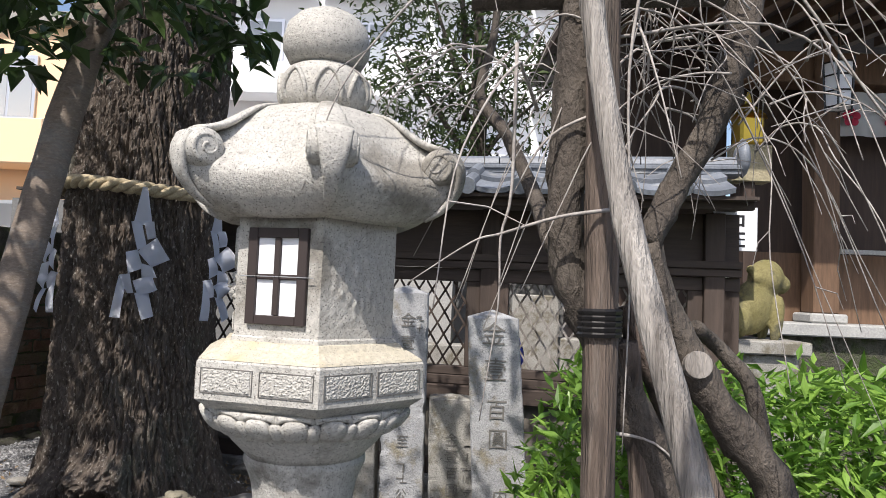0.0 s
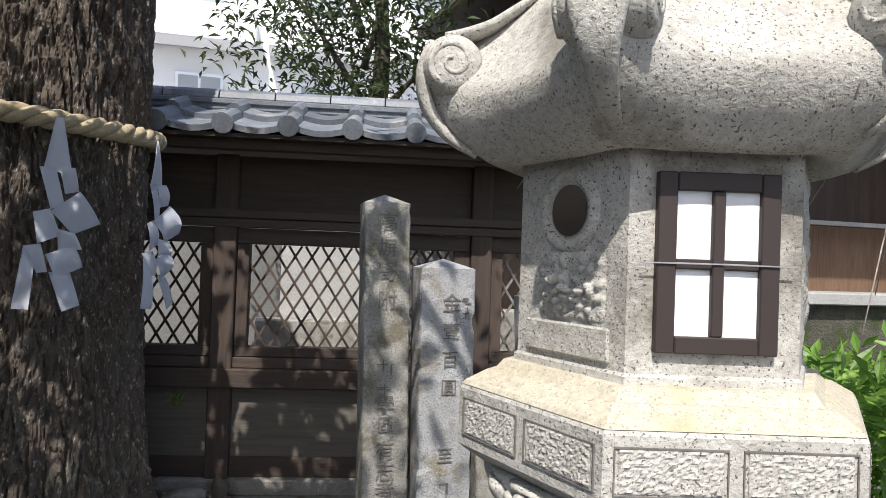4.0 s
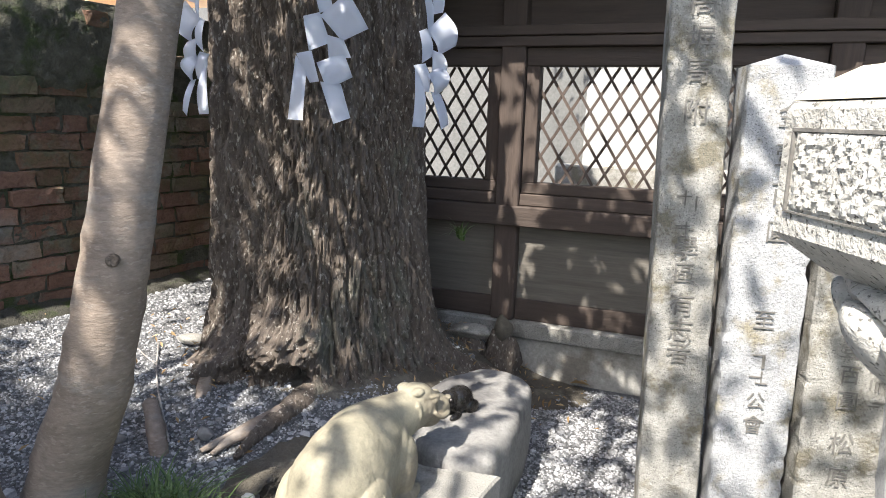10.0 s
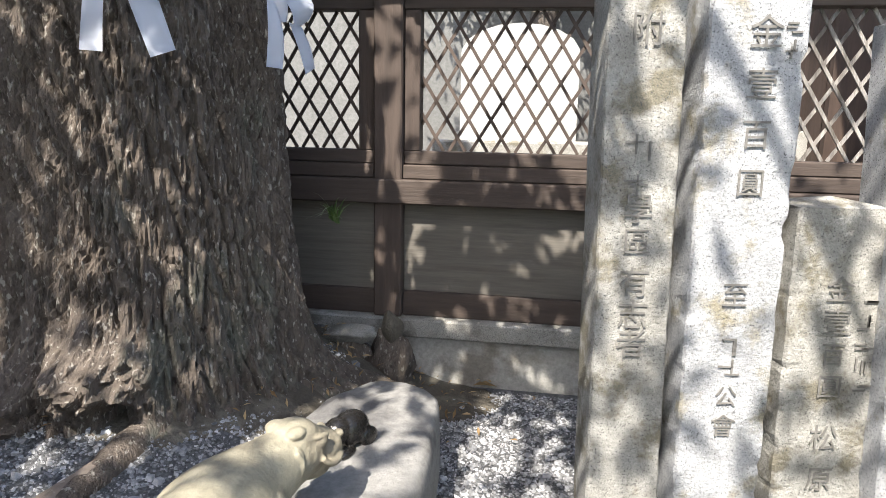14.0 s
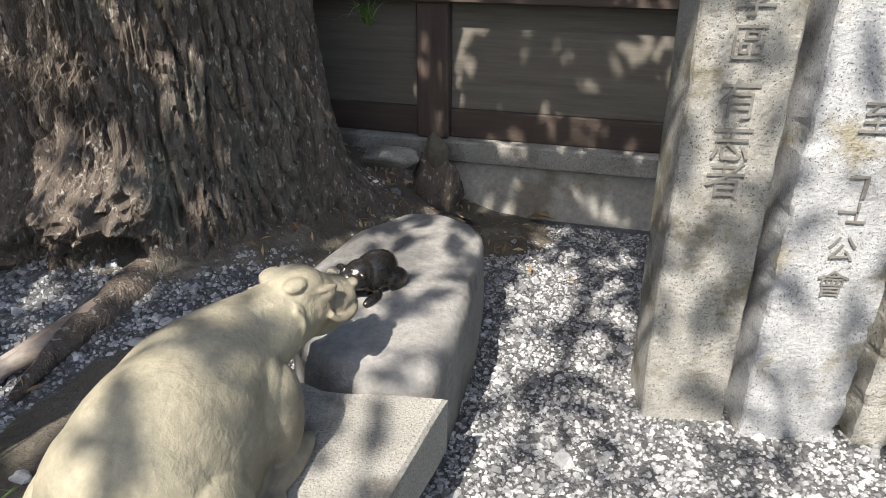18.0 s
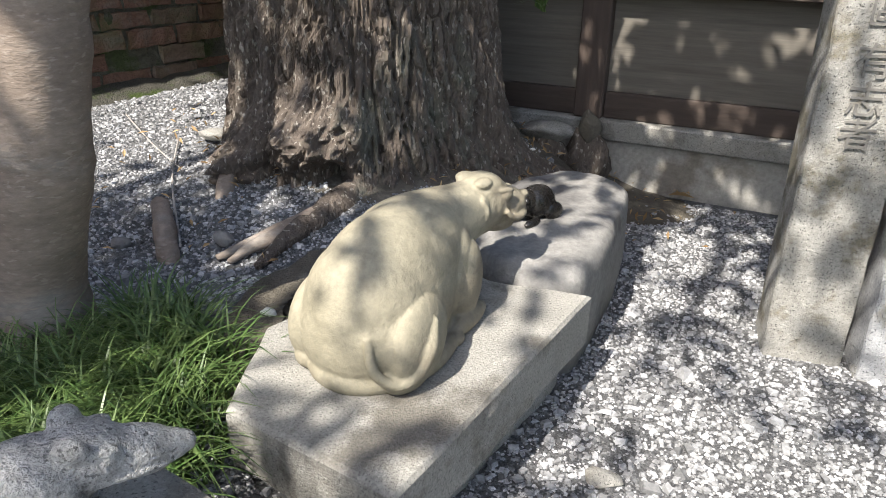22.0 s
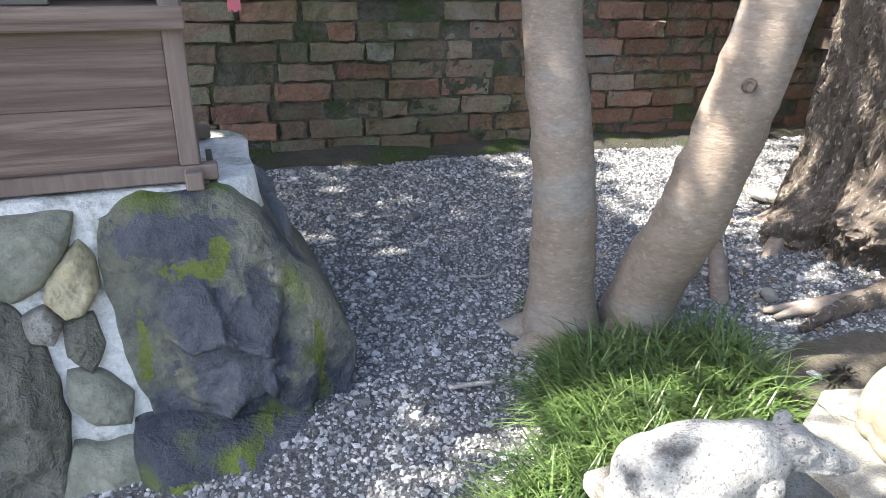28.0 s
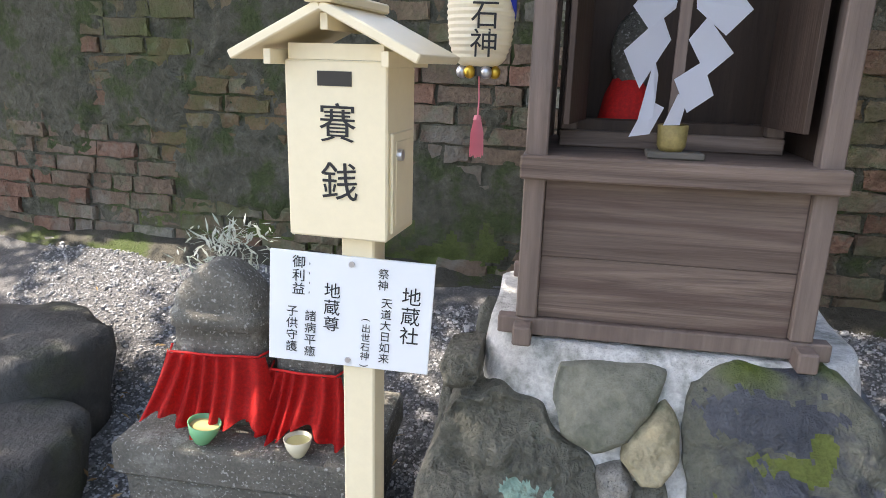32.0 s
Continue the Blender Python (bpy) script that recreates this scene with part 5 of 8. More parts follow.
for sd in (-1, 1):
    local_blobs(det, hm, (((0.022, sd * 0.051, 0.026), (0.017, 0.010, 0.012), (0, 0, -24), 14), ((0.020, sd * 0.050, 0.038), (0.024, 0.009, 0.006), (0, 8, -24), 12), ((-0.044, sd * 0.050, 0.012), (0.012, 0.013, 0.026), (sd * 14, -14, -24), 14),
                         ((-0.034, sd * 0.030, 0.054), (0.024, 0.018, 0.012), (0, 0, -24), 14), ((0.105, sd * 0.026, 0.014), (0.010, 0.013, 0.010), (0, 0, -24), 12)))
    # grinning lip line
    lip = smooth_path([hm @ Vector(p) for p in ((0.016, sd * 0.062, -0.006), (0.034, sd * 0.0645, -0.022), (0.062, sd * 0.060, -0.027), (0.090, sd * 0.046, -0.024), (0.110, sd * 0.020, -0.020), (0.113, 0, -0.019))], 5)
    tube(lip, list(np.linspace(0.0070, 0.0095, len(lip))), 8, det)
    fold = smooth_path([hm @ Vector(p) for p in ((-0.058, sd * 0.058, 0.028), (-0.046, sd * 0.066, 0.002), (-0.052, sd * 0.062, -0.026))], 5)
    tube(fold, 0.0050, 8, det)
# tail lying round the haunch and ending in a leaf-shaped tuft
tail = smooth_path([(-0.160, -0.062, 0.128), (-0.170, -0.080, 0.070), (-0.146, -0.112, 0.038), (-0.112, -0.134, 0.048), (-0.082, -0.142, 0.088), (-0.052, -0.141, 0.134)], 8)
tube(tail, list(np.interp(np.linspace(0, 5, len(tail)), range(6), (0.008, 0.010, 0.011, 0.013, 0.019, 0.006))), 10, det)
bmesh.ops.recalc_face_normals(det, faces=det.faces[:])
bmesh.ops.recalc_face_normals(bm, faces=bm.faces[:])
OX_M = pose(-1.355, 2.930, 0.252, 0, 0, 82)
sculpt("ox_statue", bm, M_OX, "smooth buff stone statue of a lying ox turning its head", "statue", OX_M, 0.0032, 12, det)

# ---- small bronze figure on the flat rock ----
bm = bmesh.new()
blob(bm, (-0.012, 0, 0.050), (0.066, 0.046, 0.048), (0, 0, 0), 20)
blob(bm, (0.040, -0.004, 0.062), (0.040, 0.036, 0.036), (0, 10, 0), 16)
blob(bm, (0.074, -0.020, 0.050), (0.032, 0.025, 0.026), (0, 24, -25), 16)
blob(bm, (0.097, -0.032, 0.034), (0.018, 0.021, 0.016), (0, 20, -25), 14)
for sd in (-1, 1):
    blob(bm, (0.058, -0.012 + sd * 0.030, 0.078), (0.009, 0.017, 0.008), (sd * -18, 0, -20), 12)
    blob(bm, (0.066, -0.016 + sd * 0.014, 0.080), (0.006, 0.006, 0.012), (0, 0, 0), 8)
    blob(bm, (-0.040, sd * 0.042, 0.026), (0.038, 0.017, 0.028), (0, -15, 0), 14)
    blob(bm, (0.045, sd * 0.036, 0.012), (0.034, 0.012, 0.012), (0, 0, 0), 12)
tube(smooth_path([(-0.076, 0.01, 0.055), (-0.082, -0.02, 0.03), (-0.060, -0.052, 0.022), (-0.03, -0.058, 0.03)], 5), 0.006, 8, bm)
bmesh.ops.recalc_face_normals(bm, faces=bm.faces[:])
sculpt("bronze_calf", bm, M_BRONZE, "small dark polished bronze animal figure on the flat stone", "statue", pose(-1.180, 3.575, 0.297, 0, 0, -118) @ Matrix.Scale(0.98, 4), 0.003, 2)

# ---- boar statue on a pedestal ----
ped = thing("pedestal", "square granite pedestal with a moulded top edge", "pedestal")
PA = [(-1.343, 1.972), (-1.272, 2.312), (-1.507, 2.376), (-1.578, 2.036)]
pc = Vector((sum(p[0] for p in PA) / 4, sum(p[1] for p in PA) / 4))


def scaled(k):
    return [(pc.x + (p[0] - pc.x) * k, pc.y + (p[1] - pc.y) * k) for p in PA]


for z0, z1, k, nm in ((0.424, 0.458, 1.0, "top_slab"), (0.24, 0.423, 0.93, "block")):
    o = slab(scaled(k), z0, z1, M_SLAB, nm, "granite", "", 0.003, 3)
    for key in ("label", "category"):
        if key in o:
            del o[key]
    o.parent = ped
low_rock("base_rock", ((-1.40, 1.90), (-1.25, 1.97), (-1.17, 2.18), (-1.165, 2.40), (-1.26, 2.50), (-1.40, 2.50), (-1.53, 2.44), (-1.60, 2.22), (-1.56, 2.00)), -0.06, 0.256, M_SLAB, "rough grey rock under the pedestal", 21, 0.016)
low_rock("base_rock", ((-1.60, 1.93), (-1.50, 1.95), (-1.52, 2.12), (-1.62, 2.22), (-1.72, 2.16), (-1.73, 2.02)), -0.02, 0.215, M_SLAB, "pale rough rock at the pedestal's foot", 23, 0.014)
bm = bmesh.new()
blob(bm, (-0.050, 0, 0.085), (0.148, 0.088, 0.090), (0, -8, 0), 26)
blob(bm, (-0.120, 0, 0.068), (0.092, 0.092, 0.078), (0, 6, 0), 24)
blob(bm, (0.050, -0.002, 0.112), (0.098, 0.070, 0.064), (0, -8, 0), 22)
blob(bm, (-0.10, 0, 0.022), (0.115, 0.088, 0.034), (0, 0, 0), 20)
blob(bm, (0.045, 0, 0.050), (0.072, 0.066, 0.060), (0, 0, 0), 18)
tail = smooth_path([(-0.205, 0.02, 0.05), (-0.212, -0.03, 0.018), (-0.180, -0.078, 0.011), (-0.125, -0.098, 0.010), (-0.065, -0.106, 0.009)], 6)
tube(tail, list(np.linspace(0.016, 0.007, len(tail))), 8, bm)
# long pointed head with a grin, small round ears and deep-set eyes
hm = pose(0.128, -0.012, 0.132, 0, 10, -12)
local_blobs(bm, hm, (((0, 0, 0), (0.062, 0.046, 0.044), (0, 10, -12), 20), ((0.050, 0, -0.002), (0.066, 0.036, 0.030), (0, 14, -12), 18), ((0.098, 0, -0.008), (0.034, 0.024, 0.021), (0, 16, -12), 16), ((0.124, 0, -0.008), (0.012, 0.017, 0.014), (0, 0, -12), 12), ((0.046, 0, -0.026), (0.062, 0.027, 0.015), (0, 16, -12), 16)))
det = bmesh.new()
for sd in (-1, 1):
    local_blobs(det, hm, (((-0.016, sd * 0.034, 0.034), (0.021, 0.013, 0.021), (sd * -18, -12, -12 + sd * 25), 16), ((0.024, sd * 0.035, 0.014), (0.011, 0.008, 0.010), (0, 0, -12), 12), ((0.020, sd * 0.034, 0.026), (0.018, 0.010, 0.006), (0, 10, -12), 12)))
    lip = smooth_path([hm @ Vector(p) for p in ((0.004, sd * 0.042, -0.018), (0.040, sd * 0.036, -0.020), (0.080, sd * 0.029, -0.019), (0.115, sd * 0.014, -0.018))], 5)
    tube(lip, 0.0042, 7, det)
    blob(bm, (-0.095, sd * 0.076, 0.052), (0.076, 0.030, 0.058), (0, -18, 0), 18)
    blob(bm, (-0.025, sd * 0.092, 0.014), (0.046, 0.020, 0.016), (0, 0, 0), 14)
    blob(bm, (0.012, sd * 0.094, 0.010), (0.020, 0.018, 0.011), (0, 0, 0), 10)
    blob(bm, (0.065, sd * 0.062, 0.058), (0.036, 0.026, 0.052), (0, 22, 0), 16)
    blob(bm, (0.096, sd * 0.070, 0.018), (0.046, 0.022, 0.019), (0, 0, 0), 14)
    for q_ in (-0.010, 0.0, 0.010):
        blob(det, (0.136, sd * 0.070 + q_, 0.010), (0.014, 0.0055, 0.010), (0, 0, 0), 8)
        blob(det, (0.026, sd * 0.094 + q_ * 0.9, 0.008), (0.012, 0.005, 0.008), (0, 0, 0), 8)
bmesh.ops.recalc_face_normals(bm, faces=bm.faces[:])
sculpt("boar_statue", bm, M_BOAR, "white lichened stone statue of a crouching animal with a pointed snout", "statue", pose(-1.430, 2.160, 0.455, 0, 0, 62) @ Matrix.Scale(0.775, 4), 0.0036, 4, det)

# ---- small roofed shrine on a rock mound ----
SH_M = pose(-2.645, 1.452, 0.018, 0, 0, 76.4)   # local x to the shrine's right, -y towards the visitor
shrine = thing("wayside_shrine", "small weathered cedar shrine with open doors on a rock mound", "shrine", at=SH_M)
SW, SD = 0.275, 0.44
part("floor_sill", box(-0.335, 0.335, 0.0, 0.035, 0.700, 0.738, 0.003), M_WOOD_SHRINE_V, shrine)
part("floor_sill", box(-0.335, 0.335, SD - 0.035, SD, 0.700, 0.738, 0.003), M_WOOD_SHRINE_V, shrine)
for s in (-1, 1):
    part("floor_sill", box(s * 0.28 - 0.02, s * 0.28 + 0.02, -0.045, SD + 0.05, 0.690, 0.732, 0.004), M_WOOD_SHRINE_V, shrine)
    part("corner_post", box(s * SW - 0.022, s * SW + 0.022, 0.0, 0.044, 0.739, 1.80, 0.003), M_WOOD_SHRINE_V, shrine)
    part("corner_post", box(s * SW - 0.022, s * SW + 0.022, SD - 0.044, SD, 0.739, 1.80, 0.003), M_WOOD_SHRINE_V, shrine)
    part("side_panel", box(s * SW - 0.006, s * SW + 0.006, 0.045, SD - 0.045, 0.739, 1.04, 0), M_WOOD_SHRINE, shrine)
    # above the shelf a darker wood stands in for interior shade
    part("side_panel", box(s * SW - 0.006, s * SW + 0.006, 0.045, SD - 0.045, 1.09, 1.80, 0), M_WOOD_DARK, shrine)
for k, (z0, z1) in enumerate(((0.739, 0.875), (0.876, 1.04))):
    part("front_board", box(-0.252, 0.252, 0.016, 0.030, z0, z1, 0.001), M_WOOD_SHRINE, shrine)
part("shelf", box(-0.302, 0.302, -0.014, SD, 1.068, 1.089, 0.003), M_WOOD_SHRINE, shrine)
part("shelf_edge", box(-0.304, 0.304, -0.030, -0.015, 1.042, 1.090, 0.004), M_WOOD_SHRINE, shrine)
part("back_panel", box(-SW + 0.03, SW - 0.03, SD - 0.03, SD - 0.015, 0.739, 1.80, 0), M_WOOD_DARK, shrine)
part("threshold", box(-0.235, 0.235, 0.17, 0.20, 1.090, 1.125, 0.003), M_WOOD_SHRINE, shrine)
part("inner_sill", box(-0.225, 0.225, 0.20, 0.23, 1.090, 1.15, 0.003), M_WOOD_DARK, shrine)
for s in (-1, 1):
    part("inner_post", box(s * 0.215 - 0.018, s * 0.215 + 0.018, 0.17, 0.206, 1.126, 1.80, 0.003), M_WOOD_SHRINE_V, shrine)
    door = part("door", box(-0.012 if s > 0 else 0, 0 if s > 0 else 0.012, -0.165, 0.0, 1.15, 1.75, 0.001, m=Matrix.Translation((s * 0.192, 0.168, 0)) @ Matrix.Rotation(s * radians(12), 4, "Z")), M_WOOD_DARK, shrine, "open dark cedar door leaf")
# unseen board added to keep daylight out of the interior
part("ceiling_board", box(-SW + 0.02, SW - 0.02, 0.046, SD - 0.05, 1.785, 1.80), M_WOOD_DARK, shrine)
part("gable_beam", box(-0.34, 0.34, -0.02, 0.03, 1.80, 1.85, 0.003), M_WOOD_SHRINE, shrine)
for s in (-1, 1):
    rm_ = Matrix.Translation((0, 0, 2.08)) @ Matrix.Rotation(s * radians(32), 4, "Y")
    part("roof_slope", box(0 if s > 0 else -0.56, 0.56 if s > 0 else 0, -0.32, SD + 0.2, -0.02, 0.015, m=rm_), M_WOOD_SHRINE, shrine)
idol = tagged(part("idol", rock_mesh((0, 0, 0.07), (0.05, 0.045, 0.10), 31, 0.1, 3), M_JIZO, None, smooth=True), "dim rounded stone figure inside the shrine", "statue")
idol.matrix_world = SH_M @ pose(-0.080, 0.33, 1.22)
bm = tube([(0, 0, 0), (0, 0, 0.05), (0, 0, 0.11), (0, 0, 0.16)], [0.062, 0.060, 0.052, 0.03], 20, wobble=0.2)
bib = tagged(part("red_bib", bm, M_RED, None, smooth=True), "red cloth bib on the figure inside the shrine", "cloth")
bib.matrix_world = SH_M @ pose(-0.085, 0.33, 1.09)


def small_shide(m, label):
    ob = thing("paper_wand", label, "paper wand", at=m)
    part("stick", box(-0.011, 0.011, -0.004, 0.004, 0.0, 0.40, 0.001), M_WOOD_SHRINE_V, ob, "cedar stick")
    panels = (((0.010, 0.330), (0.060, 0.325), (0.117, 0.262), (0.020, 0.276)), ((0.016, 0.278), (0.117, 0.262), (0.074, 0.214), (0.018, 0.262)), ((0.039, 0.248), (0.091, 0.183), (0.047, 0.140), (0.009, 0.206)), ((0.039, 0.167), (0.064, 0.105), (0.019, 0.070), (-0.010, 0.132)), ((0.019, 0.100), (0.008, 0.047), (-0.023, 0.045), (0.000, 0.105)),
              ((-0.010, 0.330), (-0.055, 0.325), (-0.100, 0.265), (-0.020, 0.272)), ((-0.018, 0.276), (-0.100, 0.265), (-0.066, 0.222), (-0.020, 0.262)), ((-0.043, 0.249), (-0.110, 0.183), (-0.074, 0.113), (-0.023, 0.205)), ((-0.050, 0.171), (-0.074, 0.039), (-0.042, 0.060), (-0.040, 0.140)), ((-0.054, 0.093), (-0.086, 0.020), (-0.047, 0.027), (-0.023, 0.078)))
    for n_, q_ in enumerate(panels):
        bm = bmesh.new()
        vs_ = [bm.verts.new((px, -0.006 - 0.0045 * (n_ % 5) - 0.012 * (k in (1, 2)), pz)) for k, (px, pz) in enumerate(q_)]
        bm.faces.new(vs_)
        bmesh.ops.solidify(bm, geom=bm.faces[:], thickness=0.0008)
        part("paper", bm, M_PAPER, ob, "white folded paper")
    return ob


small_shide(SH_M @ pose(-0.012, 0.055, 1.11), "white zigzag paper wand in a pot on the shrine shelf")
pot = tagged(part("incense_pot", ring_loft([circle((0, 0, 0), r, 20, z) for r, z in ((0.022, 0.0), (0.028, 0.01), (0.030, 0.05), (0.027, 0.052), (0.025, 0.012), (0.002, 0.012))]), M_POT, None, smooth=True), "small olive-brown ceramic pot on the shrine shelf", "pot")
pot.matrix_world = SH_M @ pose(-0.012, 0.045, 1.104)
tray = tagged(part("pot_stand", box(-0.055, 0.055, -0.03, 0.03, 0, 0.014, 0.003), M_WOOD_GREY, None), "flat grey wooden stand under the pot", "stand")
tray.matrix_world = SH_M @ pose(-0.005, 0.045, 1.0895)


def paper_lantern(m, text, label, flip):
    ob = thing("paper_lantern", label, "paper lantern", "paper lanterns beside the shrine", at=m)
    prof = [(0.030, 0.24), (0.045, 0.235), (0.058, 0.215), (0.066, 0.17), (0.0665, 0.10), (0.062, 0.045), (0.05, 0.012), (0.033, 0.0)]
    rings, k = [], 0
    zs = np.linspace(0.24, 0.0, 41)
    rs = np.interp(-zs, [-p[1] for p in prof], [p[0] for p in prof])
    for i, (r_, z_) in enumerate(zip(rs, zs)):
        rings.append(circle((0, 0, 0), r_ + (0.0012 if i % 2 else -0.0008), 32, z_))
    shell = part("shell", ring_loft(rings), M_LANTERN_PAPER, ob, "ribbed cream paper shell")
    # blue swirl
    bm = bmesh.new()
    cols = []
    for i in range(15):
        a = radians(-52 + i * 6) if flip > 0 else radians(-128 - i * 6)
        lo, hi = 0.165 - 0.075 * math.sin(i * 0.16), 0.228
        col = []
        for j in range(9):
            z_ = lo + (hi - lo) * j / 8
            r_ = float(np.interp(-z_, [-p[1] for p in prof], [p[0] for p in prof])) + 0.0022
            col.append(bm.verts.new((r_ * math.cos(a), r_ * math.sin(a), z_)))
        cols.append(col)
    for a_, b_ in zip(cols, cols[1:]):
        for j in range(8):
            bm.faces.new((a_[j], b_[j], b_[j + 1], a_[j + 1]))
    bmesh.ops.recalc_face_normals(bm, faces=bm.faces[:])
    part("blue_print", bm, M_BLUE, shell, "printed blue swirl", smooth=True)
    n_ = len(text)
    pitch_ = 0.212 / max(n_, 4.1)
    for i, ch in enumerate(text):
        z_ = 0.205 - i * pitch_ - (0.01 if n_ < 5 else 0.0)
        r_ = float(np.interp(-z_, [-p[1] for p in prof], [p[0] for p in prof]))
        a = radians(-90 + (14 if flip > 0 else 24))
        writing(ch, pitch_ * 1.08, M_INK, pose((r_ + 0.003) * math.cos(a), (r_ + 0.003) * math.sin(a), z_, 90, 0, math.degrees(a) + 90), shell)
    part("top_cap", tube([(0, 0, 0.238), (0, 0, 0.262)], 0.034, 20), M_BLACK, ob, "black lacquered cap")
    part("bottom_cap", tube([(0, 0, -0.018), (0, 0, 0.002)], 0.034, 20), M_BLACK, ob, "black lacquered cap")
    for a, mt in ((-60, M_STEEL), (-115, M_GOLD), (-20, M_GOLD), (-160, M_STEEL)):
        bm = bmesh.new()
        blob(bm, (0.035 * math.cos(radians(a)), 0.035 * math.sin(radians(a)), -0.010), (0.012, 0.012, 0.013), (0, 0, 0), 10)
        part("bell", bm, mt, ob, smooth=True)
    part("cord", tube([(0, 0, -0.018), (0.002, 0, -0.06), (0, 0, -0.115)], 0.0018, 5), M_PINK, ob, "red cord")
    bm = tube([(0, 0, -0.095), (0, 0, -0.105)], [0.006, 0.009], 8)
    rnd = random.Random(4)
    for k in range(46):
        a = k * 2.4
        r_ = 0.012 * math.sqrt(k / 46)
        tube([(r_ * 0.5 * math.cos(a), r_ * 0.5 * math.sin(a), -0.10), (r_ * 1.1 * math.cos(a), r_ * 1.1 * math.sin(a), -0.13), (r_ * 1.25 * math.cos(a), r_ * 1.25 * math.sin(a), -0.17 - rnd.uniform(0, 0.012))], 0.0013, 3, bm)
    part("tassel", bm, M_PINK, ob, "pink silk tassel")
    part("hook_rod", tube([(0, 0, 0.26), (0, 0, 0.42)], 0.003, 6), M_BLACK, ob)
    return ob


paper_lantern(SH_M @ pose(-0.40, 0.02, 1.255), "出世石神", "cream paper lantern with black characters, blue print and a pink tassel", 1)
paper_lantern(SH_M @ pose(0.41, 0.02, 1.255), "天道大日如来", "cream paper lantern with a column of black characters", -1)

# mound of rocks and mortar under the shrine; its front leans out towards the ground
def lean_y(z):
    return -0.03 - 0.35 * (0.69 - z)


rows = []
for k in range(15):
    z = -0.06 + 0.75 * k / 14
    x0, x1, y0, y1 = -0.365 - 0.11 * (0.69 - z), 0.43 + 0.10 * (0.69 - z), lean_y(z) + 0.014, 0.56 + 0.1 * (0.69 - z)
    ring = []
    for i in range(64):
        a = 2 * math.pi * i / 64
        ux, uy = (math.copysign(abs(v) ** 0.42, v) for v in (math.cos(a), math.sin(a)))
        p = Vector(((x0 + x1) / 2 + ux * (x1 - x0) / 2, (y0 + y1) / 2 + uy * (y1 - y0) / 2, z))
        d = 0.012 * noise.noise(p * 8) + 0.006 * noise.noise(p * 25)
        ring.append(p + Vector((ux, uy, 0)) * d)
    rows.append(ring)
mid = Vector((0.015, 0.26, 0.69))
for k_ in (0.97, 0.8, 0.4):
    rows.append([Vector((mid.x + (p.x - mid.x) * k_, mid.y + (p.y - mid.y) * k_, 0.6925)) for p in rows[14]])
bed = tagged(part("mortar_bed", ring_loft(rows), M_MORTAR, None, smooth=True), "white mortar bed between the rocks under the shrine", "mortar")
bed.matrix_world = SH_M


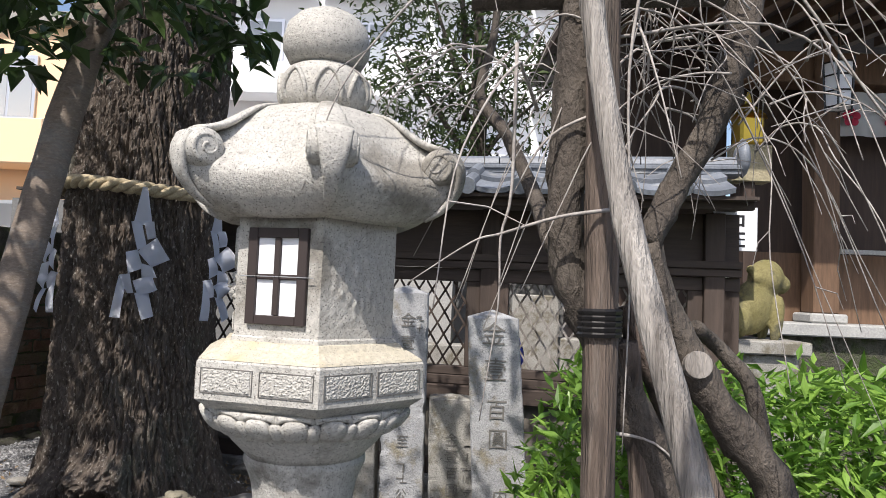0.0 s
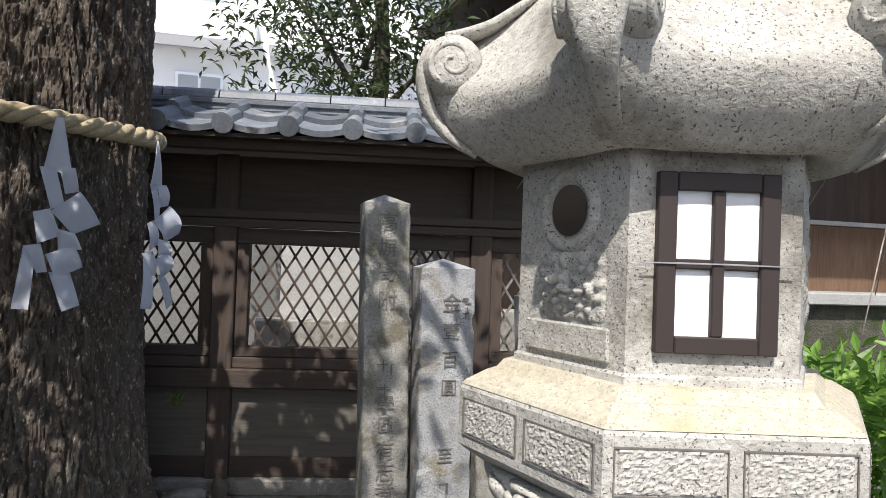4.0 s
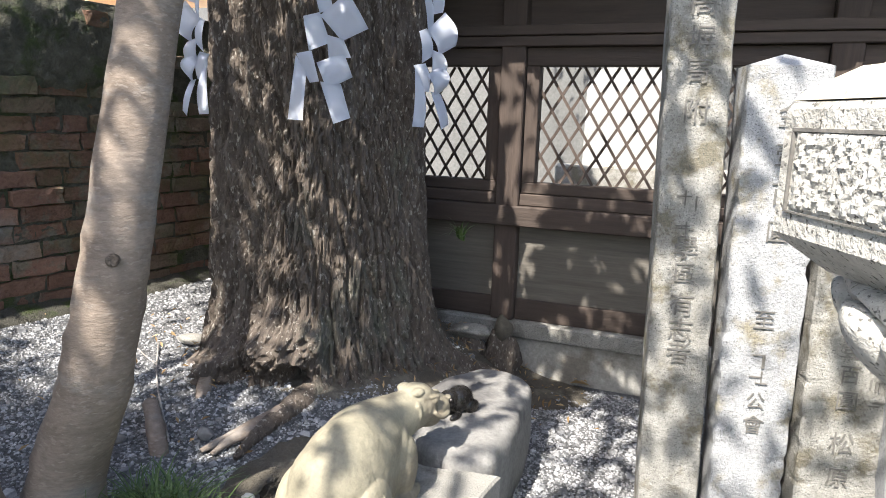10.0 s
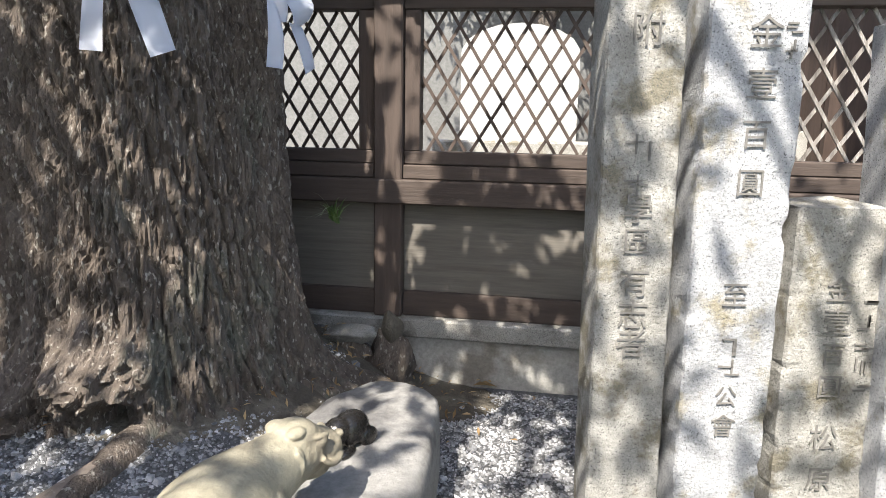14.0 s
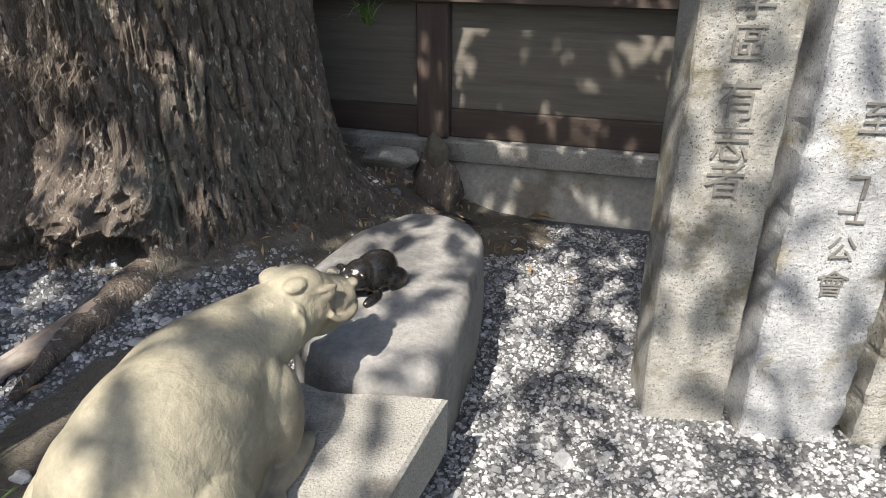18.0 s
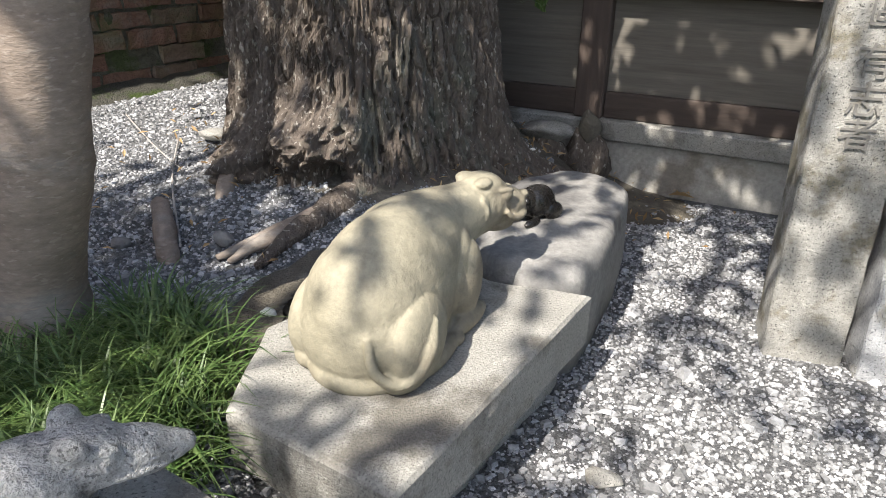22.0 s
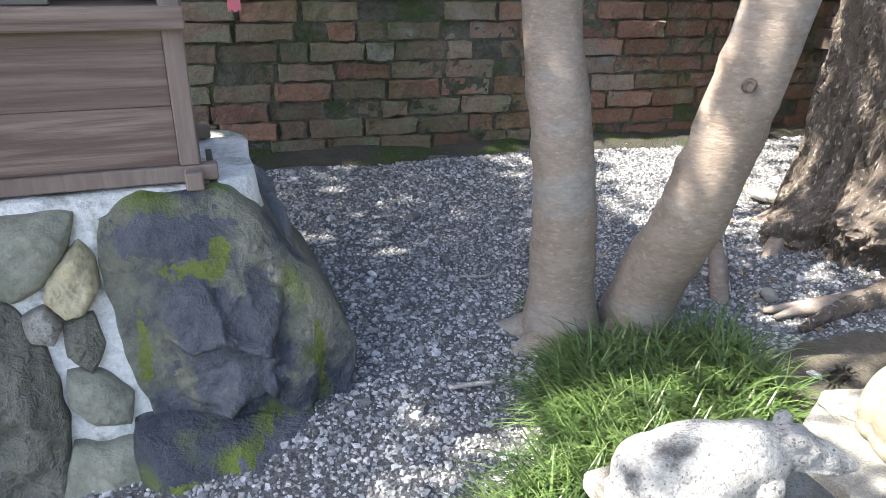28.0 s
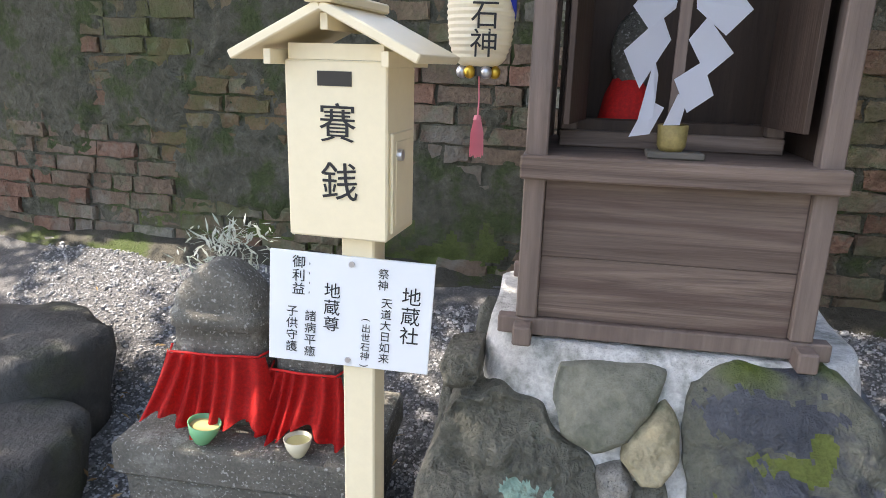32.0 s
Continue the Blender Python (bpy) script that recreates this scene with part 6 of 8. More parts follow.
def set_stone(outline, bulge, seed, mat_, label, rough_=0.012, depth=0.16, freq=9.0, n=96, knobs=(), marks=()):
    """A stone set in the leaning front of the mound; its outline is given as (x, z)."""
    ring = []
    m_ = len(outline)
    pts = [Vector((x, z, 0)) for x, z in outline]
    for i in range(n):
        s_ = i / n * m_
        k, t = int(s_), s_ - int(s_)
        a, b, c, d = (pts[(k + j) % m_] for j in (-1, 0, 1, 2))
        q = 0.5 * (2 * b + (c - a) * t + (2 * a - 5 * b + 4 * c - d) * t * t + (3 * b - a - 3 * c + d) * t ** 3)
        ring.append(q * 0.3 + (b * (1 - t) + c * t) * 0.7)
    cx, cz = sum(p.x for p in ring) / n, sum(p.y for p in ring) / n
    ring = [Vector((cx, cz, 0)) + (p - Vector((cx, cz, 0))) * (1.03 + 0.05 * noise.noise(Vector((p.x * 18, p.y * 18, seed)))) for p in ring]
    rnd_ = random.Random(seed)
    cuts = [(rnd_.uniform(0, 6.283), rnd_.uniform(0.0, 0.55), rnd_.uniform(0.25, 0.7)) for _ in range(7)]
    span = max(math.hypot(p.x - cx, p.y - cz) for p in ring)
    rows_ = []
    steps = [(1.0, depth), (1.0, 0.02), (1.0, 0.0)] + [(k_, -bulge * max(0, 1 - k_ ** 6) ** 0.6) for k_ in [0.99, 0.975] + [0.95 - 0.92 * j / 30 for j in range(31)]]
    for j, (k_, off) in enumerate(steps):
        row = []
        for p in ring:
            x, z = cx + (p.x - cx) * k_, cz + (p.y - cz) * k_
            q = Vector((x * freq, z * freq, seed * 1.7))
            d = 0.0
            w = 0.006 * k_ * noise.noise(Vector((p.x * 14, p.y * 14, seed)))
            if j > 2:
                fade = 1 - k_ ** 5
                wq = q + Vector((noise.noise(q * 0.7), noise.noise(q * 0.7 + Vector((9, 0, 0))), 0)) * 0.8
                crag = abs(noise.noise(wq * 0.55))
                step_ = noise.noise(wq * 0.8 + Vector((4, 4, 4)))
                step_ = math.floor(step_ * 4) / 4 * 0.6 + step_ * 0.4       # broken ledges
                d = rough_ * (0.7 * noise.noise(q) + 0.5 * noise.noise(q * 2.7) + 0.35 * noise.noise(q * 6.0)) + 1.5 * rough_ * (0.55 - 2 * crag) * fade + 1.3 * rough_ * step_ * fade
                for ang, at_, steep in cuts:
                    over = ((x - cx) * math.cos(ang) + (z - cz) * math.sin(ang)) / span - at_
                    d -= max(0, over) * steep * span * 0.36 * (1 - k_ ** 8)
                for kx, kz, rx_, rz_, kh in knobs:
                    e_ = math.hypot((x - kx) / rx_, (z - kz) / rz_) + 0.22 * noise.noise(Vector((x * 22, z * 22, seed)))
                    d += kh * (1 - sstep(0.72, 1.0, e_)) * fade
            row.append(Vector((x + w, lean_y(z) + off - d, z + w)))
        rows_.append(row)
    bm_ = ring_loft(rows_)
    bmesh.ops.recalc_face_normals(bm_, faces=bm_.faces[:])
    ob = tagged(part("mound_rock", bm_, mat_, None, smooth=True), label, "rock")
    for mark_mat, *_ in marks:
        ob.data.materials.append(mark_mat)
    if marks:
        # patches of moss, dark crust and stain with ragged edges
        for f_ in ob.data.polygons:
            c = f_.center
            for k, (_, kx, kz, rx_, rz_) in enumerate(marks):
                e_ = math.hypot((c.x - kx) / rx_, (c.z - kz) / rz_) + 0.5 * noise.noise(Vector((c.x * 16, c.z * 16, k))) + 0.35 * noise.noise(Vector((c.x * 48, c.z * 48, k)))
                if e_ < 0.85:
                    f_.material_index = k + 1
    ob.matrix_world = SH_M
    return ob


set_stone(((0.070, 0.645), (0.16, 0.678), (0.325, 0.684), (0.415, 0.615), (0.49, 0.50), (0.565, 0.40), (0.600, 0.28), (0.575, 0.10), (0.52, -0.06), (0.36, 0.06), (0.17, 0.17), (0.115, 0.26), (0.085, 0.40), (0.064, 0.55)), 0.050, 41, M_ROCK_BIG, "big blue-black rock with moss streaks under the shrine", 0.014, 0.34, 8.0, 200,
          knobs=((0.235, 0.44, 0.075, 0.085, 0.030), (0.37, 0.43, 0.085, 0.09, 0.040), (0.30, 0.31, 0.13, 0.10, 0.030), (0.45, 0.26, 0.07, 0.10, 0.035)),
          marks=((M_ROCK_CRUST, 0.22, 0.60, 0.15, 0.06), (M_MOSS_ROCK, 0.25, 0.525, 0.070, 0.020), (M_MOSS_ROCK, 0.315, 0.55, 0.030, 0.035), (M_MOSS_ROCK, 0.125, 0.36, 0.016, 0.10), (M_MOSS_ROCK, 0.515, 0.30, 0.018, 0.09), (M_ROCK_CRUST, 0.235, 0.44, 0.085, 0.09), (M_ROCK_CRUST, 0.37, 0.42, 0.09, 0.10), (M_ROCK_CRUST, 0.30, 0.30, 0.14, 0.10)))
set_stone(((0.09, 0.20), (0.20, 0.215), (0.34, 0.20), (0.48, 0.17), (0.545, 0.05), (0.55, -0.10), (0.32, -0.11), (0.11, -0.10), (0.08, 0.05)), 0.150, 42, M_ROCK_BIG, "rock with green algae at the mound's foot", 0.016, 0.16, 9.0, 120, marks=((M_MOSS_ROCK, 0.20, 0.08, 0.07, 0.06), (M_ROCK_CRUST, 0.40, 0.12, 0.10, 0.07)))
set_stone(((-0.190, 0.655), (-0.09, 0.668), (0.020, 0.664), (0.0, 0.60), (-0.045, 0.53), (-0.118, 0.495), (-0.180, 0.525), (-0.203, 0.59)), 0.035, 43, M_ROCK_GREEN, "smooth flat olive rock set in mortar", 0.004)
set_stone(((0.019, 0.602), (0.048, 0.56), (0.053, 0.508), (0.02, 0.462), (-0.02, 0.450), (-0.060, 0.49), (-0.052, 0.535), (-0.012, 0.575)), 0.050, 44, M_ROCK_WARM, "angular buff rock set in white mortar", 0.010, 0.12, 16.0)
set_stone(((-0.400, 0.560), (-0.310, 0.580), (-0.225, 0.560), (-0.165, 0.50), (-0.115, 0.45), (-0.070, 0.36), (-0.055, 0.20), (-0.10, -0.08), (-0.30, -0.09), (-0.50, -0.08), (-0.50, 0.20), (-0.475, 0.38), (-0.435, 0.50)), 0.050, 45, M_ROCK_ROUGH, "rough porous grey rock with green stains", 0.022, 0.34, 14.0, 200,
          knobs=((-0.36, 0.50, 0.10, 0.05, 0.02), (-0.24, 0.40, 0.06, 0.03, 0.022), (-0.40, 0.36, 0.09, 0.06, 0.02)), marks=((M_VERDIGRIS, -0.245, 0.425, 0.05, 0.018), (M_VERDIGRIS, -0.20, 0.40, 0.02, 0.035), (M_VERDIGRIS, -0.23, 0.37, 0.05, 0.012)))
set_stone(((-0.440, 0.650), (-0.395, 0.664), (-0.368, 0.660), (-0.366, 0.615), (-0.385, 0.590), (-0.435, 0.592), (-0.450, 0.630)), 0.022, 46, M_ROCK_ROUGH, "rough squarish rock at the mound's corner", 0.012, 0.12, 18.0)
set_stone(((-0.105, 0.465), (-0.060, 0.478), (-0.030, 0.440), (-0.055, 0.395), (-0.095, 0.410)), 0.035, 54, M_SLAB, "small pale rock set in mortar", 0.010, 0.1, 20.0)
set_stone(((-0.030, 0.440), (0.030, 0.450), (0.045, 0.38), (0.015, 0.325), (-0.030, 0.370)), 0.020, 47, M_ROCK_ROUGH, "narrow dark rock set in mortar", 0.010, 0.1, 16.0)
set_stone(((-0.035, 0.335), (0.025, 0.325), (0.088, 0.265), (0.075, 0.205), (0.005, 0.215), (-0.040, 0.270)), 0.035, 53, M_ROCK_GREEN, "flat olive rock low in the mound", 0.008, 0.12, 12.0)
set_stone(((-0.045, 0.175), (0.03, 0.165), (0.10, 0.170), (0.135, 0.08), (0.130, -0.08), (-0.09, -0.08), (-0.075, 0.08)), 0.045, 49, M_ROCK_GREEN, "mossy olive rock at the mound's foot", 0.012)


def mound_rock(c, size, seed, mat_, label, **kw):
    ob = rock("mound_rock", (0, 0, 0), size, seed, mat_, label, **kw)
    ob.matrix_world = SH_M @ pose(*c)
    return ob


mound_rock((0.455, 0.20, 0.20), (0.085, 0.20, 0.36), 50, M_ROCK_DARK, "dark rock at the mound's side", detail=4, rough=0.2, facet=6, boxy=0.4)
mound_rock((0.460, 0.50, 0.20), (0.090, 0.20, 0.38), 51, M_ROCK_DARK, "dark rock behind the shrine", detail=4, rough=0.2, facet=6, boxy=0.4)
mound_rock((-0.430, 0.16, 0.22), (0.060, 0.17, 0.28), 52, M_ROCK_ROUGH, "rough rock at the mound's side", detail=4, rough=0.25, boxy=0.4)
mound_rock((-0.385, 0.36, 0.30), (0.050, 0.16, 0.34), 55, M_ROCK_ROUGH, "tall rough rock behind the shrine", detail=4, rough=0.25, boxy=0.4)

# ---- offering box with sign board ----
OB_M = pose(-2.422, 0.826, 0, 0, 0, 72)      # local x to the right, -y towards the visitor
obox = thing("offering_box", "cream wooden offering box with a little gabled roof on a post", "offering box", at=OB_M)
part("post", box(-0.018, 0.040, 0.030, 0.085, -0.05, 1.000, 0.003), M_CREAM, obox)
body = part("body", box(-0.0955, 0.073, 0.0, 0.135, 1.001, 1.278, 0.003), M_CREAM, obox)
# the slot is a black strip on the front, coloured as its inner shade
part("coin_slot_shade", box(-0.040, 0.016, -0.0015, 0.004, 1.240, 1.262), M_BLACK, body, "black strip for the shade of the coin slot")
part("side_door", box(0.0725, 0.078, 0.012, 0.118, 1.012, 1.172, 0.002), M_CREAM, body, "framed side door")
part("side_panel", box(0.0775, 0.0792, 0.026, 0.104, 1.026, 1.158, 0.001), M_CREAM, body)
part("lock", tube([(0.078, 0.035, 1.137), (0.087, 0.035, 1.137)], 0.009, 14), M_STEEL, body, "round steel lock")
for s in (-1, 1):
    rm_ = Matrix.Translation((-0.012, 0, 1.354)) @ Matrix.Rotation(s * radians(26), 4, "Y")
    part("roof_board", box(0.0 if s > 0 else -0.165, 0.165 if s > 0 else 0.0, -0.05, 0.18, -0.007, 0.007, 0.002, m=rm_), M_CREAM, obox)
    part("purlin", box(s * 0.093 - 0.018, s * 0.093 - 0.006, -0.035, 0.165, 1.270, 1.292, 0.001), M_CREAM, obox)
part("ridge_cap", box(-0.034, 0.010, -0.056, 0.186, 1.356, 1.372, 0.003), M_CREAM, obox)
part("gable", box(-0.090, 0.066, 0.004, 0.126, 1.2785, 1.302, 0.0), M_CREAM, obox)
part("ridge_purlin", box(-0.018, -0.006, -0.035, 0.165, 1.320, 1.344, 0.001), M_CREAM, obox)
for k, ch in enumerate("賽銭"):
    writing(ch, 0.064, M_INK, pose(-0.008 if k == 0 else -0.006, -0.001, 1.180 - k * 0.091, 90, 0, 0), body, label="black brushed character")
sm_ = pose(-2.443, 0.833, 0.868, 0, 0, 82) @ pose(0, 0, 0, 0, 3.0, 0)
sign = thing("sign_board", "white rectangular sign board with black vertical writing on the post", "sign", at=sm_)
part("board", box(-0.139, 0.139, -0.003, 0.003, -0.0985, 0.0985, 0.001), M_BOARD, sign)
for z in (-0.086, 0.086):
    part("screw", tube([(0.0, -0.0062, z), (0.0, -0.003, z)], 0.005, 12), M_STEEL, sign)
for txt, size, x, z, pitch_ in (("地蔵社", 0.034, 0.103, 0.002, 0), ("祭神", 0.019, 0.054, 0.063, 0), ("天道大日如来", 0.0195, 0.062, -0.028, 0), ("(出世石神)", 0.0165, 0.029, -0.052, 0), ("地蔵尊", 0.029, -0.031, 0.004, 0), ("御利益", 0.023, -0.089, 0.056, 0), ("諸病平癒", 0.021, -0.067, -0.047, 0), ("子供守護", 0.021, -0.099, -0.041, 0)):
    rows_ = list(txt)
    step_ = size * 1.03
    z0_ = z + step_ * (len(rows_) - 1) / 2
    for i, ch in enumerate(rows_):
        rot_ = -90 if ch in "()" else 0
        writing(ch, size, M_INK, pose(x, -0.0036, z0_ - i * step_, 90, rot_ * -1, 0) if rot_ else pose(x, -0.0036, z0_ - i * step_, 90, 0, 0), sign, depth=0.0003)
for k in range(4):
    part("reading_mark", box(-0.0712, -0.0702, -0.0038, -0.0030, 0.078 - k * 0.017, 0.0815 - k * 0.017), M_INK, sign)

# ---- jizo stones with red bibs ----
JZ_M = pose(-2.953, 0.512, 0, 0, 0, 78)
base = tagged(part("altar_stone", ring_loft([[Vector((x * k, y * k2 + 0.1, z)) for x, y in ((-0.30, -0.20), (0, -0.205), (0.345, -0.20), (0.35, 0), (0.345, 0.2), (0, 0.2), (-0.30, 0.2), (-0.305, 0))] for k, k2, z in ((0.93, 0.94, -0.1), (0.95, 0.95, 0.22), (0.96, 0.96, 0.235), (1.03, 1.03, 0.25), (1.03, 1.03, 0.325), (1.01, 1.01, 0.335), (0.3, 0.3, 0.337))]), M_JIZO), "dark weathered stone altar block with a wide top", "altar")
base.matrix_world = JZ_M


def jizo(m, w, h, label, seed):
    ob = thing("roadside_buddha_stone", label, "carved stone", "stones with red bibs", at=m)
    rings = []
    for z, k, d in ((0.0, 1.0, 0.07), (0.16 * h, 1.0, 0.07), (0.30 * h, 0.99, 0.07), (0.50 * h, 0.98, 0.07), (0.60 * h, 0.965, 0.066), (0.62 * h, 1.015, 0.085), (0.705 * h, 1.015, 0.085), (0.72 * h, 0.95, 0.072), (0.735 * h, 0.935, 0.070), (0.76 * h, 0.93, 0.070), (0.80 * h, 0.90, 0.069), (0.85 * h, 0.80, 0.067), (0.90 * h, 0.64, 0.064), (0.95 * h, 0.44, 0.058), (0.985 * h, 0.24, 0.05), (1.0 * h, 0.08, 0.03)):
        ring = []
        for i in range(28):
            a = 2 * math.pi * i / 28
            sx = math.copysign(abs(math.cos(a)) ** 0.45, math.cos(a))
            sy = math.copysign(abs(math.sin(a)) ** 0.6, math.sin(a))
            ring.append(Vector((sx * w * k * (1 + 0.03 * noise.noise(Vector((sx * 2, z * 9, seed)))), sy * d * (1 + 0.06 * noise.noise(Vector((sx * 3, z * 16, seed + 4)))), z)))
        rings.append(ring)
    part("stone", ring_loft(rings), M_JIZO, ob, smooth=True)
    # gathered cloth
    rows_ = []
    for j in range(12):
        t = j / 11
        row = []
        for i in range(61):
            u = -1 + 2 * i / 60
            spread_ = w * (1.02 + 0.36 * t)
            fold = (0.007 + 0.013 * t) * math.sin(u * 21 + 2.5 * math.sin(u * 3 + seed) + t * 1.5)
            yy = -0.088 - 0.055 * t * t + fold - 0.02 * t * abs(math.sin(u * 2 + seed))
            row.append(Vector((u * spread_, yy + 0.05 * max(0, abs(u) - 0.75), 0.47 * h - t * (0.435 * h + 0.028 * math.sin(u * 5 + seed * 2) - 0.02))))
        rows_.append(row)
    bm = bmesh.new()
    g = [[bm.verts.new(p) for p in r_] for r_ in rows_]
    for j in range(11):
        for i in range(60):
            bm.faces.new((g[j][i], g[j][i + 1], g[j + 1][i + 1], g[j + 1][i]))
    bmesh.ops.solidify(bm, geom=bm.faces[:], thickness=0.0015)
    part("bib", bm, M_RED, ob, "gathered red cloth bib", smooth=True)
    part("bib_cord", tube([(-w * 1.03, -0.04, 0.475 * h), (-w * 0.9, -0.084, 0.475 * h), (0, -0.09, 0.474 * h), (w * 0.9, -0.084, 0.475 * h), (w * 1.03, -0.04, 0.475 * h)], 0.0035, 6), M_RED, ob, "twisted red cord", smooth=True)
    return ob


jizo(JZ_M @ pose(-0.085, 0.10, 0.334, 0, 0, 3), 0.130, 0.44, "arched dark stone relief wearing a red cloth bib", 1)
jizo(JZ_M @ pose(0.155, 0.12, 0.334, 0, 0, -3), 0.098, 0.36, "small dark stone relief wearing a red cloth bib", 2)


def cup(m, mat_, label, k=1.0):
    ob = thing("offering_cup", label, "cup", "offering cups", at=m)
    part("bowl", ring_loft([circle((0, 0, 0), r * k, 24, z * k) for r, z in ((0.012, 0.0), (0.015, 0.003), (0.026, 0.022), (0.032, 0.045), (0.030, 0.046), (0.023, 0.022), (0.004, 0.008))]), mat_, ob, smooth=True)
    part("drink", ring_loft([circle((0, 0, 0), r * k, 20, z * k) for r, z in ((0.0275, 0.0365), (0.002, 0.0372))]), M_TEA, ob, "pale tea")
    return ob


cup(JZ_M @ pose(-0.085, -0.065, 0.337, 0, 12, 0), M_CUP_GREEN, "green glazed tea cup, tilted, half full", 1.3)
cup(JZ_M @ pose(0.175, -0.075, 0.337), M_CUP_CREAM, "small cream porcelain cup full of tea", 1.1)
# boulders whose dark colour stands in for the shade over them
low_rock("dark_boulder", ((-3.30, -0.62), (-3.36, -0.20), (-3.60, -0.12), (-3.86, -0.25), (-3.98, -0.60), (-3.86, -1.0), (-3.50, -1.02)), -0.05, 0.34, M_BOULDER_SHADE, "flat-topped boulder coloured dark for the shade", 61, 0.035)
low_rock("dark_boulder", ((-2.86, -0.50), (-2.90, -0.12), (-3.16, -0.02), (-3.40, -0.16), (-3.42, -0.60), (-3.12, -0.80)), -0.08, 0.22, M_BOULDER_SHADE, "boulder coloured dark for the shade, at the foot of the larger one", 62, 0.03)
rnd = random.Random(11)
pl = thing("white_flowering_plant", "pale spiky flowering plant behind the stone altar", "plant")
pts = [((-3.27 + rnd.gauss(0, 0.045), 0.41 + rnd.gauss(0, 0.06), 0.64 + rnd.uniform(0, 0.17)), 1.0) for _ in range(300)]
tagged(leaves("leaf_cluster", pts, 0.042, M_FERN, pl, (0.18, 1), 5, -0.35, 0.02), kind="stuff")
for k in range(7):
    part("stem", tube([(-3.27 + 0.02 * k - 0.06, 0.41, 0.12), (-3.27 + rnd.gauss(0, 0.05), 0.41 + rnd.gauss(0, 0.06), 0.72)], 0.003, 5), M_FERN, pl)

# ---- crown of the twin tree and leaves added out of view for shade ----
def sun_hole(x, y, z, px, py, pz, r):
    """Whether a leaf would shade a place that lies in full sun."""
    k = (z - pz)
    return math.hypot(x - (px - 0.268 * k), y - (py - 0.732 * k)) < r


rnd = random.Random(21)


def sprays(n, xr, yr, zr, per, spread_, holes=(), dens=None):
    out = []
    for _ in range(n):
        c = (rnd.uniform(*xr), rnd.uniform(*yr), rnd.uniform(*zr))
        if dens and rnd.random() > dens(*c):
            continue
        if any(sun_hole(*c, *h) for h in holes):
            continue
        for _ in range(per):
            out.append(((c[0] + rnd.gauss(0, spread_), c[1] + rnd.gauss(0, spread_), c[2] + rnd.gauss(0, spread_ * 0.6)), 1.0))
    return out


HOLES = ((-0.36, 1.75, 1.75, 0.62), (-1.37, 2.84, 0.48, 0.25), (-1.07, 3.05, 0.26, 0.15), (-1.10, 3.33, 0.28, 0.08), (-0.58, 3.05, 0.0, 0.27), (-0.80, 3.35, 0.0, 0.16), (-0.70, 3.85, 0.0, 0.16), (-0.75, 4.20, 0.0, 0.20), (-0.25, 3.5, 0.9, 0.13), (-0.24, 3.5, 1.25, 0.09), (-0.24, 3.5, 0.5, 0.10), (0.02, 3.5, 0.75, 0.09), (0.0, 3.5, 0.4, 0.08), (-0.47, 3.5, 0.75, 0.07), (-0.47, 3.5, 1.2, 0.05), (-0.35, 4.5, 0.5, 0.08), (-0.95, 4.6, 0.4, 0.07), (-1.2, 3.6, 0.3, 0.06), (-1.44, 2.17, 0.55, 0.29), (-1.95, 2.3, 0.3, 0.16),
         (-4.40, -0.42, 0.2, 0.48), (-4.0, -0.06, 0.15, 0.24), (-3.27, 0.41, 0.74, 0.22), (-3.55, 0.25, 0.2, 0.28), (-3.60, 0.98, 0.15, 0.24), (-2.65, 4.05, 0.22, 0.48), (-3.6, 4.6, 0.3, 0.60), (-2.65, 3.6, 0.22, 0.25), (-3.75, 4.3, 0.7, 0.40), (-3.0, 5.0, 0.8, 0.35), (-3.25, 4.6, 1.1, 0.30), (-0.4, 2.6, 0.0, 0.35), (0.45, 1.7, 1.75, 0.45), (1.0, 2.5, 1.1, 0.6), (-0.7, 4.6, 0.6, 0.07), (-0.45, 4.6, 0.55, 0.06), (-0.95, 4.65, 0.62, 0.05), (-0.62, 4.6, 0.30, 0.08))
# added leaves, mostly out of view, that throw dappled shade around the holes
over = sprays(300, (-3.0, 0.3), (-0.4, 3.0), (3.1, 4.2), 8, 0.11, HOLES)
shade_left = sprays(600, (-5.6, -2.95), (-3.6, 3.6), (3.0, 4.6), 40, 0.15, HOLES, lambda x, y, z: 1.0 if y < 0.6 else (0.22 if x < -2.9 else 0.45))
hang = sprays(60, (-2.3, -0.95), (2.35, 3.25), (2.45, 3.0), 13, 0.085, ((-0.36, 1.75, 1.75, 0.3),))
low = leaves("low_sprays", hang, 0.135, M_LEAF_DARK, twin, (0.46, 1), 4, 0.45)
tagged(low, "broad glossy evergreen leaves", kind="stuff")
rnd = random.Random(58)


def shade_clump(px_, py_, pz_, n, spread_, high=3.5):
    """An added leafy clump that stands between the sun and a place to shade it."""
    k = high - pz_
    return [((px_ - 0.268 * k + rnd.gauss(0, spread_), py_ - 0.732 * k + rnd.gauss(0, spread_), high + rnd.gauss(0, 0.12)), 1.0) for _ in range(n)]


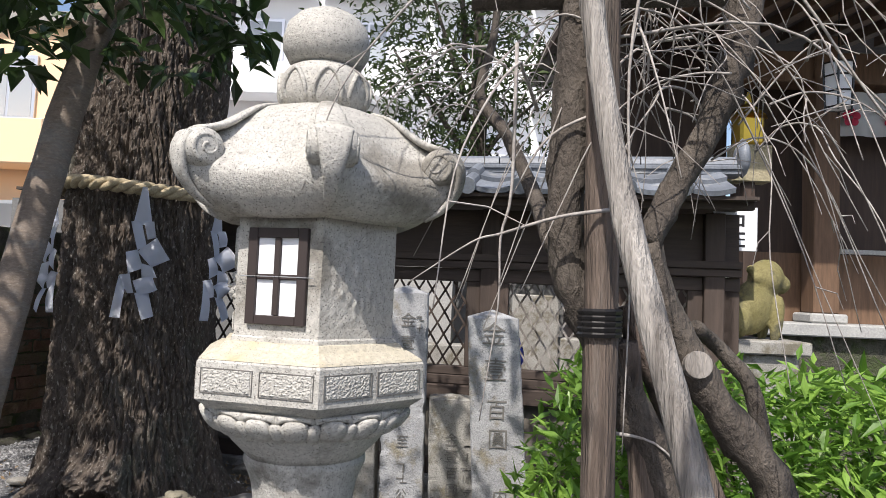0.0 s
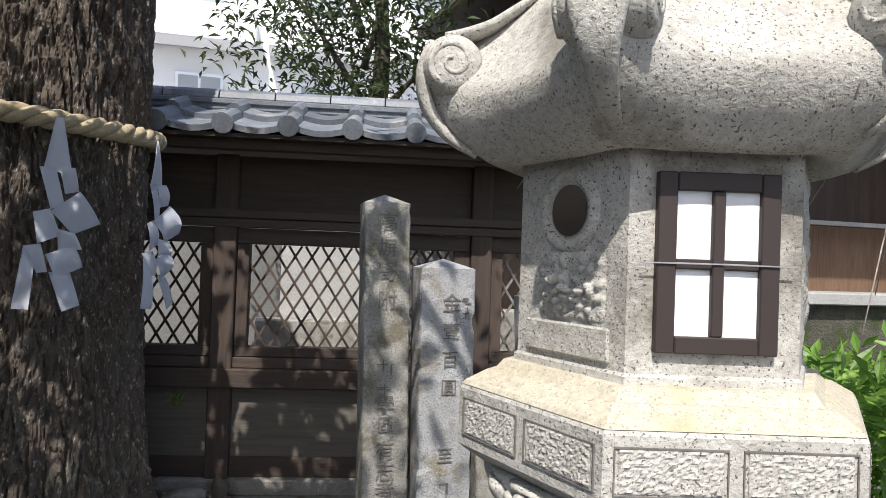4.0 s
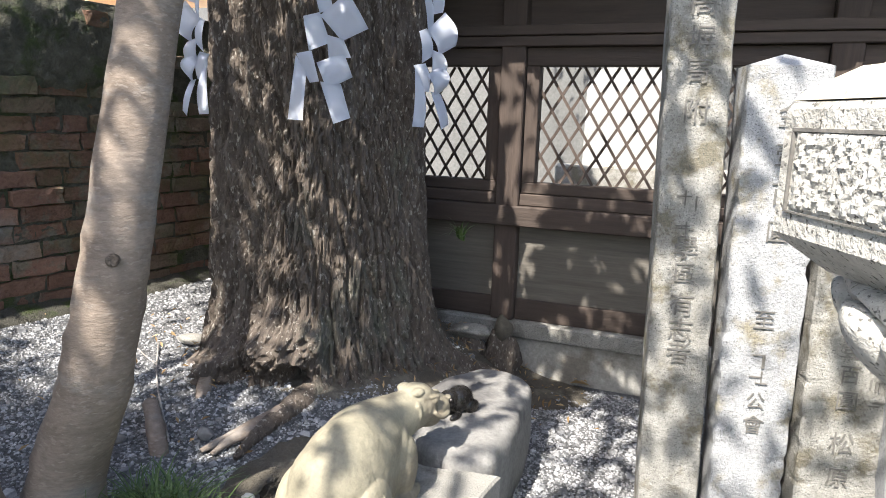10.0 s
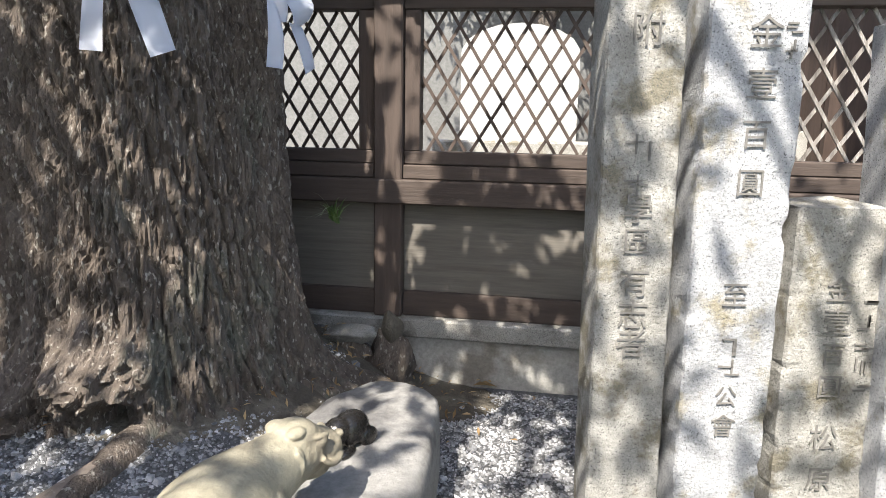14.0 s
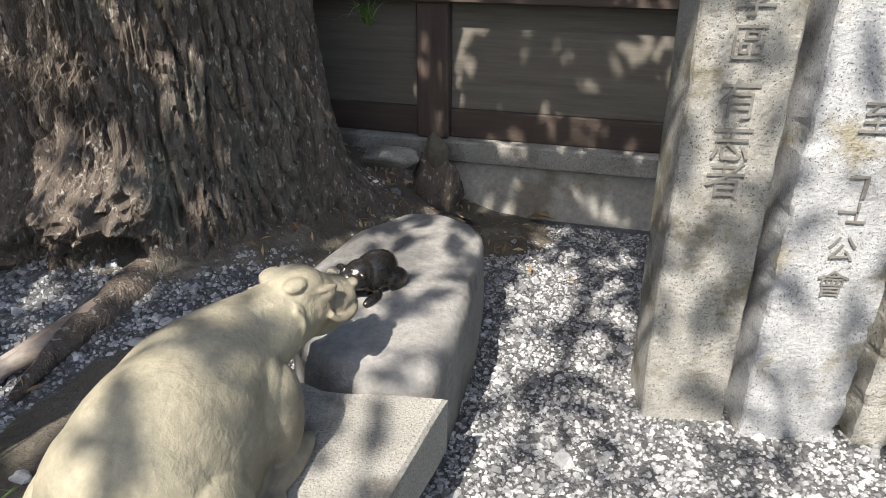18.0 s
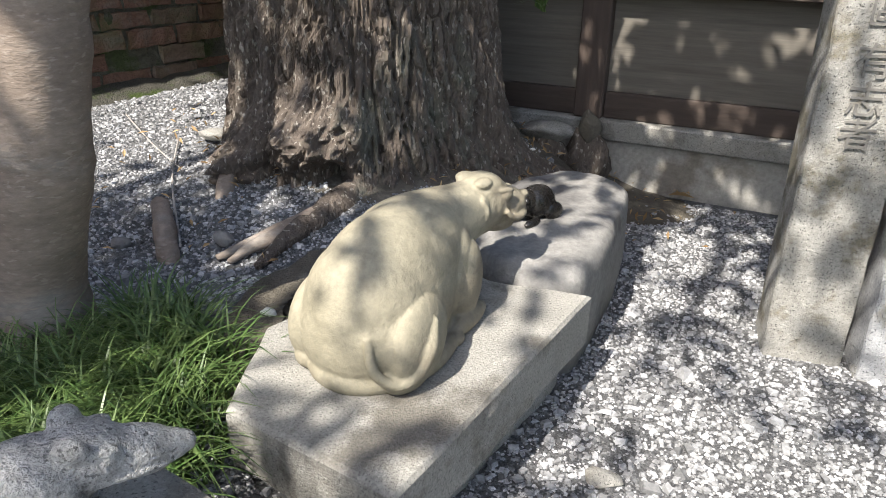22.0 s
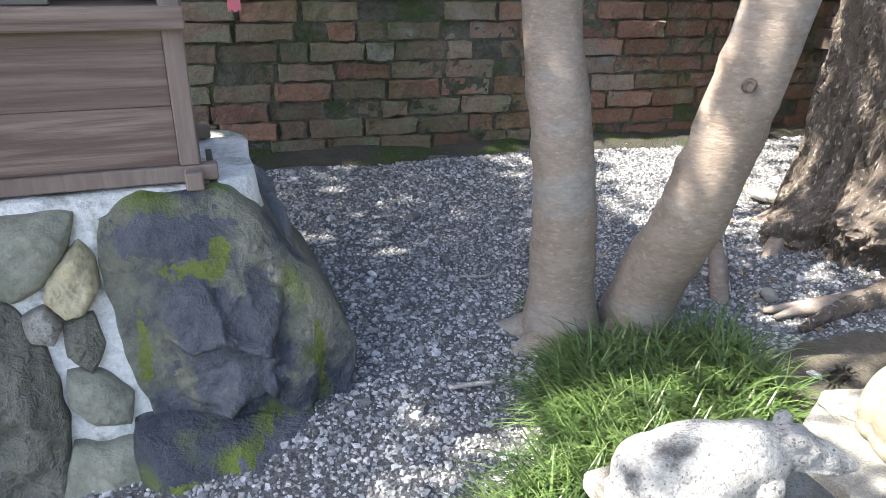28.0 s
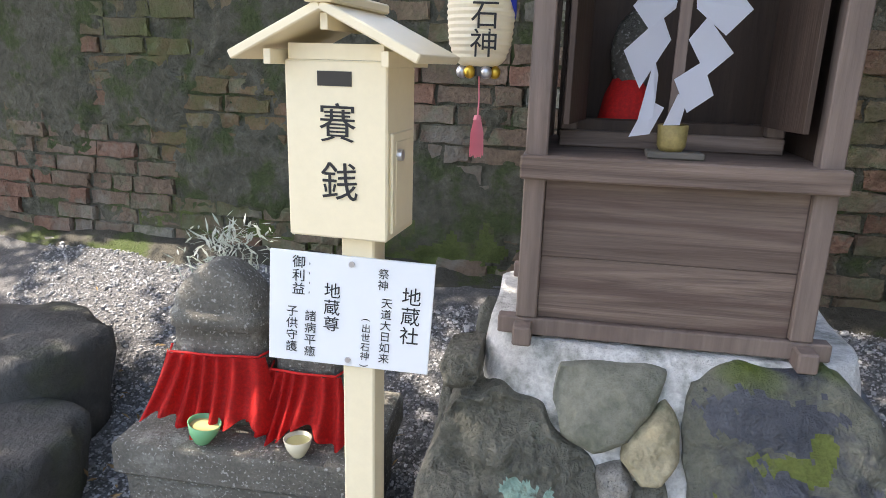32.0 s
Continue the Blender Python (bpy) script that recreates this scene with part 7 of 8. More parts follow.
shade_clumps = shade_clump(-1.45, 2.55, 0.25, 26, 0.11) + shade_clump(-1.22, 2.50, 0.25, 26, 0.10) + shade_clump(-1.05, 2.62, 0.20, 20, 0.09) + shade_clump(-0.48, 3.5, 0.45, 16, 0.10) + shade_clump(-1.29, 3.10, 0.42, 15, 0.07) + shade_clump(-1.93, 3.62, 0.42, 20, 0.11)
crown = leaves("crown", over + shade_clumps + shade_left, 0.14, M_LEAF_DARK, twin, (0.42, 1), 3, 0.45)
tagged(crown, "evergreen leaves added mostly out of view to cast dappled shade", kind="stuff")
for k, (pts, rad) in enumerate((
        (((-1.58, 3.05, 2.9), (-1.2, 2.6, 3.2), (-0.9, 1.9, 3.5), (-0.6, 1.0, 3.7)), (0.04, 0.03, 0.022, 0.01)),
        (((-1.66, 3.02, 2.6), (-1.4, 2.8, 2.68), (-1.15, 2.7, 2.62), (-0.95, 2.7, 2.55)), (0.022, 0.015, 0.010, 0.005)),
        (((-1.58, 3.05, 2.9), (-1.5, 2.3, 3.3), (-1.6, 1.4, 3.6), (-1.9, 0.5, 3.8)), (0.045, 0.035, 0.025, 0.01)),
        (((-2.62, 2.6, 2.5), (-3.0, 2.0, 3.1), (-3.4, 1.2, 3.6), (-3.8, 0.2, 3.9)), (0.05, 0.04, 0.03, 0.012)),
        (((-2.66, 2.55, 3.0), (-3.2, 2.8, 3.5), (-3.9, 2.9, 3.9), (-4.6, 2.8, 4.2)), (0.045, 0.035, 0.025, 0.01)),
        (((-2.7, 2.5, 3.3), (-2.6, 1.5, 3.7), (-2.7, 0.4, 4.0), (-2.9, -0.8, 4.2)), (0.04, 0.03, 0.02, 0.01)))):
    limb("branch", pts, rad, M_BARK_SMOOTH, twin, 8, 0.15, 40 + k)

# ---- grass under the twin tree ----
def blades(name, spots, n, length, parent=None, mat_=None, seed=5, width=0.005):
    rg = random.Random(seed)
    vs, fs = [], []
    for _ in range(n):
        cx, cy, r_ = spots[rg.randrange(len(spots))]
        a, q = rg.uniform(0, 6.283), r_ * math.sqrt(rg.random())
        x, y = cx + q * math.cos(a), cy + q * math.sin(a)
        z = ground_z(x, y) - 0.005
        L = length * rg.uniform(0.55, 1.2)
        th = a + rg.gauss(0, 0.9)
        if rg.random() < 0.5:
            th = rg.gauss(-1.7, 0.7)
        d = Vector((math.cos(th), math.sin(th), 0))
        s = Vector((-d.y, d.x, 0)) * width * rg.uniform(0.6, 1.2)
        arc = rg.uniform(0.5, 1.25)
        b = len(vs)
        for k in range(5):
            t = k / 4
            p = Vector((x, y, z)) + d * L * 0.75 * t ** 1.5 * arc + Vector((0, 0, L * (t * 0.95 - 0.62 * arc * t * t)))
            w = s * (1 - t * 0.92)
            vs += [p - w, p + w]
        for k in range(4):
            fs.append((b + 2 * k, b + 2 * k + 1, b + 2 * k + 3, b + 2 * k + 2))
    me = bpy.data.meshes.new(name)
    me.from_pydata([tuple(v) for v in vs], [], fs)
    me.materials.append(mat_ or M_GRASS)
    ob = new(name, me)
    ob.parent = parent
    return ob


tagged(blades("grass_tuft", ((-1.98, 2.46, 0.08), (-1.90, 2.37, 0.09), (-2.03, 2.58, 0.07), (-1.62, 2.08, 0.09), (-1.68, 2.02, 0.06), (-1.69, 2.15, 0.10), (-1.72, 2.27, 0.12), (-1.66, 2.30, 0.11), (-1.78, 2.40, 0.13), (-1.68, 2.44, 0.12), (-1.90, 2.53, 0.11), (-1.78, 2.60, 0.14), (-1.66, 2.62, 0.10), (-1.84, 2.76, 0.13), (-1.74, 2.80, 0.12), (-1.97, 2.69, 0.09), (-1.90, 2.90, 0.10)), 6600, 0.21, width=0.0045), "thick tuft of long green grass at the foot of the tree", "grass", kind="stuff")
tagged(blades("weed_sprig", ((-2.40, 2.66, 0.05), (-2.36, 2.74, 0.04)), 60, 0.05, seed=8, width=0.006), "small green weeds beside the tree root", "weeds", kind="stuff")
tagged(blades("weed_sprig", ((-1.13, 3.275, 0.03), (-1.24, 3.28, 0.04), (-1.46, 3.36, 0.08)), 60, 0.14, seed=9, width=0.0025), "thin grass blades growing between the stones", "weeds", kind="stuff")
tagged(blades("fern_sprig", ((-1.36, 4.52, 0.02),), 26, 0.16, seed=10, width=0.006), "small green fern by the fence", "fern")
bpy.data.objects["fern_sprig"].location.z = 0.52

# ---- loose stones, twigs and litter ----
for k, (x, y, sx, sy, sz, mt, lb) in enumerate((
        (-1.31, 4.56, 0.115, 0.07, 0.042, M_SLAB, "pale grey slab of stone by the fence foot"), (-1.14, 4.59, 0.045, 0.045, 0.075, M_EARTH, "brown earth-covered stone by the fence post"),
        (-2.02, 3.34, 0.035, 0.028, 0.024, M_ROCK_FLAT, "grey pebble near the root"), (-1.70, 3.05, 0.022, 0.017, 0.012, M_MORTAR, "white pebble on the dark soil"), (-2.30, 3.25, 0.03, 0.024, 0.02, M_ROCK_FLAT, "grey stone near the tree"),
        (-2.25, 3.85, 0.10, 0.05, 0.022, M_SLAB, "flat pale stone by the trunk"), (-2.45, 3.95, 0.08, 0.05, 0.02, M_SLAB, "flat pale stone on the gravel"), (-2.84, 2.32, 0.028, 0.012, 0.006, M_MORTAR, "white stone chip on the gravel"),
        (-0.90, 2.96, 0.045, 0.03, 0.010, M_SLAB, "flat grey-tan stone on the gravel"), (-3.1, 2.0, 0.03, 0.025, 0.018, M_SLAB, "small pale pebble on the gravel"), (-3.30, 0.40, 0.05, 0.035, 0.03, M_ROCK_FLAT, "grey stone in the shade"), (-3.05, 0.25, 0.06, 0.04, 0.03, M_ROCK_FLAT, "grey stone beside the altar"))):
    zg = ground_z(x, y) + (0.02 if math.hypot(x - TREE[0], y - TREE[1]) < 0.8 else 0.0)
    if k in (0, 1):
        zg = 0.255
        rock("stone", (x, y, zg - 0.13), (0.09, 0.06, 0.15), 90 + k, M_BARK, "earth-covered root knot by the fence", detail=3, rough=0.5)
    rock("stone", (x, y, zg + sz * 0.6), (sx, sy, sz), 70 + k, mt, lb, detail=3, rough=0.25, facet=5)
for k, (pts, r_) in enumerate(((((-2.95, 4.06), (-2.66, 3.86), (-2.40, 3.68)), 0.0030), (((-2.62, 3.95), (-2.40, 3.62), (-2.12, 3.28)), 0.0035), (((-2.66, 2.72), (-2.62, 2.64), (-2.66, 2.56)), 0.0035), (((-2.17, 2.18), (-2.153, 2.24), (-2.132, 2.299)), 0.006), (((-3.3, 0.55), (-3.5, 0.30)), 0.012), (((-3.6, 0.4), (-3.72, 0.15)), 0.008))):
    tagged(part("twig", tube(smooth_path([(x, y, ground_z(x, y) + 0.012 + r_) for x, y in pts], 4), r_, 6), M_TWIG, None, smooth=True), "thin pale fallen twig on the gravel", "twig", "fallen twigs")
lit = []
for c, s_, n_ in (((-1.15, 4.48), 0.16, 90), ((-3.55, 0.35), 0.28, 160), ((-2.35, 4.1), 0.2, 90), ((-1.5, 4.2), 0.25, 120), ((-2.4, 3.7), 0.35, 60), ((-0.9, 4.5), 0.2, 40)):
    for _ in range(n_):
        x, y = c[0] + rnd.gauss(0, s_), c[1] + rnd.gauss(0, s_)
        lit.append(((x, y, ground_z(x, y) + 0.035), 1.0))
tagged(leaves("leaf_litter", lit, 0.035, M_DRY, None, (0.3, 1), 9, 0.0, 0.08), "dry brown leaf litter on the soil", "leaf litter", kind="stuff")
lf = tagged(leaves("fallen_leaf", [((-0.80, 4.64, 0.03), 1.0)], 0.09, M_DRY, None, (0.7, 1), 2, 0.0, 0.15), "curled tan fallen leaf by the fence", "leaf")

# ---- plum tree with wooden props ----
plum = thing("plum_tree", "gnarled bare plum tree with long thin weeping twigs", "tree")
limb("trunk", ((0.95, 1.75, -0.05), (0.72, 1.70, 0.55), (0.52, 1.66, 1.05), (0.40, 1.635, 1.30), (0.31, 1.61, 1.46), (0.262, 1.60, 1.56), (0.250, 1.60, 1.70), (0.257, 1.61, 1.85), (0.262, 1.61, 2.10), (0.25, 1.61, 2.45)), (0.060, 0.055, 0.050, 0.044, 0.040, 0.038, 0.042, 0.044, 0.042, 0.034), M_BARK_PLUM, plum, 14, 0.35, 1)
limb("limb", ((0.89, 1.74, 0.20), (0.83, 1.71, 0.65), (0.77, 1.70, 1.07), (0.67, 1.69, 1.22), (0.58, 1.69, 1.36), (0.50, 1.69, 1.50), (0.456, 1.69, 1.645)), (0.062, 0.055, 0.048, 0.044, 0.040, 0.038, 0.036), M_BARK_PLUM, plum, 12, 0.35, 7)
limb("limb", ((0.456, 1.69, 1.645), (0.53, 1.73, 1.78), (0.60, 1.73, 1.906), (0.65, 1.73, 2.05), (0.69, 1.73, 2.183), (0.71, 1.73, 2.43)), (0.036, 0.032, 0.036, 0.046, 0.044, 0.036), M_BARK_PLUM, plum, 12, 0.4, 2)
limb("limb", ((0.258, 1.60, 1.585), (0.222, 1.70, 1.665), (0.204, 1.92, 1.81), (0.142, 2.12, 2.0), (0.072, 2.22, 2.12), (0.064, 2.25, 2.20), (0.10, 2.28, 2.36), (0.12, 2.28, 2.6)), (0.026, 0.020, 0.020, 0.019, 0.017, 0.016, 0.014, 0.012), M_BARK_PLUM, plum, 10, 0.3, 4)
limb("limb", ((0.817, 1.86, 1.125), (0.784, 1.86, 1.293), (0.69, 1.86, 1.40), (0.607, 1.78, 1.453)), (0.024, 0.022, 0.020, 0.018), M_BARK_PLUM, plum, 8, 0.3, 5)
part("cut_stub", tube([(0.575, 1.685, 1.365), (0.568, 1.64, 1.372)], [0.035, 0.031], 16), M_POST_PALE, plum, "sawn branch stub")
twigs = []
starts = [((0.26, 1.65, 2.1), 0.9), ((0.50, 1.75, 2.3), 1.0), ((0.71, 1.75, 2.4), 1.0), ((0.3, 1.6, 2.3), 1.0), ((0.62, 1.75, 2.2), 0.9), ((0.1, 2.1, 2.2), 0.8), ((0.66, 1.72, 2.05), 0.8)]
for k in range(64):
    p0, sc = starts[rnd.randrange(len(starts))]
    p0 = Vector(p0) + Vector((rnd.gauss(0, 0.08), rnd.gauss(0, 0.12), rnd.gauss(0, 0.10)))
    th = rnd.uniform(0, 6.283)
    L = rnd.uniform(0.3, 0.8) * sc
    d = Vector((math.cos(th), math.sin(th) * 0.7, 0))
    rise = rnd.uniform(0.0, 0.25)
    pts = [p0 + d * L * t + Vector((rnd.gauss(0, 0.015), rnd.gauss(0, 0.015), rise * t * 2.2 - 1.5 * L * t * t)) for t in (0, 0.2, 0.4, 0.6, 0.8, 1.0)]
    twigs.append(pts)
twigs += [[(0.12, 1.5, 2.05), (0.12, 1.5, 1.74), (0.10, 1.5, 1.63), (0.10, 1.5, 1.49), (0.07, 1.5, 1.25)], [(0.33, 1.5, 1.70), (0.22, 1.5, 1.68), (0.10, 1.5, 1.64), (0.04, 1.5, 1.62), (-0.09, 1.5, 1.53)],
          [(0.40, 1.50, 2.30), (0.36, 1.5, 2.0), (0.37, 1.49, 1.6), (0.36, 1.48, 1.2)], [(0.30, 1.6, 2.1), (0.70, 1.6, 2.15), (0.95, 1.6, 1.98), (1.1, 1.6, 1.8)], [(0.33, 1.55, 1.93), (0.20, 1.55, 1.86), (0.12, 1.55, 1.72)], [(0.36, 1.6, 1.22), (0.46, 1.6, 1.20), (0.55, 1.6, 1.12)]]
for k, pts in enumerate(twigs):
    path = smooth_path(pts, 4)
    r0 = 0.0048 if k >= 64 or k % 7 == 0 else 0.0030
    part("twig", tube(path, list(np.linspace(r0, 0.0012, len(path))), 5), M_TWIG, plum, smooth=True)
    if k < 64:
        for q in range(3):
            b0 = path[rnd.randrange(3, len(path) - 3)]
            e = b0 + Vector((rnd.gauss(0, 0.10), rnd.gauss(0, 0.08), -rnd.uniform(0.0, 0.16)))
            part("twig", tube([b0, (b0 + e) / 2 + Vector((rnd.gauss(0, 0.012), 0, 0.012)), e], [0.0018, 0.0014, 0.0008], 4), M_TWIG, plum)
prop = thing("tree_prop", "weathered brown wooden post propping the plum tree", "prop")
part("post", tube(smooth_path([(0.332, 1.555, -0.05), (0.331, 1.555, 0.7), (0.326, 1.552, 1.42), (0.318, 1.548, 1.8), (0.312, 1.545, 2.14), (0.305, 1.545, 2.5)], 6), 0.037, 16, wobble=0.10), M_POST, prop, smooth=True)
part("crossbar", tube([(0.02, 1.61, 2.20), (0.31, 1.61, 2.215), (0.60, 1.61, 2.23)], 0.035, 12), M_BARK_PLUM, prop, "dark crossbar", smooth=True)
for z in (1.432, 1.444, 1.456, 1.468, 1.480):
    part("lashing", tube([(0.323 + 0.043 * math.cos(t * 0.524), 1.551 + 0.043 * math.sin(t * 0.524), z + 0.0005 * t) for t in range(13)], 0.007, 5), M_BLACK, prop, "black rope lashing")
prop2 = thing("tree_prop", "bleached leaning wooden pole propping the plum tree", "prop")
part("pole", tube(smooth_path([(0.250, 1.40, 2.22), (0.264, 1.38, 2.015), (0.319, 1.325, 1.66), (0.385, 1.255, 1.36), (0.47, 1.165, 0.96), (0.68, 0.94, -0.03)], 6), [0.024] * 12 + [0.027] * 19, 14, wobble=0.14), M_POST_PALE, prop2, smooth=True)
prop3 = thing("tree_prop", "dark leaning wooden pole under the plum tree", "prop")
part("pole", tube(smooth_path([(0.40, 1.63, 1.50), (0.44, 1.63, 1.40), (0.53, 1.70, 1.24), (0.63, 1.72, 1.06), (1.05, 1.78, 0.0)], 6), 0.030, 12, wobble=0.2), M_POST, prop3, smooth=True)
prop4 = thing("tree_prop", "short dark pole behind the post", "prop")
part("pole", tube(smooth_path([(0.39, 1.60, 1.42), (0.42, 1.64, 1.25), (0.45, 1.64, 1.10), (0.52, 1.64, 0.0)], 5), 0.032, 12, wobble=0.2), M_POST, prop4, smooth=True)

# ---- hedge ----
hedge = thing("hedge", "bright green leafy evergreen hedge in the sun", "hedge")
hp = []
for _ in range(9000):
    x, y = rnd.uniform(0.28, 2.6), rnd.uniform(2.15, 3.15)
    top = 1.22 + 0.14 * noise.noise(Vector((x * 2.4, y * 2.4, 3))) + 0.06 * noise.noise(Vector((x * 8, y * 8, 3)))
    edge = sstep(0.28, 0.50, x) * sstep(2.15, 2.4, y)
    z = top * (0.55 + 0.45 * edge) * rnd.random() ** 0.42
    if z < 0.08:
        continue
    hp.append(((x, y, z), 1.0))
tagged(leaves("foliage", hp, 0.105, M_HEDGE, hedge, (0.27, 1), 13, -0.25, 0.05), "narrow bright green leaves", kind="stuff")
for k in range(26):
    x, y = rnd.uniform(0.35, 2.4), rnd.uniform(2.25, 3.0)
    part("stem", tube([(x, y, -0.03), (x + rnd.gauss(0, 0.05), y + rnd.gauss(0, 0.05), 0.5), (x + rnd.gauss(0, 0.1), y + rnd.gauss(0, 0.1), 1.0)], [0.009, 0.006, 0.003], 6), M_BARK_PLUM, hedge)

# ---- beyond the fence ----
def arch_stone(m, w, h, d, mat_, label):
    bm = bmesh.new()
    pts = [(-w, 0), (-w, h - w * 0.5)] + [(w * math.cos(math.pi - a), h - w * 0.5 + 0.5 * w * math.sin(a)) for a in np.linspace(0.15, math.pi - 0.15, 9)] + [(w, h - w * 0.5), (w, 0)]
    f = [bm.verts.new((x, -d, z)) for x, z in pts]
    b = [bm.verts.new((x, d, z)) for x, z in pts]
    bm.faces.new(f)
    bm.faces.new(b[::-1])
    for i in range(len(pts)):
        j = (i + 1) % len(pts)
        bm.faces.new((f[j], f[i], b[i], b[j]))
    ob = tagged(part("monument_stone", bm, mat_), label, "monument", "stones behind the fence")
    ob.matrix_world = m
    return ob


M_RENDER_PALE = surf("pale_garden_wall", (0.13, 0.13, 0.125), (0.19, 0.19, 0.182), 0.9, 2, 30, 0.3)
M_PALE = surf("pale_sunlit_stone", (0.32, 0.32, 0.31), (0.43, 0.43, 0.415), 0.85, 4, 60, 0.3, c3=(0.45, 0.45, 0.42), s3=3, amount3=0.3)
arch_stone(pose(-0.42, 6.75, 0, 0, 0, -8), 0.40, 1.78, 0.10, M_PALE, "pale arched stone monument behind the fence")
for k, (x, y, w, h) in enumerate(((-0.4, 6.45, 0.62, 1.0), (0.75, 6.4, 0.22, 1.5), (1.25, 6.5, 0.4, 1.1))):
    tagged(part("stone_block", box(x - w, x + w, y, y + 0.22, -0.02, h, 0.012), M_PILLAR), "grey granite block behind the fence", "stone block", "stones behind the fence")
rock("blue_cloth", (0.46, 5.02, 1.05), (0.05, 0.05, 0.14), 5, M_BLUE, "bright blue cloth bundle behind the lattice", "cloth", detail=3, rough=0.3)
tagged(part("cloth_stand", box(0.42, 0.50, 4.98, 5.06, -0.02, 0.94, 0.006), M_WOOD_DARK), "dark wooden stand under the blue cloth", "stand")
tagged(part("background_wall", box(-6, 1.4, 8.9, 9.1, -0.05, 2.5), M_RENDER_PALE), "plain garden wall behind the fence", "wall", kind="structure")
# guardian statue and sign board
gp = thing("guardian_pedestal", "stepped stone pedestal under the guardian statue", "pedestal")
part("cap", box(1.78, 2.32, 4.5, 5.0, 1.18, 1.27, 0.01), M_PILLAR, gp)
part("block", box(1.84, 2.26, 4.55, 4.95, -0.05, 1.179, 0.01), M_PILLAR, gp)
bm = bmesh.new()
blob(bm, (0, 0, 0.22), (0.15, 0.10, 0.20), (0, 20, 0), 18)
blob(bm, (0.10, 0, 0.42), (0.12, 0.11, 0.13), (0, 0, 0), 18)
blob(bm, (0.20, 0, 0.38), (0.07, 0.08, 0.07), (0, 0, 0), 14)
blob(bm, (-0.14, 0, 0.12), (0.13, 0.12, 0.12), (0, 0, 0), 14)
for s in (-1, 1):
    blob(bm, (0.14, s * 0.07, 0.14), (0.045, 0.04, 0.17), (0, 8, 0), 12)
for k in range(10):
    blob(bm, (0.02 + rnd.uniform(-0.05, 0.1), rnd.uniform(-0.11, 0.11), 0.40 + rnd.uniform(-0.1, 0.1)), (0.035,) * 3, (0, 0, 0), 8)
bmesh.ops.recalc_face_normals(bm, faces=bm.faces[:])
M_GUARD = surf("mossy_guardian_stone", (0.16, 0.14, 0.05), (0.28, 0.25, 0.12), 0.9, 8, 60, 0.7, c3=(0.10, 0.095, 0.06), s3=6)
sculpt("guardian_statue", bm, M_GUARD, "seated mossy stone guardian animal on a pedestal", "statue", pose(2.02, 4.72, 1.265, 0, 0, 10), 0.014, 3)
sb = thing("notice_board", "white paper-covered board with bold black marks", "sign", at=pose(1.775, 4.42, 1.98, 0, 0, -6))
part("board", box(-0.135, 0.135, -0.01, 0.01, -0.14, 0.14, 0.003), M_WINDOW_PAPER, sb)
for x0, x1, z0, z1 in ((-0.05, 0.05, 0.02, 0.035), (-0.05, 0.05, 0.075, 0.09), (-0.055, -0.04, 0.015, 0.09), (0.04, 0.055, 0.015, 0.09), (-0.06, 0.06, -0.035, -0.02), (-0.06, 0.06, -0.07, -0.06), (-0.01, 0.005, -0.12, -0.02), (0.02, 0.06, -0.115, -0.10)):
    part("mark", box(x0, x1, -0.0125, -0.0095, z0, z1), M_INK, sb)
part("stand", box(-0.02, 0.02, 0.0, 0.04, -2.0, -0.141), M_WOOD_DARK, sb)
# worship hall
hall = thing("worship_hall", "dark timber shrine hall with a raised floor and deep eaves", "shrine hall")
HY = 5.75
part("floor_edge", box(2.35, 7.5, HY - 0.35, HY + 3.5, 1.27, 1.37, 0.01), M_PALE, hall, "pale stone floor edge")
part("base_wall", box(2.45, 7.5, HY - 0.25, HY + 3.4, -0.05, 1.265), M_RENDER, hall)
for x in (3.0, 4.9, 6.8):
    part("pillar", box(x - 0.105, x + 0.105, HY - 0.15, HY + 0.06, 1.45, 3.75, 0.01), M_WOOD_HALL, hall)
    part("pillar_base", box(x - 0.15, x + 0.15, HY - 0.2, HY + 0.11, 1.371, 1.449, 0.015), M_PALE, hall)
part("wall_board", box(2.4, 7.5, HY + 0.12, HY + 0.18, 1.371, 1.95), M_WOOD_HALL, hall)
part("white_rail", box(3.11, 4.79, HY - 0.05, HY + 0.0, 1.95, 1.985), M_PALE, hall)
part("lattice_door", box(2.4, 7.5, HY + 0.25, HY + 0.32, 1.95, 3.6), M_WOOD_DARK, hall)
part("beam", box(2.2, 7.5, HY - 0.12, HY + 0.12, 3.36, 3.62, 0.01), M_WOOD_HALL, hall)
part("eave", box(0.9, 8.0, HY - 1.6, HY + 4, 0, 0.12, m=Matrix.Translation((0, 0, 3.95)) @ Matrix.Rotation(radians(8), 4, "X") @ Matrix.Translation((0, 0, -0.8))), M_WOOD_DARK, hall, "dark eave boards")
for k in range(22):
    x = 1.1 + k * 0.3
    part("rafter", box(x, x + 0.09, HY - 1.55, HY + 0.5, -0.09, 0.0, m=Matrix.Translation((0, 0, 3.95)) @ Matrix.Rotation(radians(8), 4, "X") @ Matrix.Translation((0, 0, -0.8))), M_WOOD_HALL, hall)
part("side_wall", box(1.5, 1.6, HY + 0.6, HY + 4, 0, 4.4), M_WOOD_DARK, hall)
part("side_wall", box(1.5, 2.45, HY + 0.55, HY + 0.61, 0, 4.2), M_WOOD_DARK, hall)
dr = thing("curtain", "white shrine curtain with red plum-blossom crests", "curtain")
bm = bmesh.new()
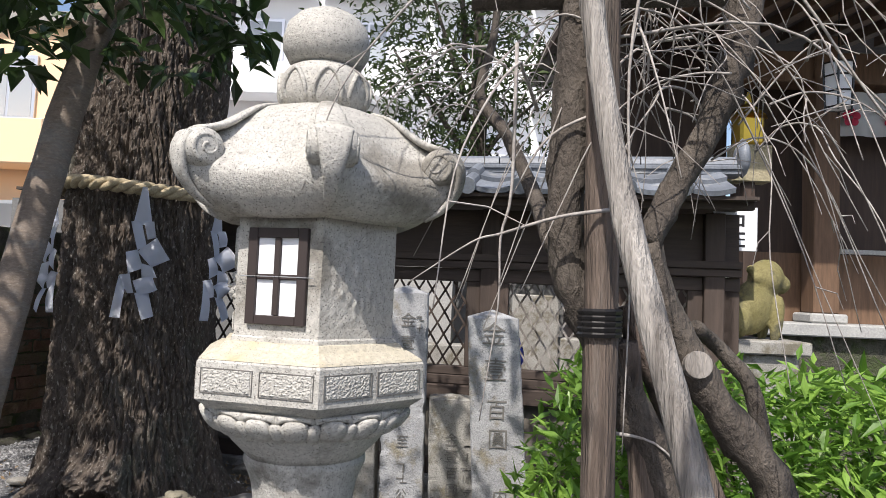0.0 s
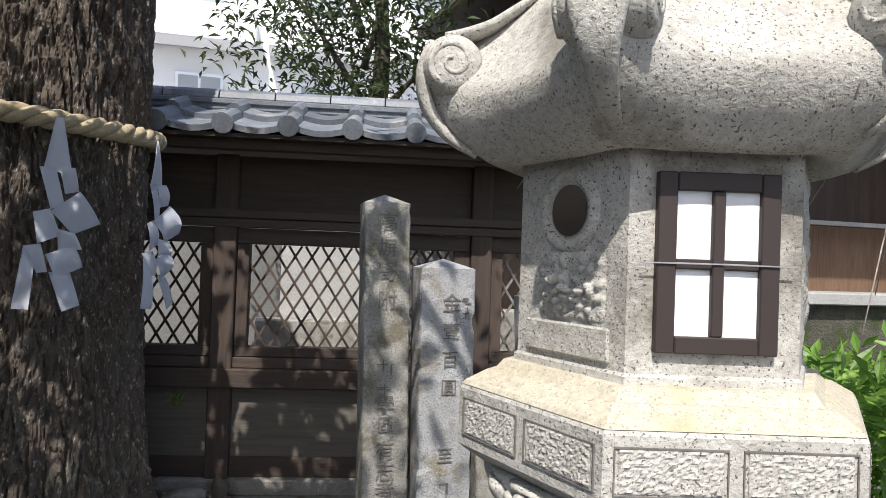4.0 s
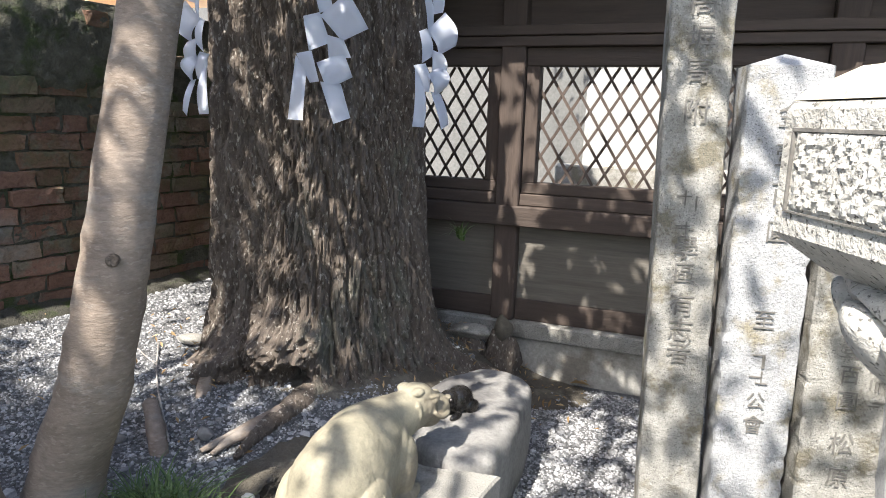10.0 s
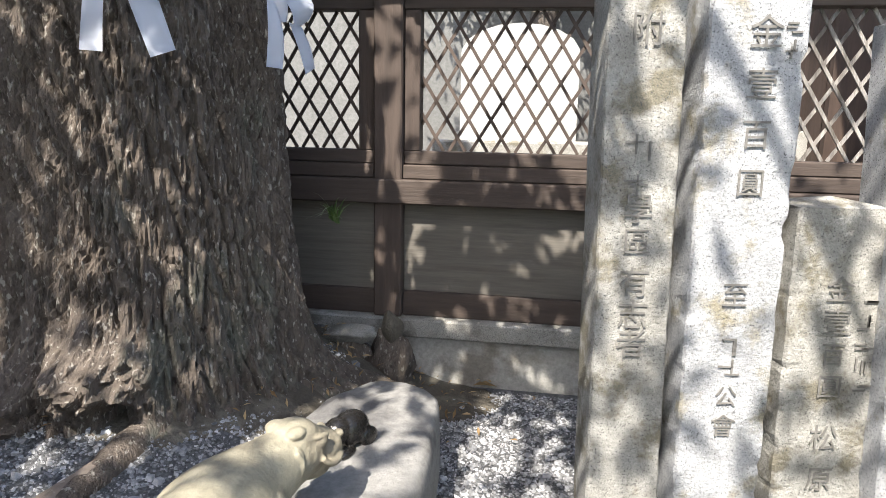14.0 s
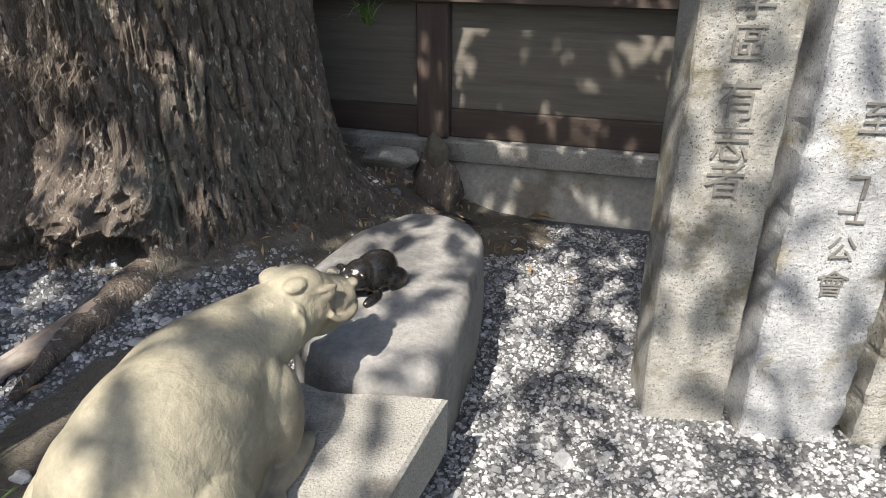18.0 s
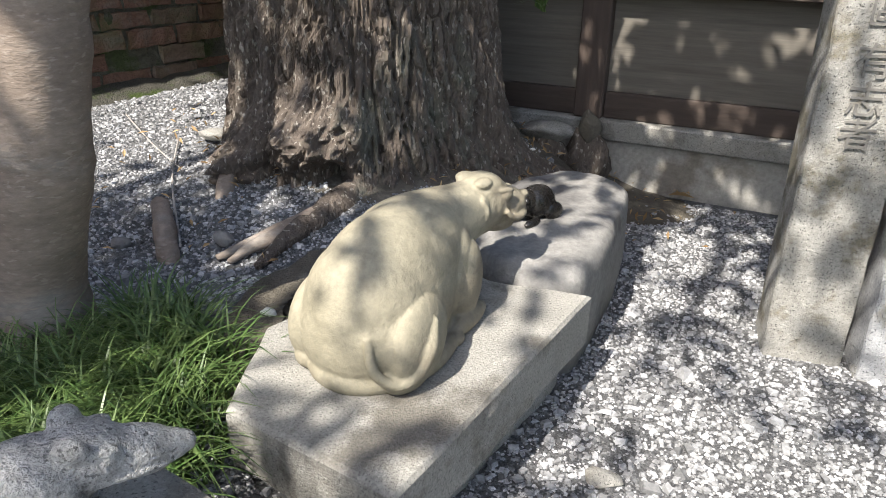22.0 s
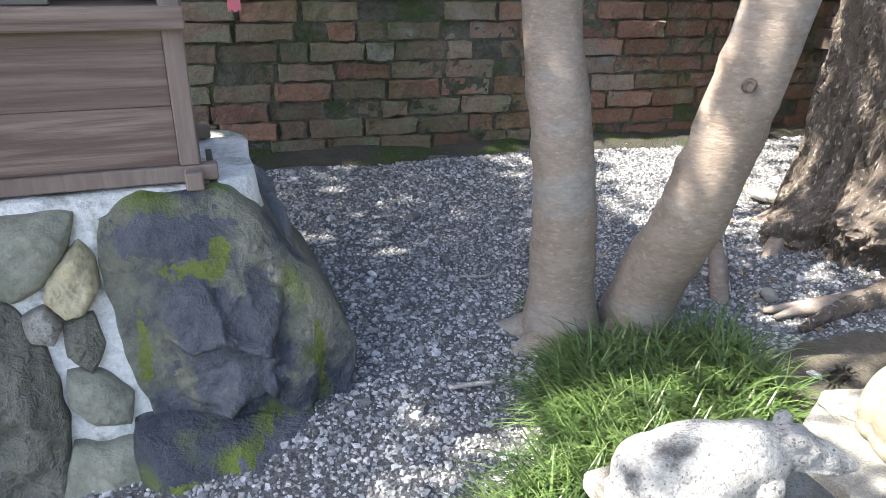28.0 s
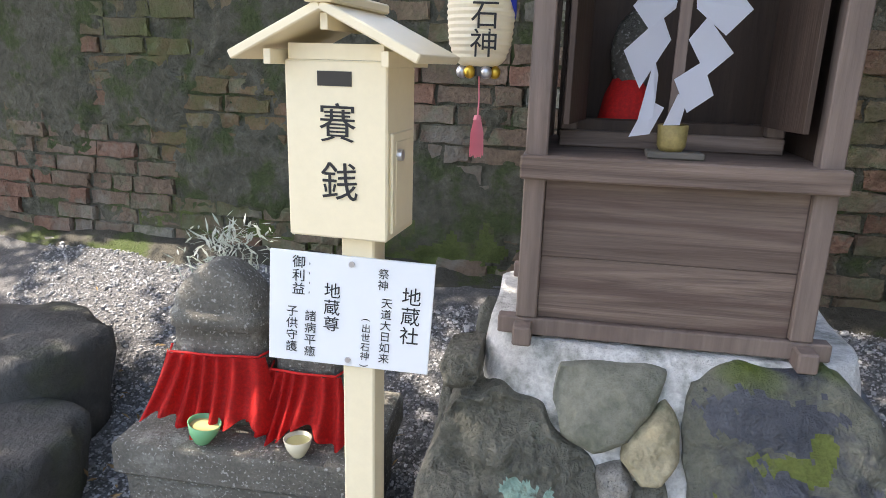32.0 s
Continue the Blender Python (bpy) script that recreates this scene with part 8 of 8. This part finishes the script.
g = [[bm.verts.new((3.11 + 1.68 * i / 40, HY - 0.07 + 0.02 * math.sin(i * 1.1), z)) for i in range(41)] for z in (3.30, 3.1, 2.93)]
for a_, b_ in zip(g, g[1:]):
    for i in range(40):
        bm.faces.new((b_[i], b_[i + 1], a_[i + 1], a_[i]))
bmesh.ops.solidify(bm, geom=bm.faces[:], thickness=0.002)
part("cloth", bm, M_WHITEWALL, dr, smooth=True)
M_CREST = plain("crimson_crest", (0.45, 0.02, 0.06), 0.7)
for cx in (3.22, 3.55, 3.9, 4.25):
    for a in range(5):
        t = math.pi / 2 + a * 2 * math.pi / 5
        part("petal", ring_loft([circle((0, 0, 0), 0.033, 12, z) for z in (0, 0.002)]), M_CREST, dr, "crimson plum-blossom petal").matrix_world = pose(cx + 0.045 * math.cos(t), HY - 0.096, 3.08 + 0.045 * math.sin(t), 90, 0, 0)
hl = thing("hanging_lantern", "square white-paned hanging lantern with a black frame", "lantern", at=pose(2.86, 5.2, 3.02))
part("pane_box", hexp := ring_loft([[Vector((0.115 * k * math.cos(a), 0.115 * k * math.sin(a), z)) for a in np.linspace(0, 2 * math.pi, 7)[:-1]] for k, z in ((0.85, 0.0), (1.0, 0.34))]), M_WINDOW_PAPER, hl, "white paper panes")
for a in np.linspace(0, 2 * math.pi, 7)[:-1]:
    part("corner_bar", tube([(0.10 * math.cos(a), 0.10 * math.sin(a), -0.03), (0.12 * math.cos(a), 0.12 * math.sin(a), 0.38)], 0.009, 6), M_BLACK, hl)
for z, r_ in ((0.0, 0.104), (0.12, 0.11), (0.24, 0.115), (0.34, 0.122)):
    part("frame_ring", tube([(r_ * math.cos(a), r_ * math.sin(a), z) for a in np.linspace(0, 2 * math.pi, 7)], 0.007, 5), M_BLACK, hl)
part("hanger", tube([(0, 0, 0.34), (0, 0, 0.75)], 0.006, 6), M_BLACK, hl)
gl = thing("gilt_ornament", "small gilt metal ornament under the eave", "ornament", at=pose(2.18, 5.2, 2.70))
part("body", box(-0.09, 0.09, -0.09, 0.09, 0.0, 0.22, 0.02), M_GOLD, gl)
part("roof", ring_loft([circle((0, 0, 0), r_, 6, z) for r_, z in ((0.15, 0.22), (0.03, 0.33), (0.01, 0.42))]), M_GOLD, gl)
part("stand", box(-0.13, 0.15, -0.08, 0.08, -0.28, -0.001, 0.005), M_ROCK_WARM, gl, "pale wooden stand")
part("pole", box(-0.04, 0.04, -0.04, 0.04, -2.7, -0.281), M_WOOD_DARK, gl)

# ---- background tree and far buildings ----
bt = thing("background_tree", "feathery grey-green trees rising behind the fence", "tree")
limb("trunk", ((-0.2, 8.3, 0), (-0.1, 8.3, 1.8), (0.2, 8.3, 3.4), (0.1, 8.3, 5.5)), (0.16, 0.13, 0.1, 0.05), M_BARK_PLUM, bt, 10, 0.2)
bl = []
for _ in range(420):
    c = (rnd.gauss(0.0, 0.75), 8.2 + rnd.gauss(0, 0.6), rnd.uniform(2.6, 6.2))
    for _ in range(16):
        bl.append(((c[0] + rnd.gauss(0, 0.13), c[1] + rnd.gauss(0, 0.13), c[2] + rnd.gauss(0, 0.13)), 1.0))
tagged(leaves("crown", bl, 0.13, M_LEAF_BACK, bt, (0.3, 1), 17, 0.2), kind="stuff")
for k in range(8):
    a = rnd.uniform(-0.9, 0.9)
    limb("branch", ((0.0, 8.3, 2.2 + 0.35 * k), (a * 0.6, 8.2, 2.8 + 0.35 * k), (a * 1.2, 8.1, 3.2 + 0.4 * k)), (0.04, 0.025, 0.01), M_BARK_PLUM, bt, 6, 0.2, k)


def building(name, x0, x1, y0, y1, h, mat_, label, floors, cols):
    ob = thing(name, label, "building")
    part("wall", box(x0, x1, y0, y1, 0, h), mat_, ob)
    part("roof", box(x0 - 0.2, x1 + 0.2, y0 - 0.2, y1 + 0.2, h + 0.002, h + 0.25), M_CONCRETE, ob)
    w = (x1 - x0) / cols
    for f_ in range(floors):
        for c_ in range(cols):
            cx, cz = x0 + w * (c_ + 0.5), 1.6 + f_ * 2.9
            wn_ = part("window", box(cx - 0.55, cx + 0.55, y0 - 0.06, y0 - 0.002, cz, cz + 1.3), M_STEEL, ob, "grey aluminium window")
            part("pane", box(cx - 0.48, cx - 0.03, y0 - 0.066, y0 - 0.061, cz + 0.07, cz + 1.23), M_GLASSY, wn_)
            part("pane", box(cx + 0.03, cx + 0.48, y0 - 0.066, y0 - 0.061, cz + 0.07, cz + 1.23), M_GLASSY, wn_)
            part("balcony", box(cx - w * 0.45, cx + w * 0.45, y0 - 0.9, y0 - 0.07, cz - 1.0, cz - 0.15, 0.02), mat_, ob)
    return ob


M_GLASSY = plain("window_glass", (0.35, 0.38, 0.40), 0.1)
building("white_apartment_house", -7.0, 4.5, 18, 26, 11.5, M_WHITEWALL, "white rendered apartment house behind the trees", 4, 4)
building("peach_house", -19.0, -7.6, 13, 20, 6.4, M_PEACH, "peach rendered house beyond the wall", 2, 4)

# ---- old render smeared over the brick wall ----
COAT = ((-0.75, 1.42, 0.42, 0.36), (-0.95, 0.78, 0.34, 0.20), (-0.05, 0.62, 0.45, 0.22), (-2.2, 1.35, 0.6, 0.4), (2.15, 1.42, 0.75, 0.30), (3.7, 1.62, 0.9, 0.18), (0.35, 1.66, 0.5, 0.12), (-1.5, 1.1, 0.25, 0.2))
NX, NZ = 560, 98
vs, fs, mi = [], [], []
for j in range(NZ + 1):
    z = 0.21 + 1.60 * j / NZ
    for i in range(NX + 1):
        x = -4.58 + 9.16 * i / NX
        p = Vector((x, z, 2.0))
        n_ = 0.55 * noise.noise(p * 2.3) + 0.40 * noise.noise(p * 6.5) + 0.30 * noise.noise(p * 17)
        e_ = min(math.hypot((x - cx) / rx, (z - cz) / rz) for cx, cz, rx, rz in COAT)
        cover = sstep(-0.30, 0.35, 1.0 - e_ + 1.1 * n_) if e_ < 2.2 else 0.0
        cover = max(cover, 0.75 * sstep(0.38, 0.62, n_))
        y = 0.022 - 0.030 * cover + 0.006 * noise.noise(p * 30) * (0.4 + cover) + 0.004 * noise.noise(p * 60)
        vs.append((x, y, z))
for j in range(NZ):
    for i in range(NX):
        a = j * (NX + 1) + i
        fs.append((a, a + 1, a + NX + 2, a + NX + 1))
        x, y, z = vs[a]
        edge = 0.52 + 0.25 * noise.noise(Vector((x * 2.1, z * 1.5, 5))) + 0.16 * noise.noise(Vector((x * 11, z * 11, 2)))
        mi.append(1 if z < edge and -1.6 < x < 1.2 else 0)
me = bpy.data.meshes.new("render_coat")
me.from_pydata(vs, [], fs)
me.materials.append(M_RENDER)
me.materials.append(M_MOSS_WALL)
me.polygons.foreach_set("material_index", mi)
me.polygons.foreach_set("use_smooth", [True] * len(fs))
coat = new("render_coat", me)
coat.parent = wall
tagged(coat, "patchy old grey-green render and moss over the bricks")

# ---- bricks ----
brick_meshes = []
for k in range(14):
    rg = random.Random(300 + k)
    L = 0.232 if k < 10 else 0.112
    bm = bmesh.new()
    nx_ = 5 if L > 0.2 else 3
    hh = 0.0365 + rg.gauss(0, 0.0015)
    rings_ = []
    for yy, k_ in ((0.05, 1.0), (0.010, 1.0), (0.0, 0.94)):
        ring_ = []
        outline = [(-L / 2 + L * i / nx_, -hh) for i in range(nx_)] + [(L / 2, -hh), (L / 2, 0)] + [(L / 2 - L * i / nx_, hh) for i in range(nx_)] + [(-L / 2, hh), (-L / 2, 0)]
        for ox, oz in outline:
            ring_.append(Vector((ox * (1 - (1 - k_) * 0.4) + rg.gauss(0, 0.0040), yy + rg.gauss(0, 0.003) * (yy < 0.02), oz * k_ + rg.gauss(0, 0.0036))))
        rings_.append(ring_)
    ring_loft(rings_, bm, cap=False)
    bm.verts.ensure_lookup_table()
    no = len(rings_[0])
    last_ = [bm.verts[2 * no + i] for i in range(no)]
    mid_ = [bm.verts.new((-L / 2 + L * (i + 0.5) / nx_, rg.gauss(0.002, 0.003), rg.gauss(0, 0.006))) for i in range(nx_)]
    for i in range(nx_):
        bm.faces.new((last_[i], last_[i + 1], mid_[i]))
        top_ = nx_ + 2 + (nx_ - 1 - i)
        bm.faces.new((last_[top_], last_[(top_ + 1) % no], mid_[i]))
        if i:
            bm.faces.new((last_[i], mid_[i], mid_[i - 1]))
            bm.faces.new((last_[(nx_ + 2 + nx_ - i) % no], mid_[i - 1], mid_[i]))
    bm.faces.new((last_[nx_], last_[nx_ + 1], mid_[-1]))
    bm.faces.new((last_[nx_ + 1], last_[nx_ + 2], mid_[-1]))
    bm.faces.new((last_[no - 1], last_[0], mid_[0]))
    bm.faces.new((last_[no - 2], last_[no - 1], mid_[0]))
    bmesh.ops.recalc_face_normals(bm, faces=bm.faces[:])
    me = mesh_from(bm, "brick", None)
    brick_meshes.append((L, me))
brick_cache = {}


def brick_mesh(k, mat_):
    key = (k, mat_.name)
    if key not in brick_cache:
        me = brick_meshes[k][1].copy()
        me.materials.append(mat_)
        brick_cache[key] = me
    return brick_cache[key]


rg = random.Random(77)
rest_v, rest_f, rest_m = [], [], []
count = 0
for course in range(19):
    z = 0.235 + course * 0.0835
    x = -4.58 + rg.uniform(0, 0.2)
    while x < 4.5:
        k = rg.randrange(10) if rg.random() < 0.80 else 10 + rg.randrange(4)
        L = brick_meshes[k][0]
        xc = x + L / 2
        x += L + rg.uniform(0.010, 0.022)
        if rg.random() < 0.035:
            continue
        y = rg.gauss(0.010, 0.008) - (0.014 if rg.random() < 0.08 else 0)
        t = noise.noise(Vector((xc * 0.9, z * 1.5, 8))) + rg.gauss(0, 0.22) + 0.30 * sstep(1.6, 2.8, xc) + 0.12 * (1 - sstep(-1.2, -0.6, xc))
        mat_ = M_BRICK_RED if t > 0.27 else (M_BRICK_PALE if t < -0.48 else M_BRICK)
        m = pose(xc, y, z, rg.gauss(0, 1.5), rg.gauss(0, 0.8), rg.gauss(0, 1.0))
        if -0.95 < xc < 3.15 and count < 300:
            ob = new("brick", brick_mesh(k, mat_))
            ob.parent = wall
            ob.matrix_local = m
            count += 1
        else:
            me = brick_meshes[k][1]
            b = len(rest_v)
            rest_v += [tuple(m @ v.co) for v in me.vertices]
            idx = (M_BRICK, M_BRICK_RED, M_BRICK_PALE).index(mat_)
            for p_ in me.polygons:
                rest_f.append([b + i for i in p_.vertices])
                rest_m.append(idx)
me = bpy.data.meshes.new("brickwork")
me.from_pydata(rest_v, [], rest_f)
for mt in (M_BRICK, M_BRICK_RED, M_BRICK_PALE):
    me.materials.append(mt)
me.polygons.foreach_set("material_index", rest_m)
bw = tagged(new("brickwork", me), "rows of old brick", kind="stuff")
bw.parent = wall

# ---- gravel ----
def gravel(name, regions, size, seed, label):
    rs = np.random.RandomState(seed)
    pts = []
    for x0, x1, y0, y1, n in regions:
        xs, ys = rs.uniform(x0, x1, n), rs.uniform(y0, y1, n)
        for x, y in zip(xs, ys):
            r = math.hypot(x - TREE[0] - 0.1, y - TREE[1] + 0.05)
            if r < 0.47 + 0.10 * noise.noise(Vector((x * 3, y * 3, 0))) and rs.rand() < 0.9:
                continue
            if math.hypot((x + 1.66) / 0.17, (y - 3.10) / 0.34) < 0.95 and rs.rand() < 0.9:
                continue
            wx = -4.27 + 0.335 * (y - 1.06)
            if x < wx + 0.10:
                continue
            if y > 4.80 - 0.169 * (x + 1.3) - 0.06 and x > -1.6:
                continue
            pts.append((x, y, ground_z(x, y)))
    P = np.array(pts)
    n = len(P)
    base = np.array([(a, b, c) for c in (-1, 1) for b in (-1, 1) for a in (-1, 1)], float)
    s = size * rs.lognormal(0, 0.40, n)[:, None] * np.stack([np.ones(n), rs.uniform(0.55, 0.95, n), rs.uniform(0.35, 0.65, n)], -1)
    V = base[None] * s[:, None] * 0.5 * (1 + rs.normal(0, 0.22, (n, 8, 3)))
    V[:, 4:, :2] *= rs.uniform(0.55, 0.9, (n, 1, 1))
    th = rs.uniform(0, 2 * np.pi, n)
    til = rs.normal(0, 0.35, n)
    ct, st, ca, sa = np.cos(til), np.sin(til), np.cos(th), np.sin(th)
    x, y, z = V[..., 0], V[..., 1] * ct[:, None] - V[..., 2] * st[:, None], V[..., 1] * st[:, None] + V[..., 2] * ct[:, None]
    W = np.stack([x * ca[:, None] - y * sa[:, None], x * sa[:, None] + y * ca[:, None], z], -1) + P[:, None] + np.array([0, 0, 1])[None, None] * (s[:, None, 2:3] * 0.30)
    quads = np.array([(4, 5, 7, 6), (0, 1, 5, 4), (1, 3, 7, 5), (3, 2, 6, 7), (2, 0, 4, 6)])
    F = (quads[None] + (np.arange(n) * 8)[:, None, None]).reshape(-1, 4)
    me = bpy.data.meshes.new(name)
    me.from_pydata(W.reshape(-1, 3).tolist(), [], F.tolist())
    me.materials.append(M_GRAVEL)
    return tagged(new(name, me), label, "gravel", kind="stuff")


gravel("gravel", ((-1.35, 0.72, 1.9, 4.85, 78000), (-3.95, -1.3, 0.9, 5.0, 116000), (-4.8, -2.4, -0.9, 0.9, 36000)), 0.0072, 5, "loose grey crushed gravel")
gravel("coarse_gravel", ((-1.30, 0.6, 1.9, 4.7, 300), (-3.9, -1.4, 1.2, 5.0, 420)), 0.019, 6, "larger loose grey stones among the gravel")
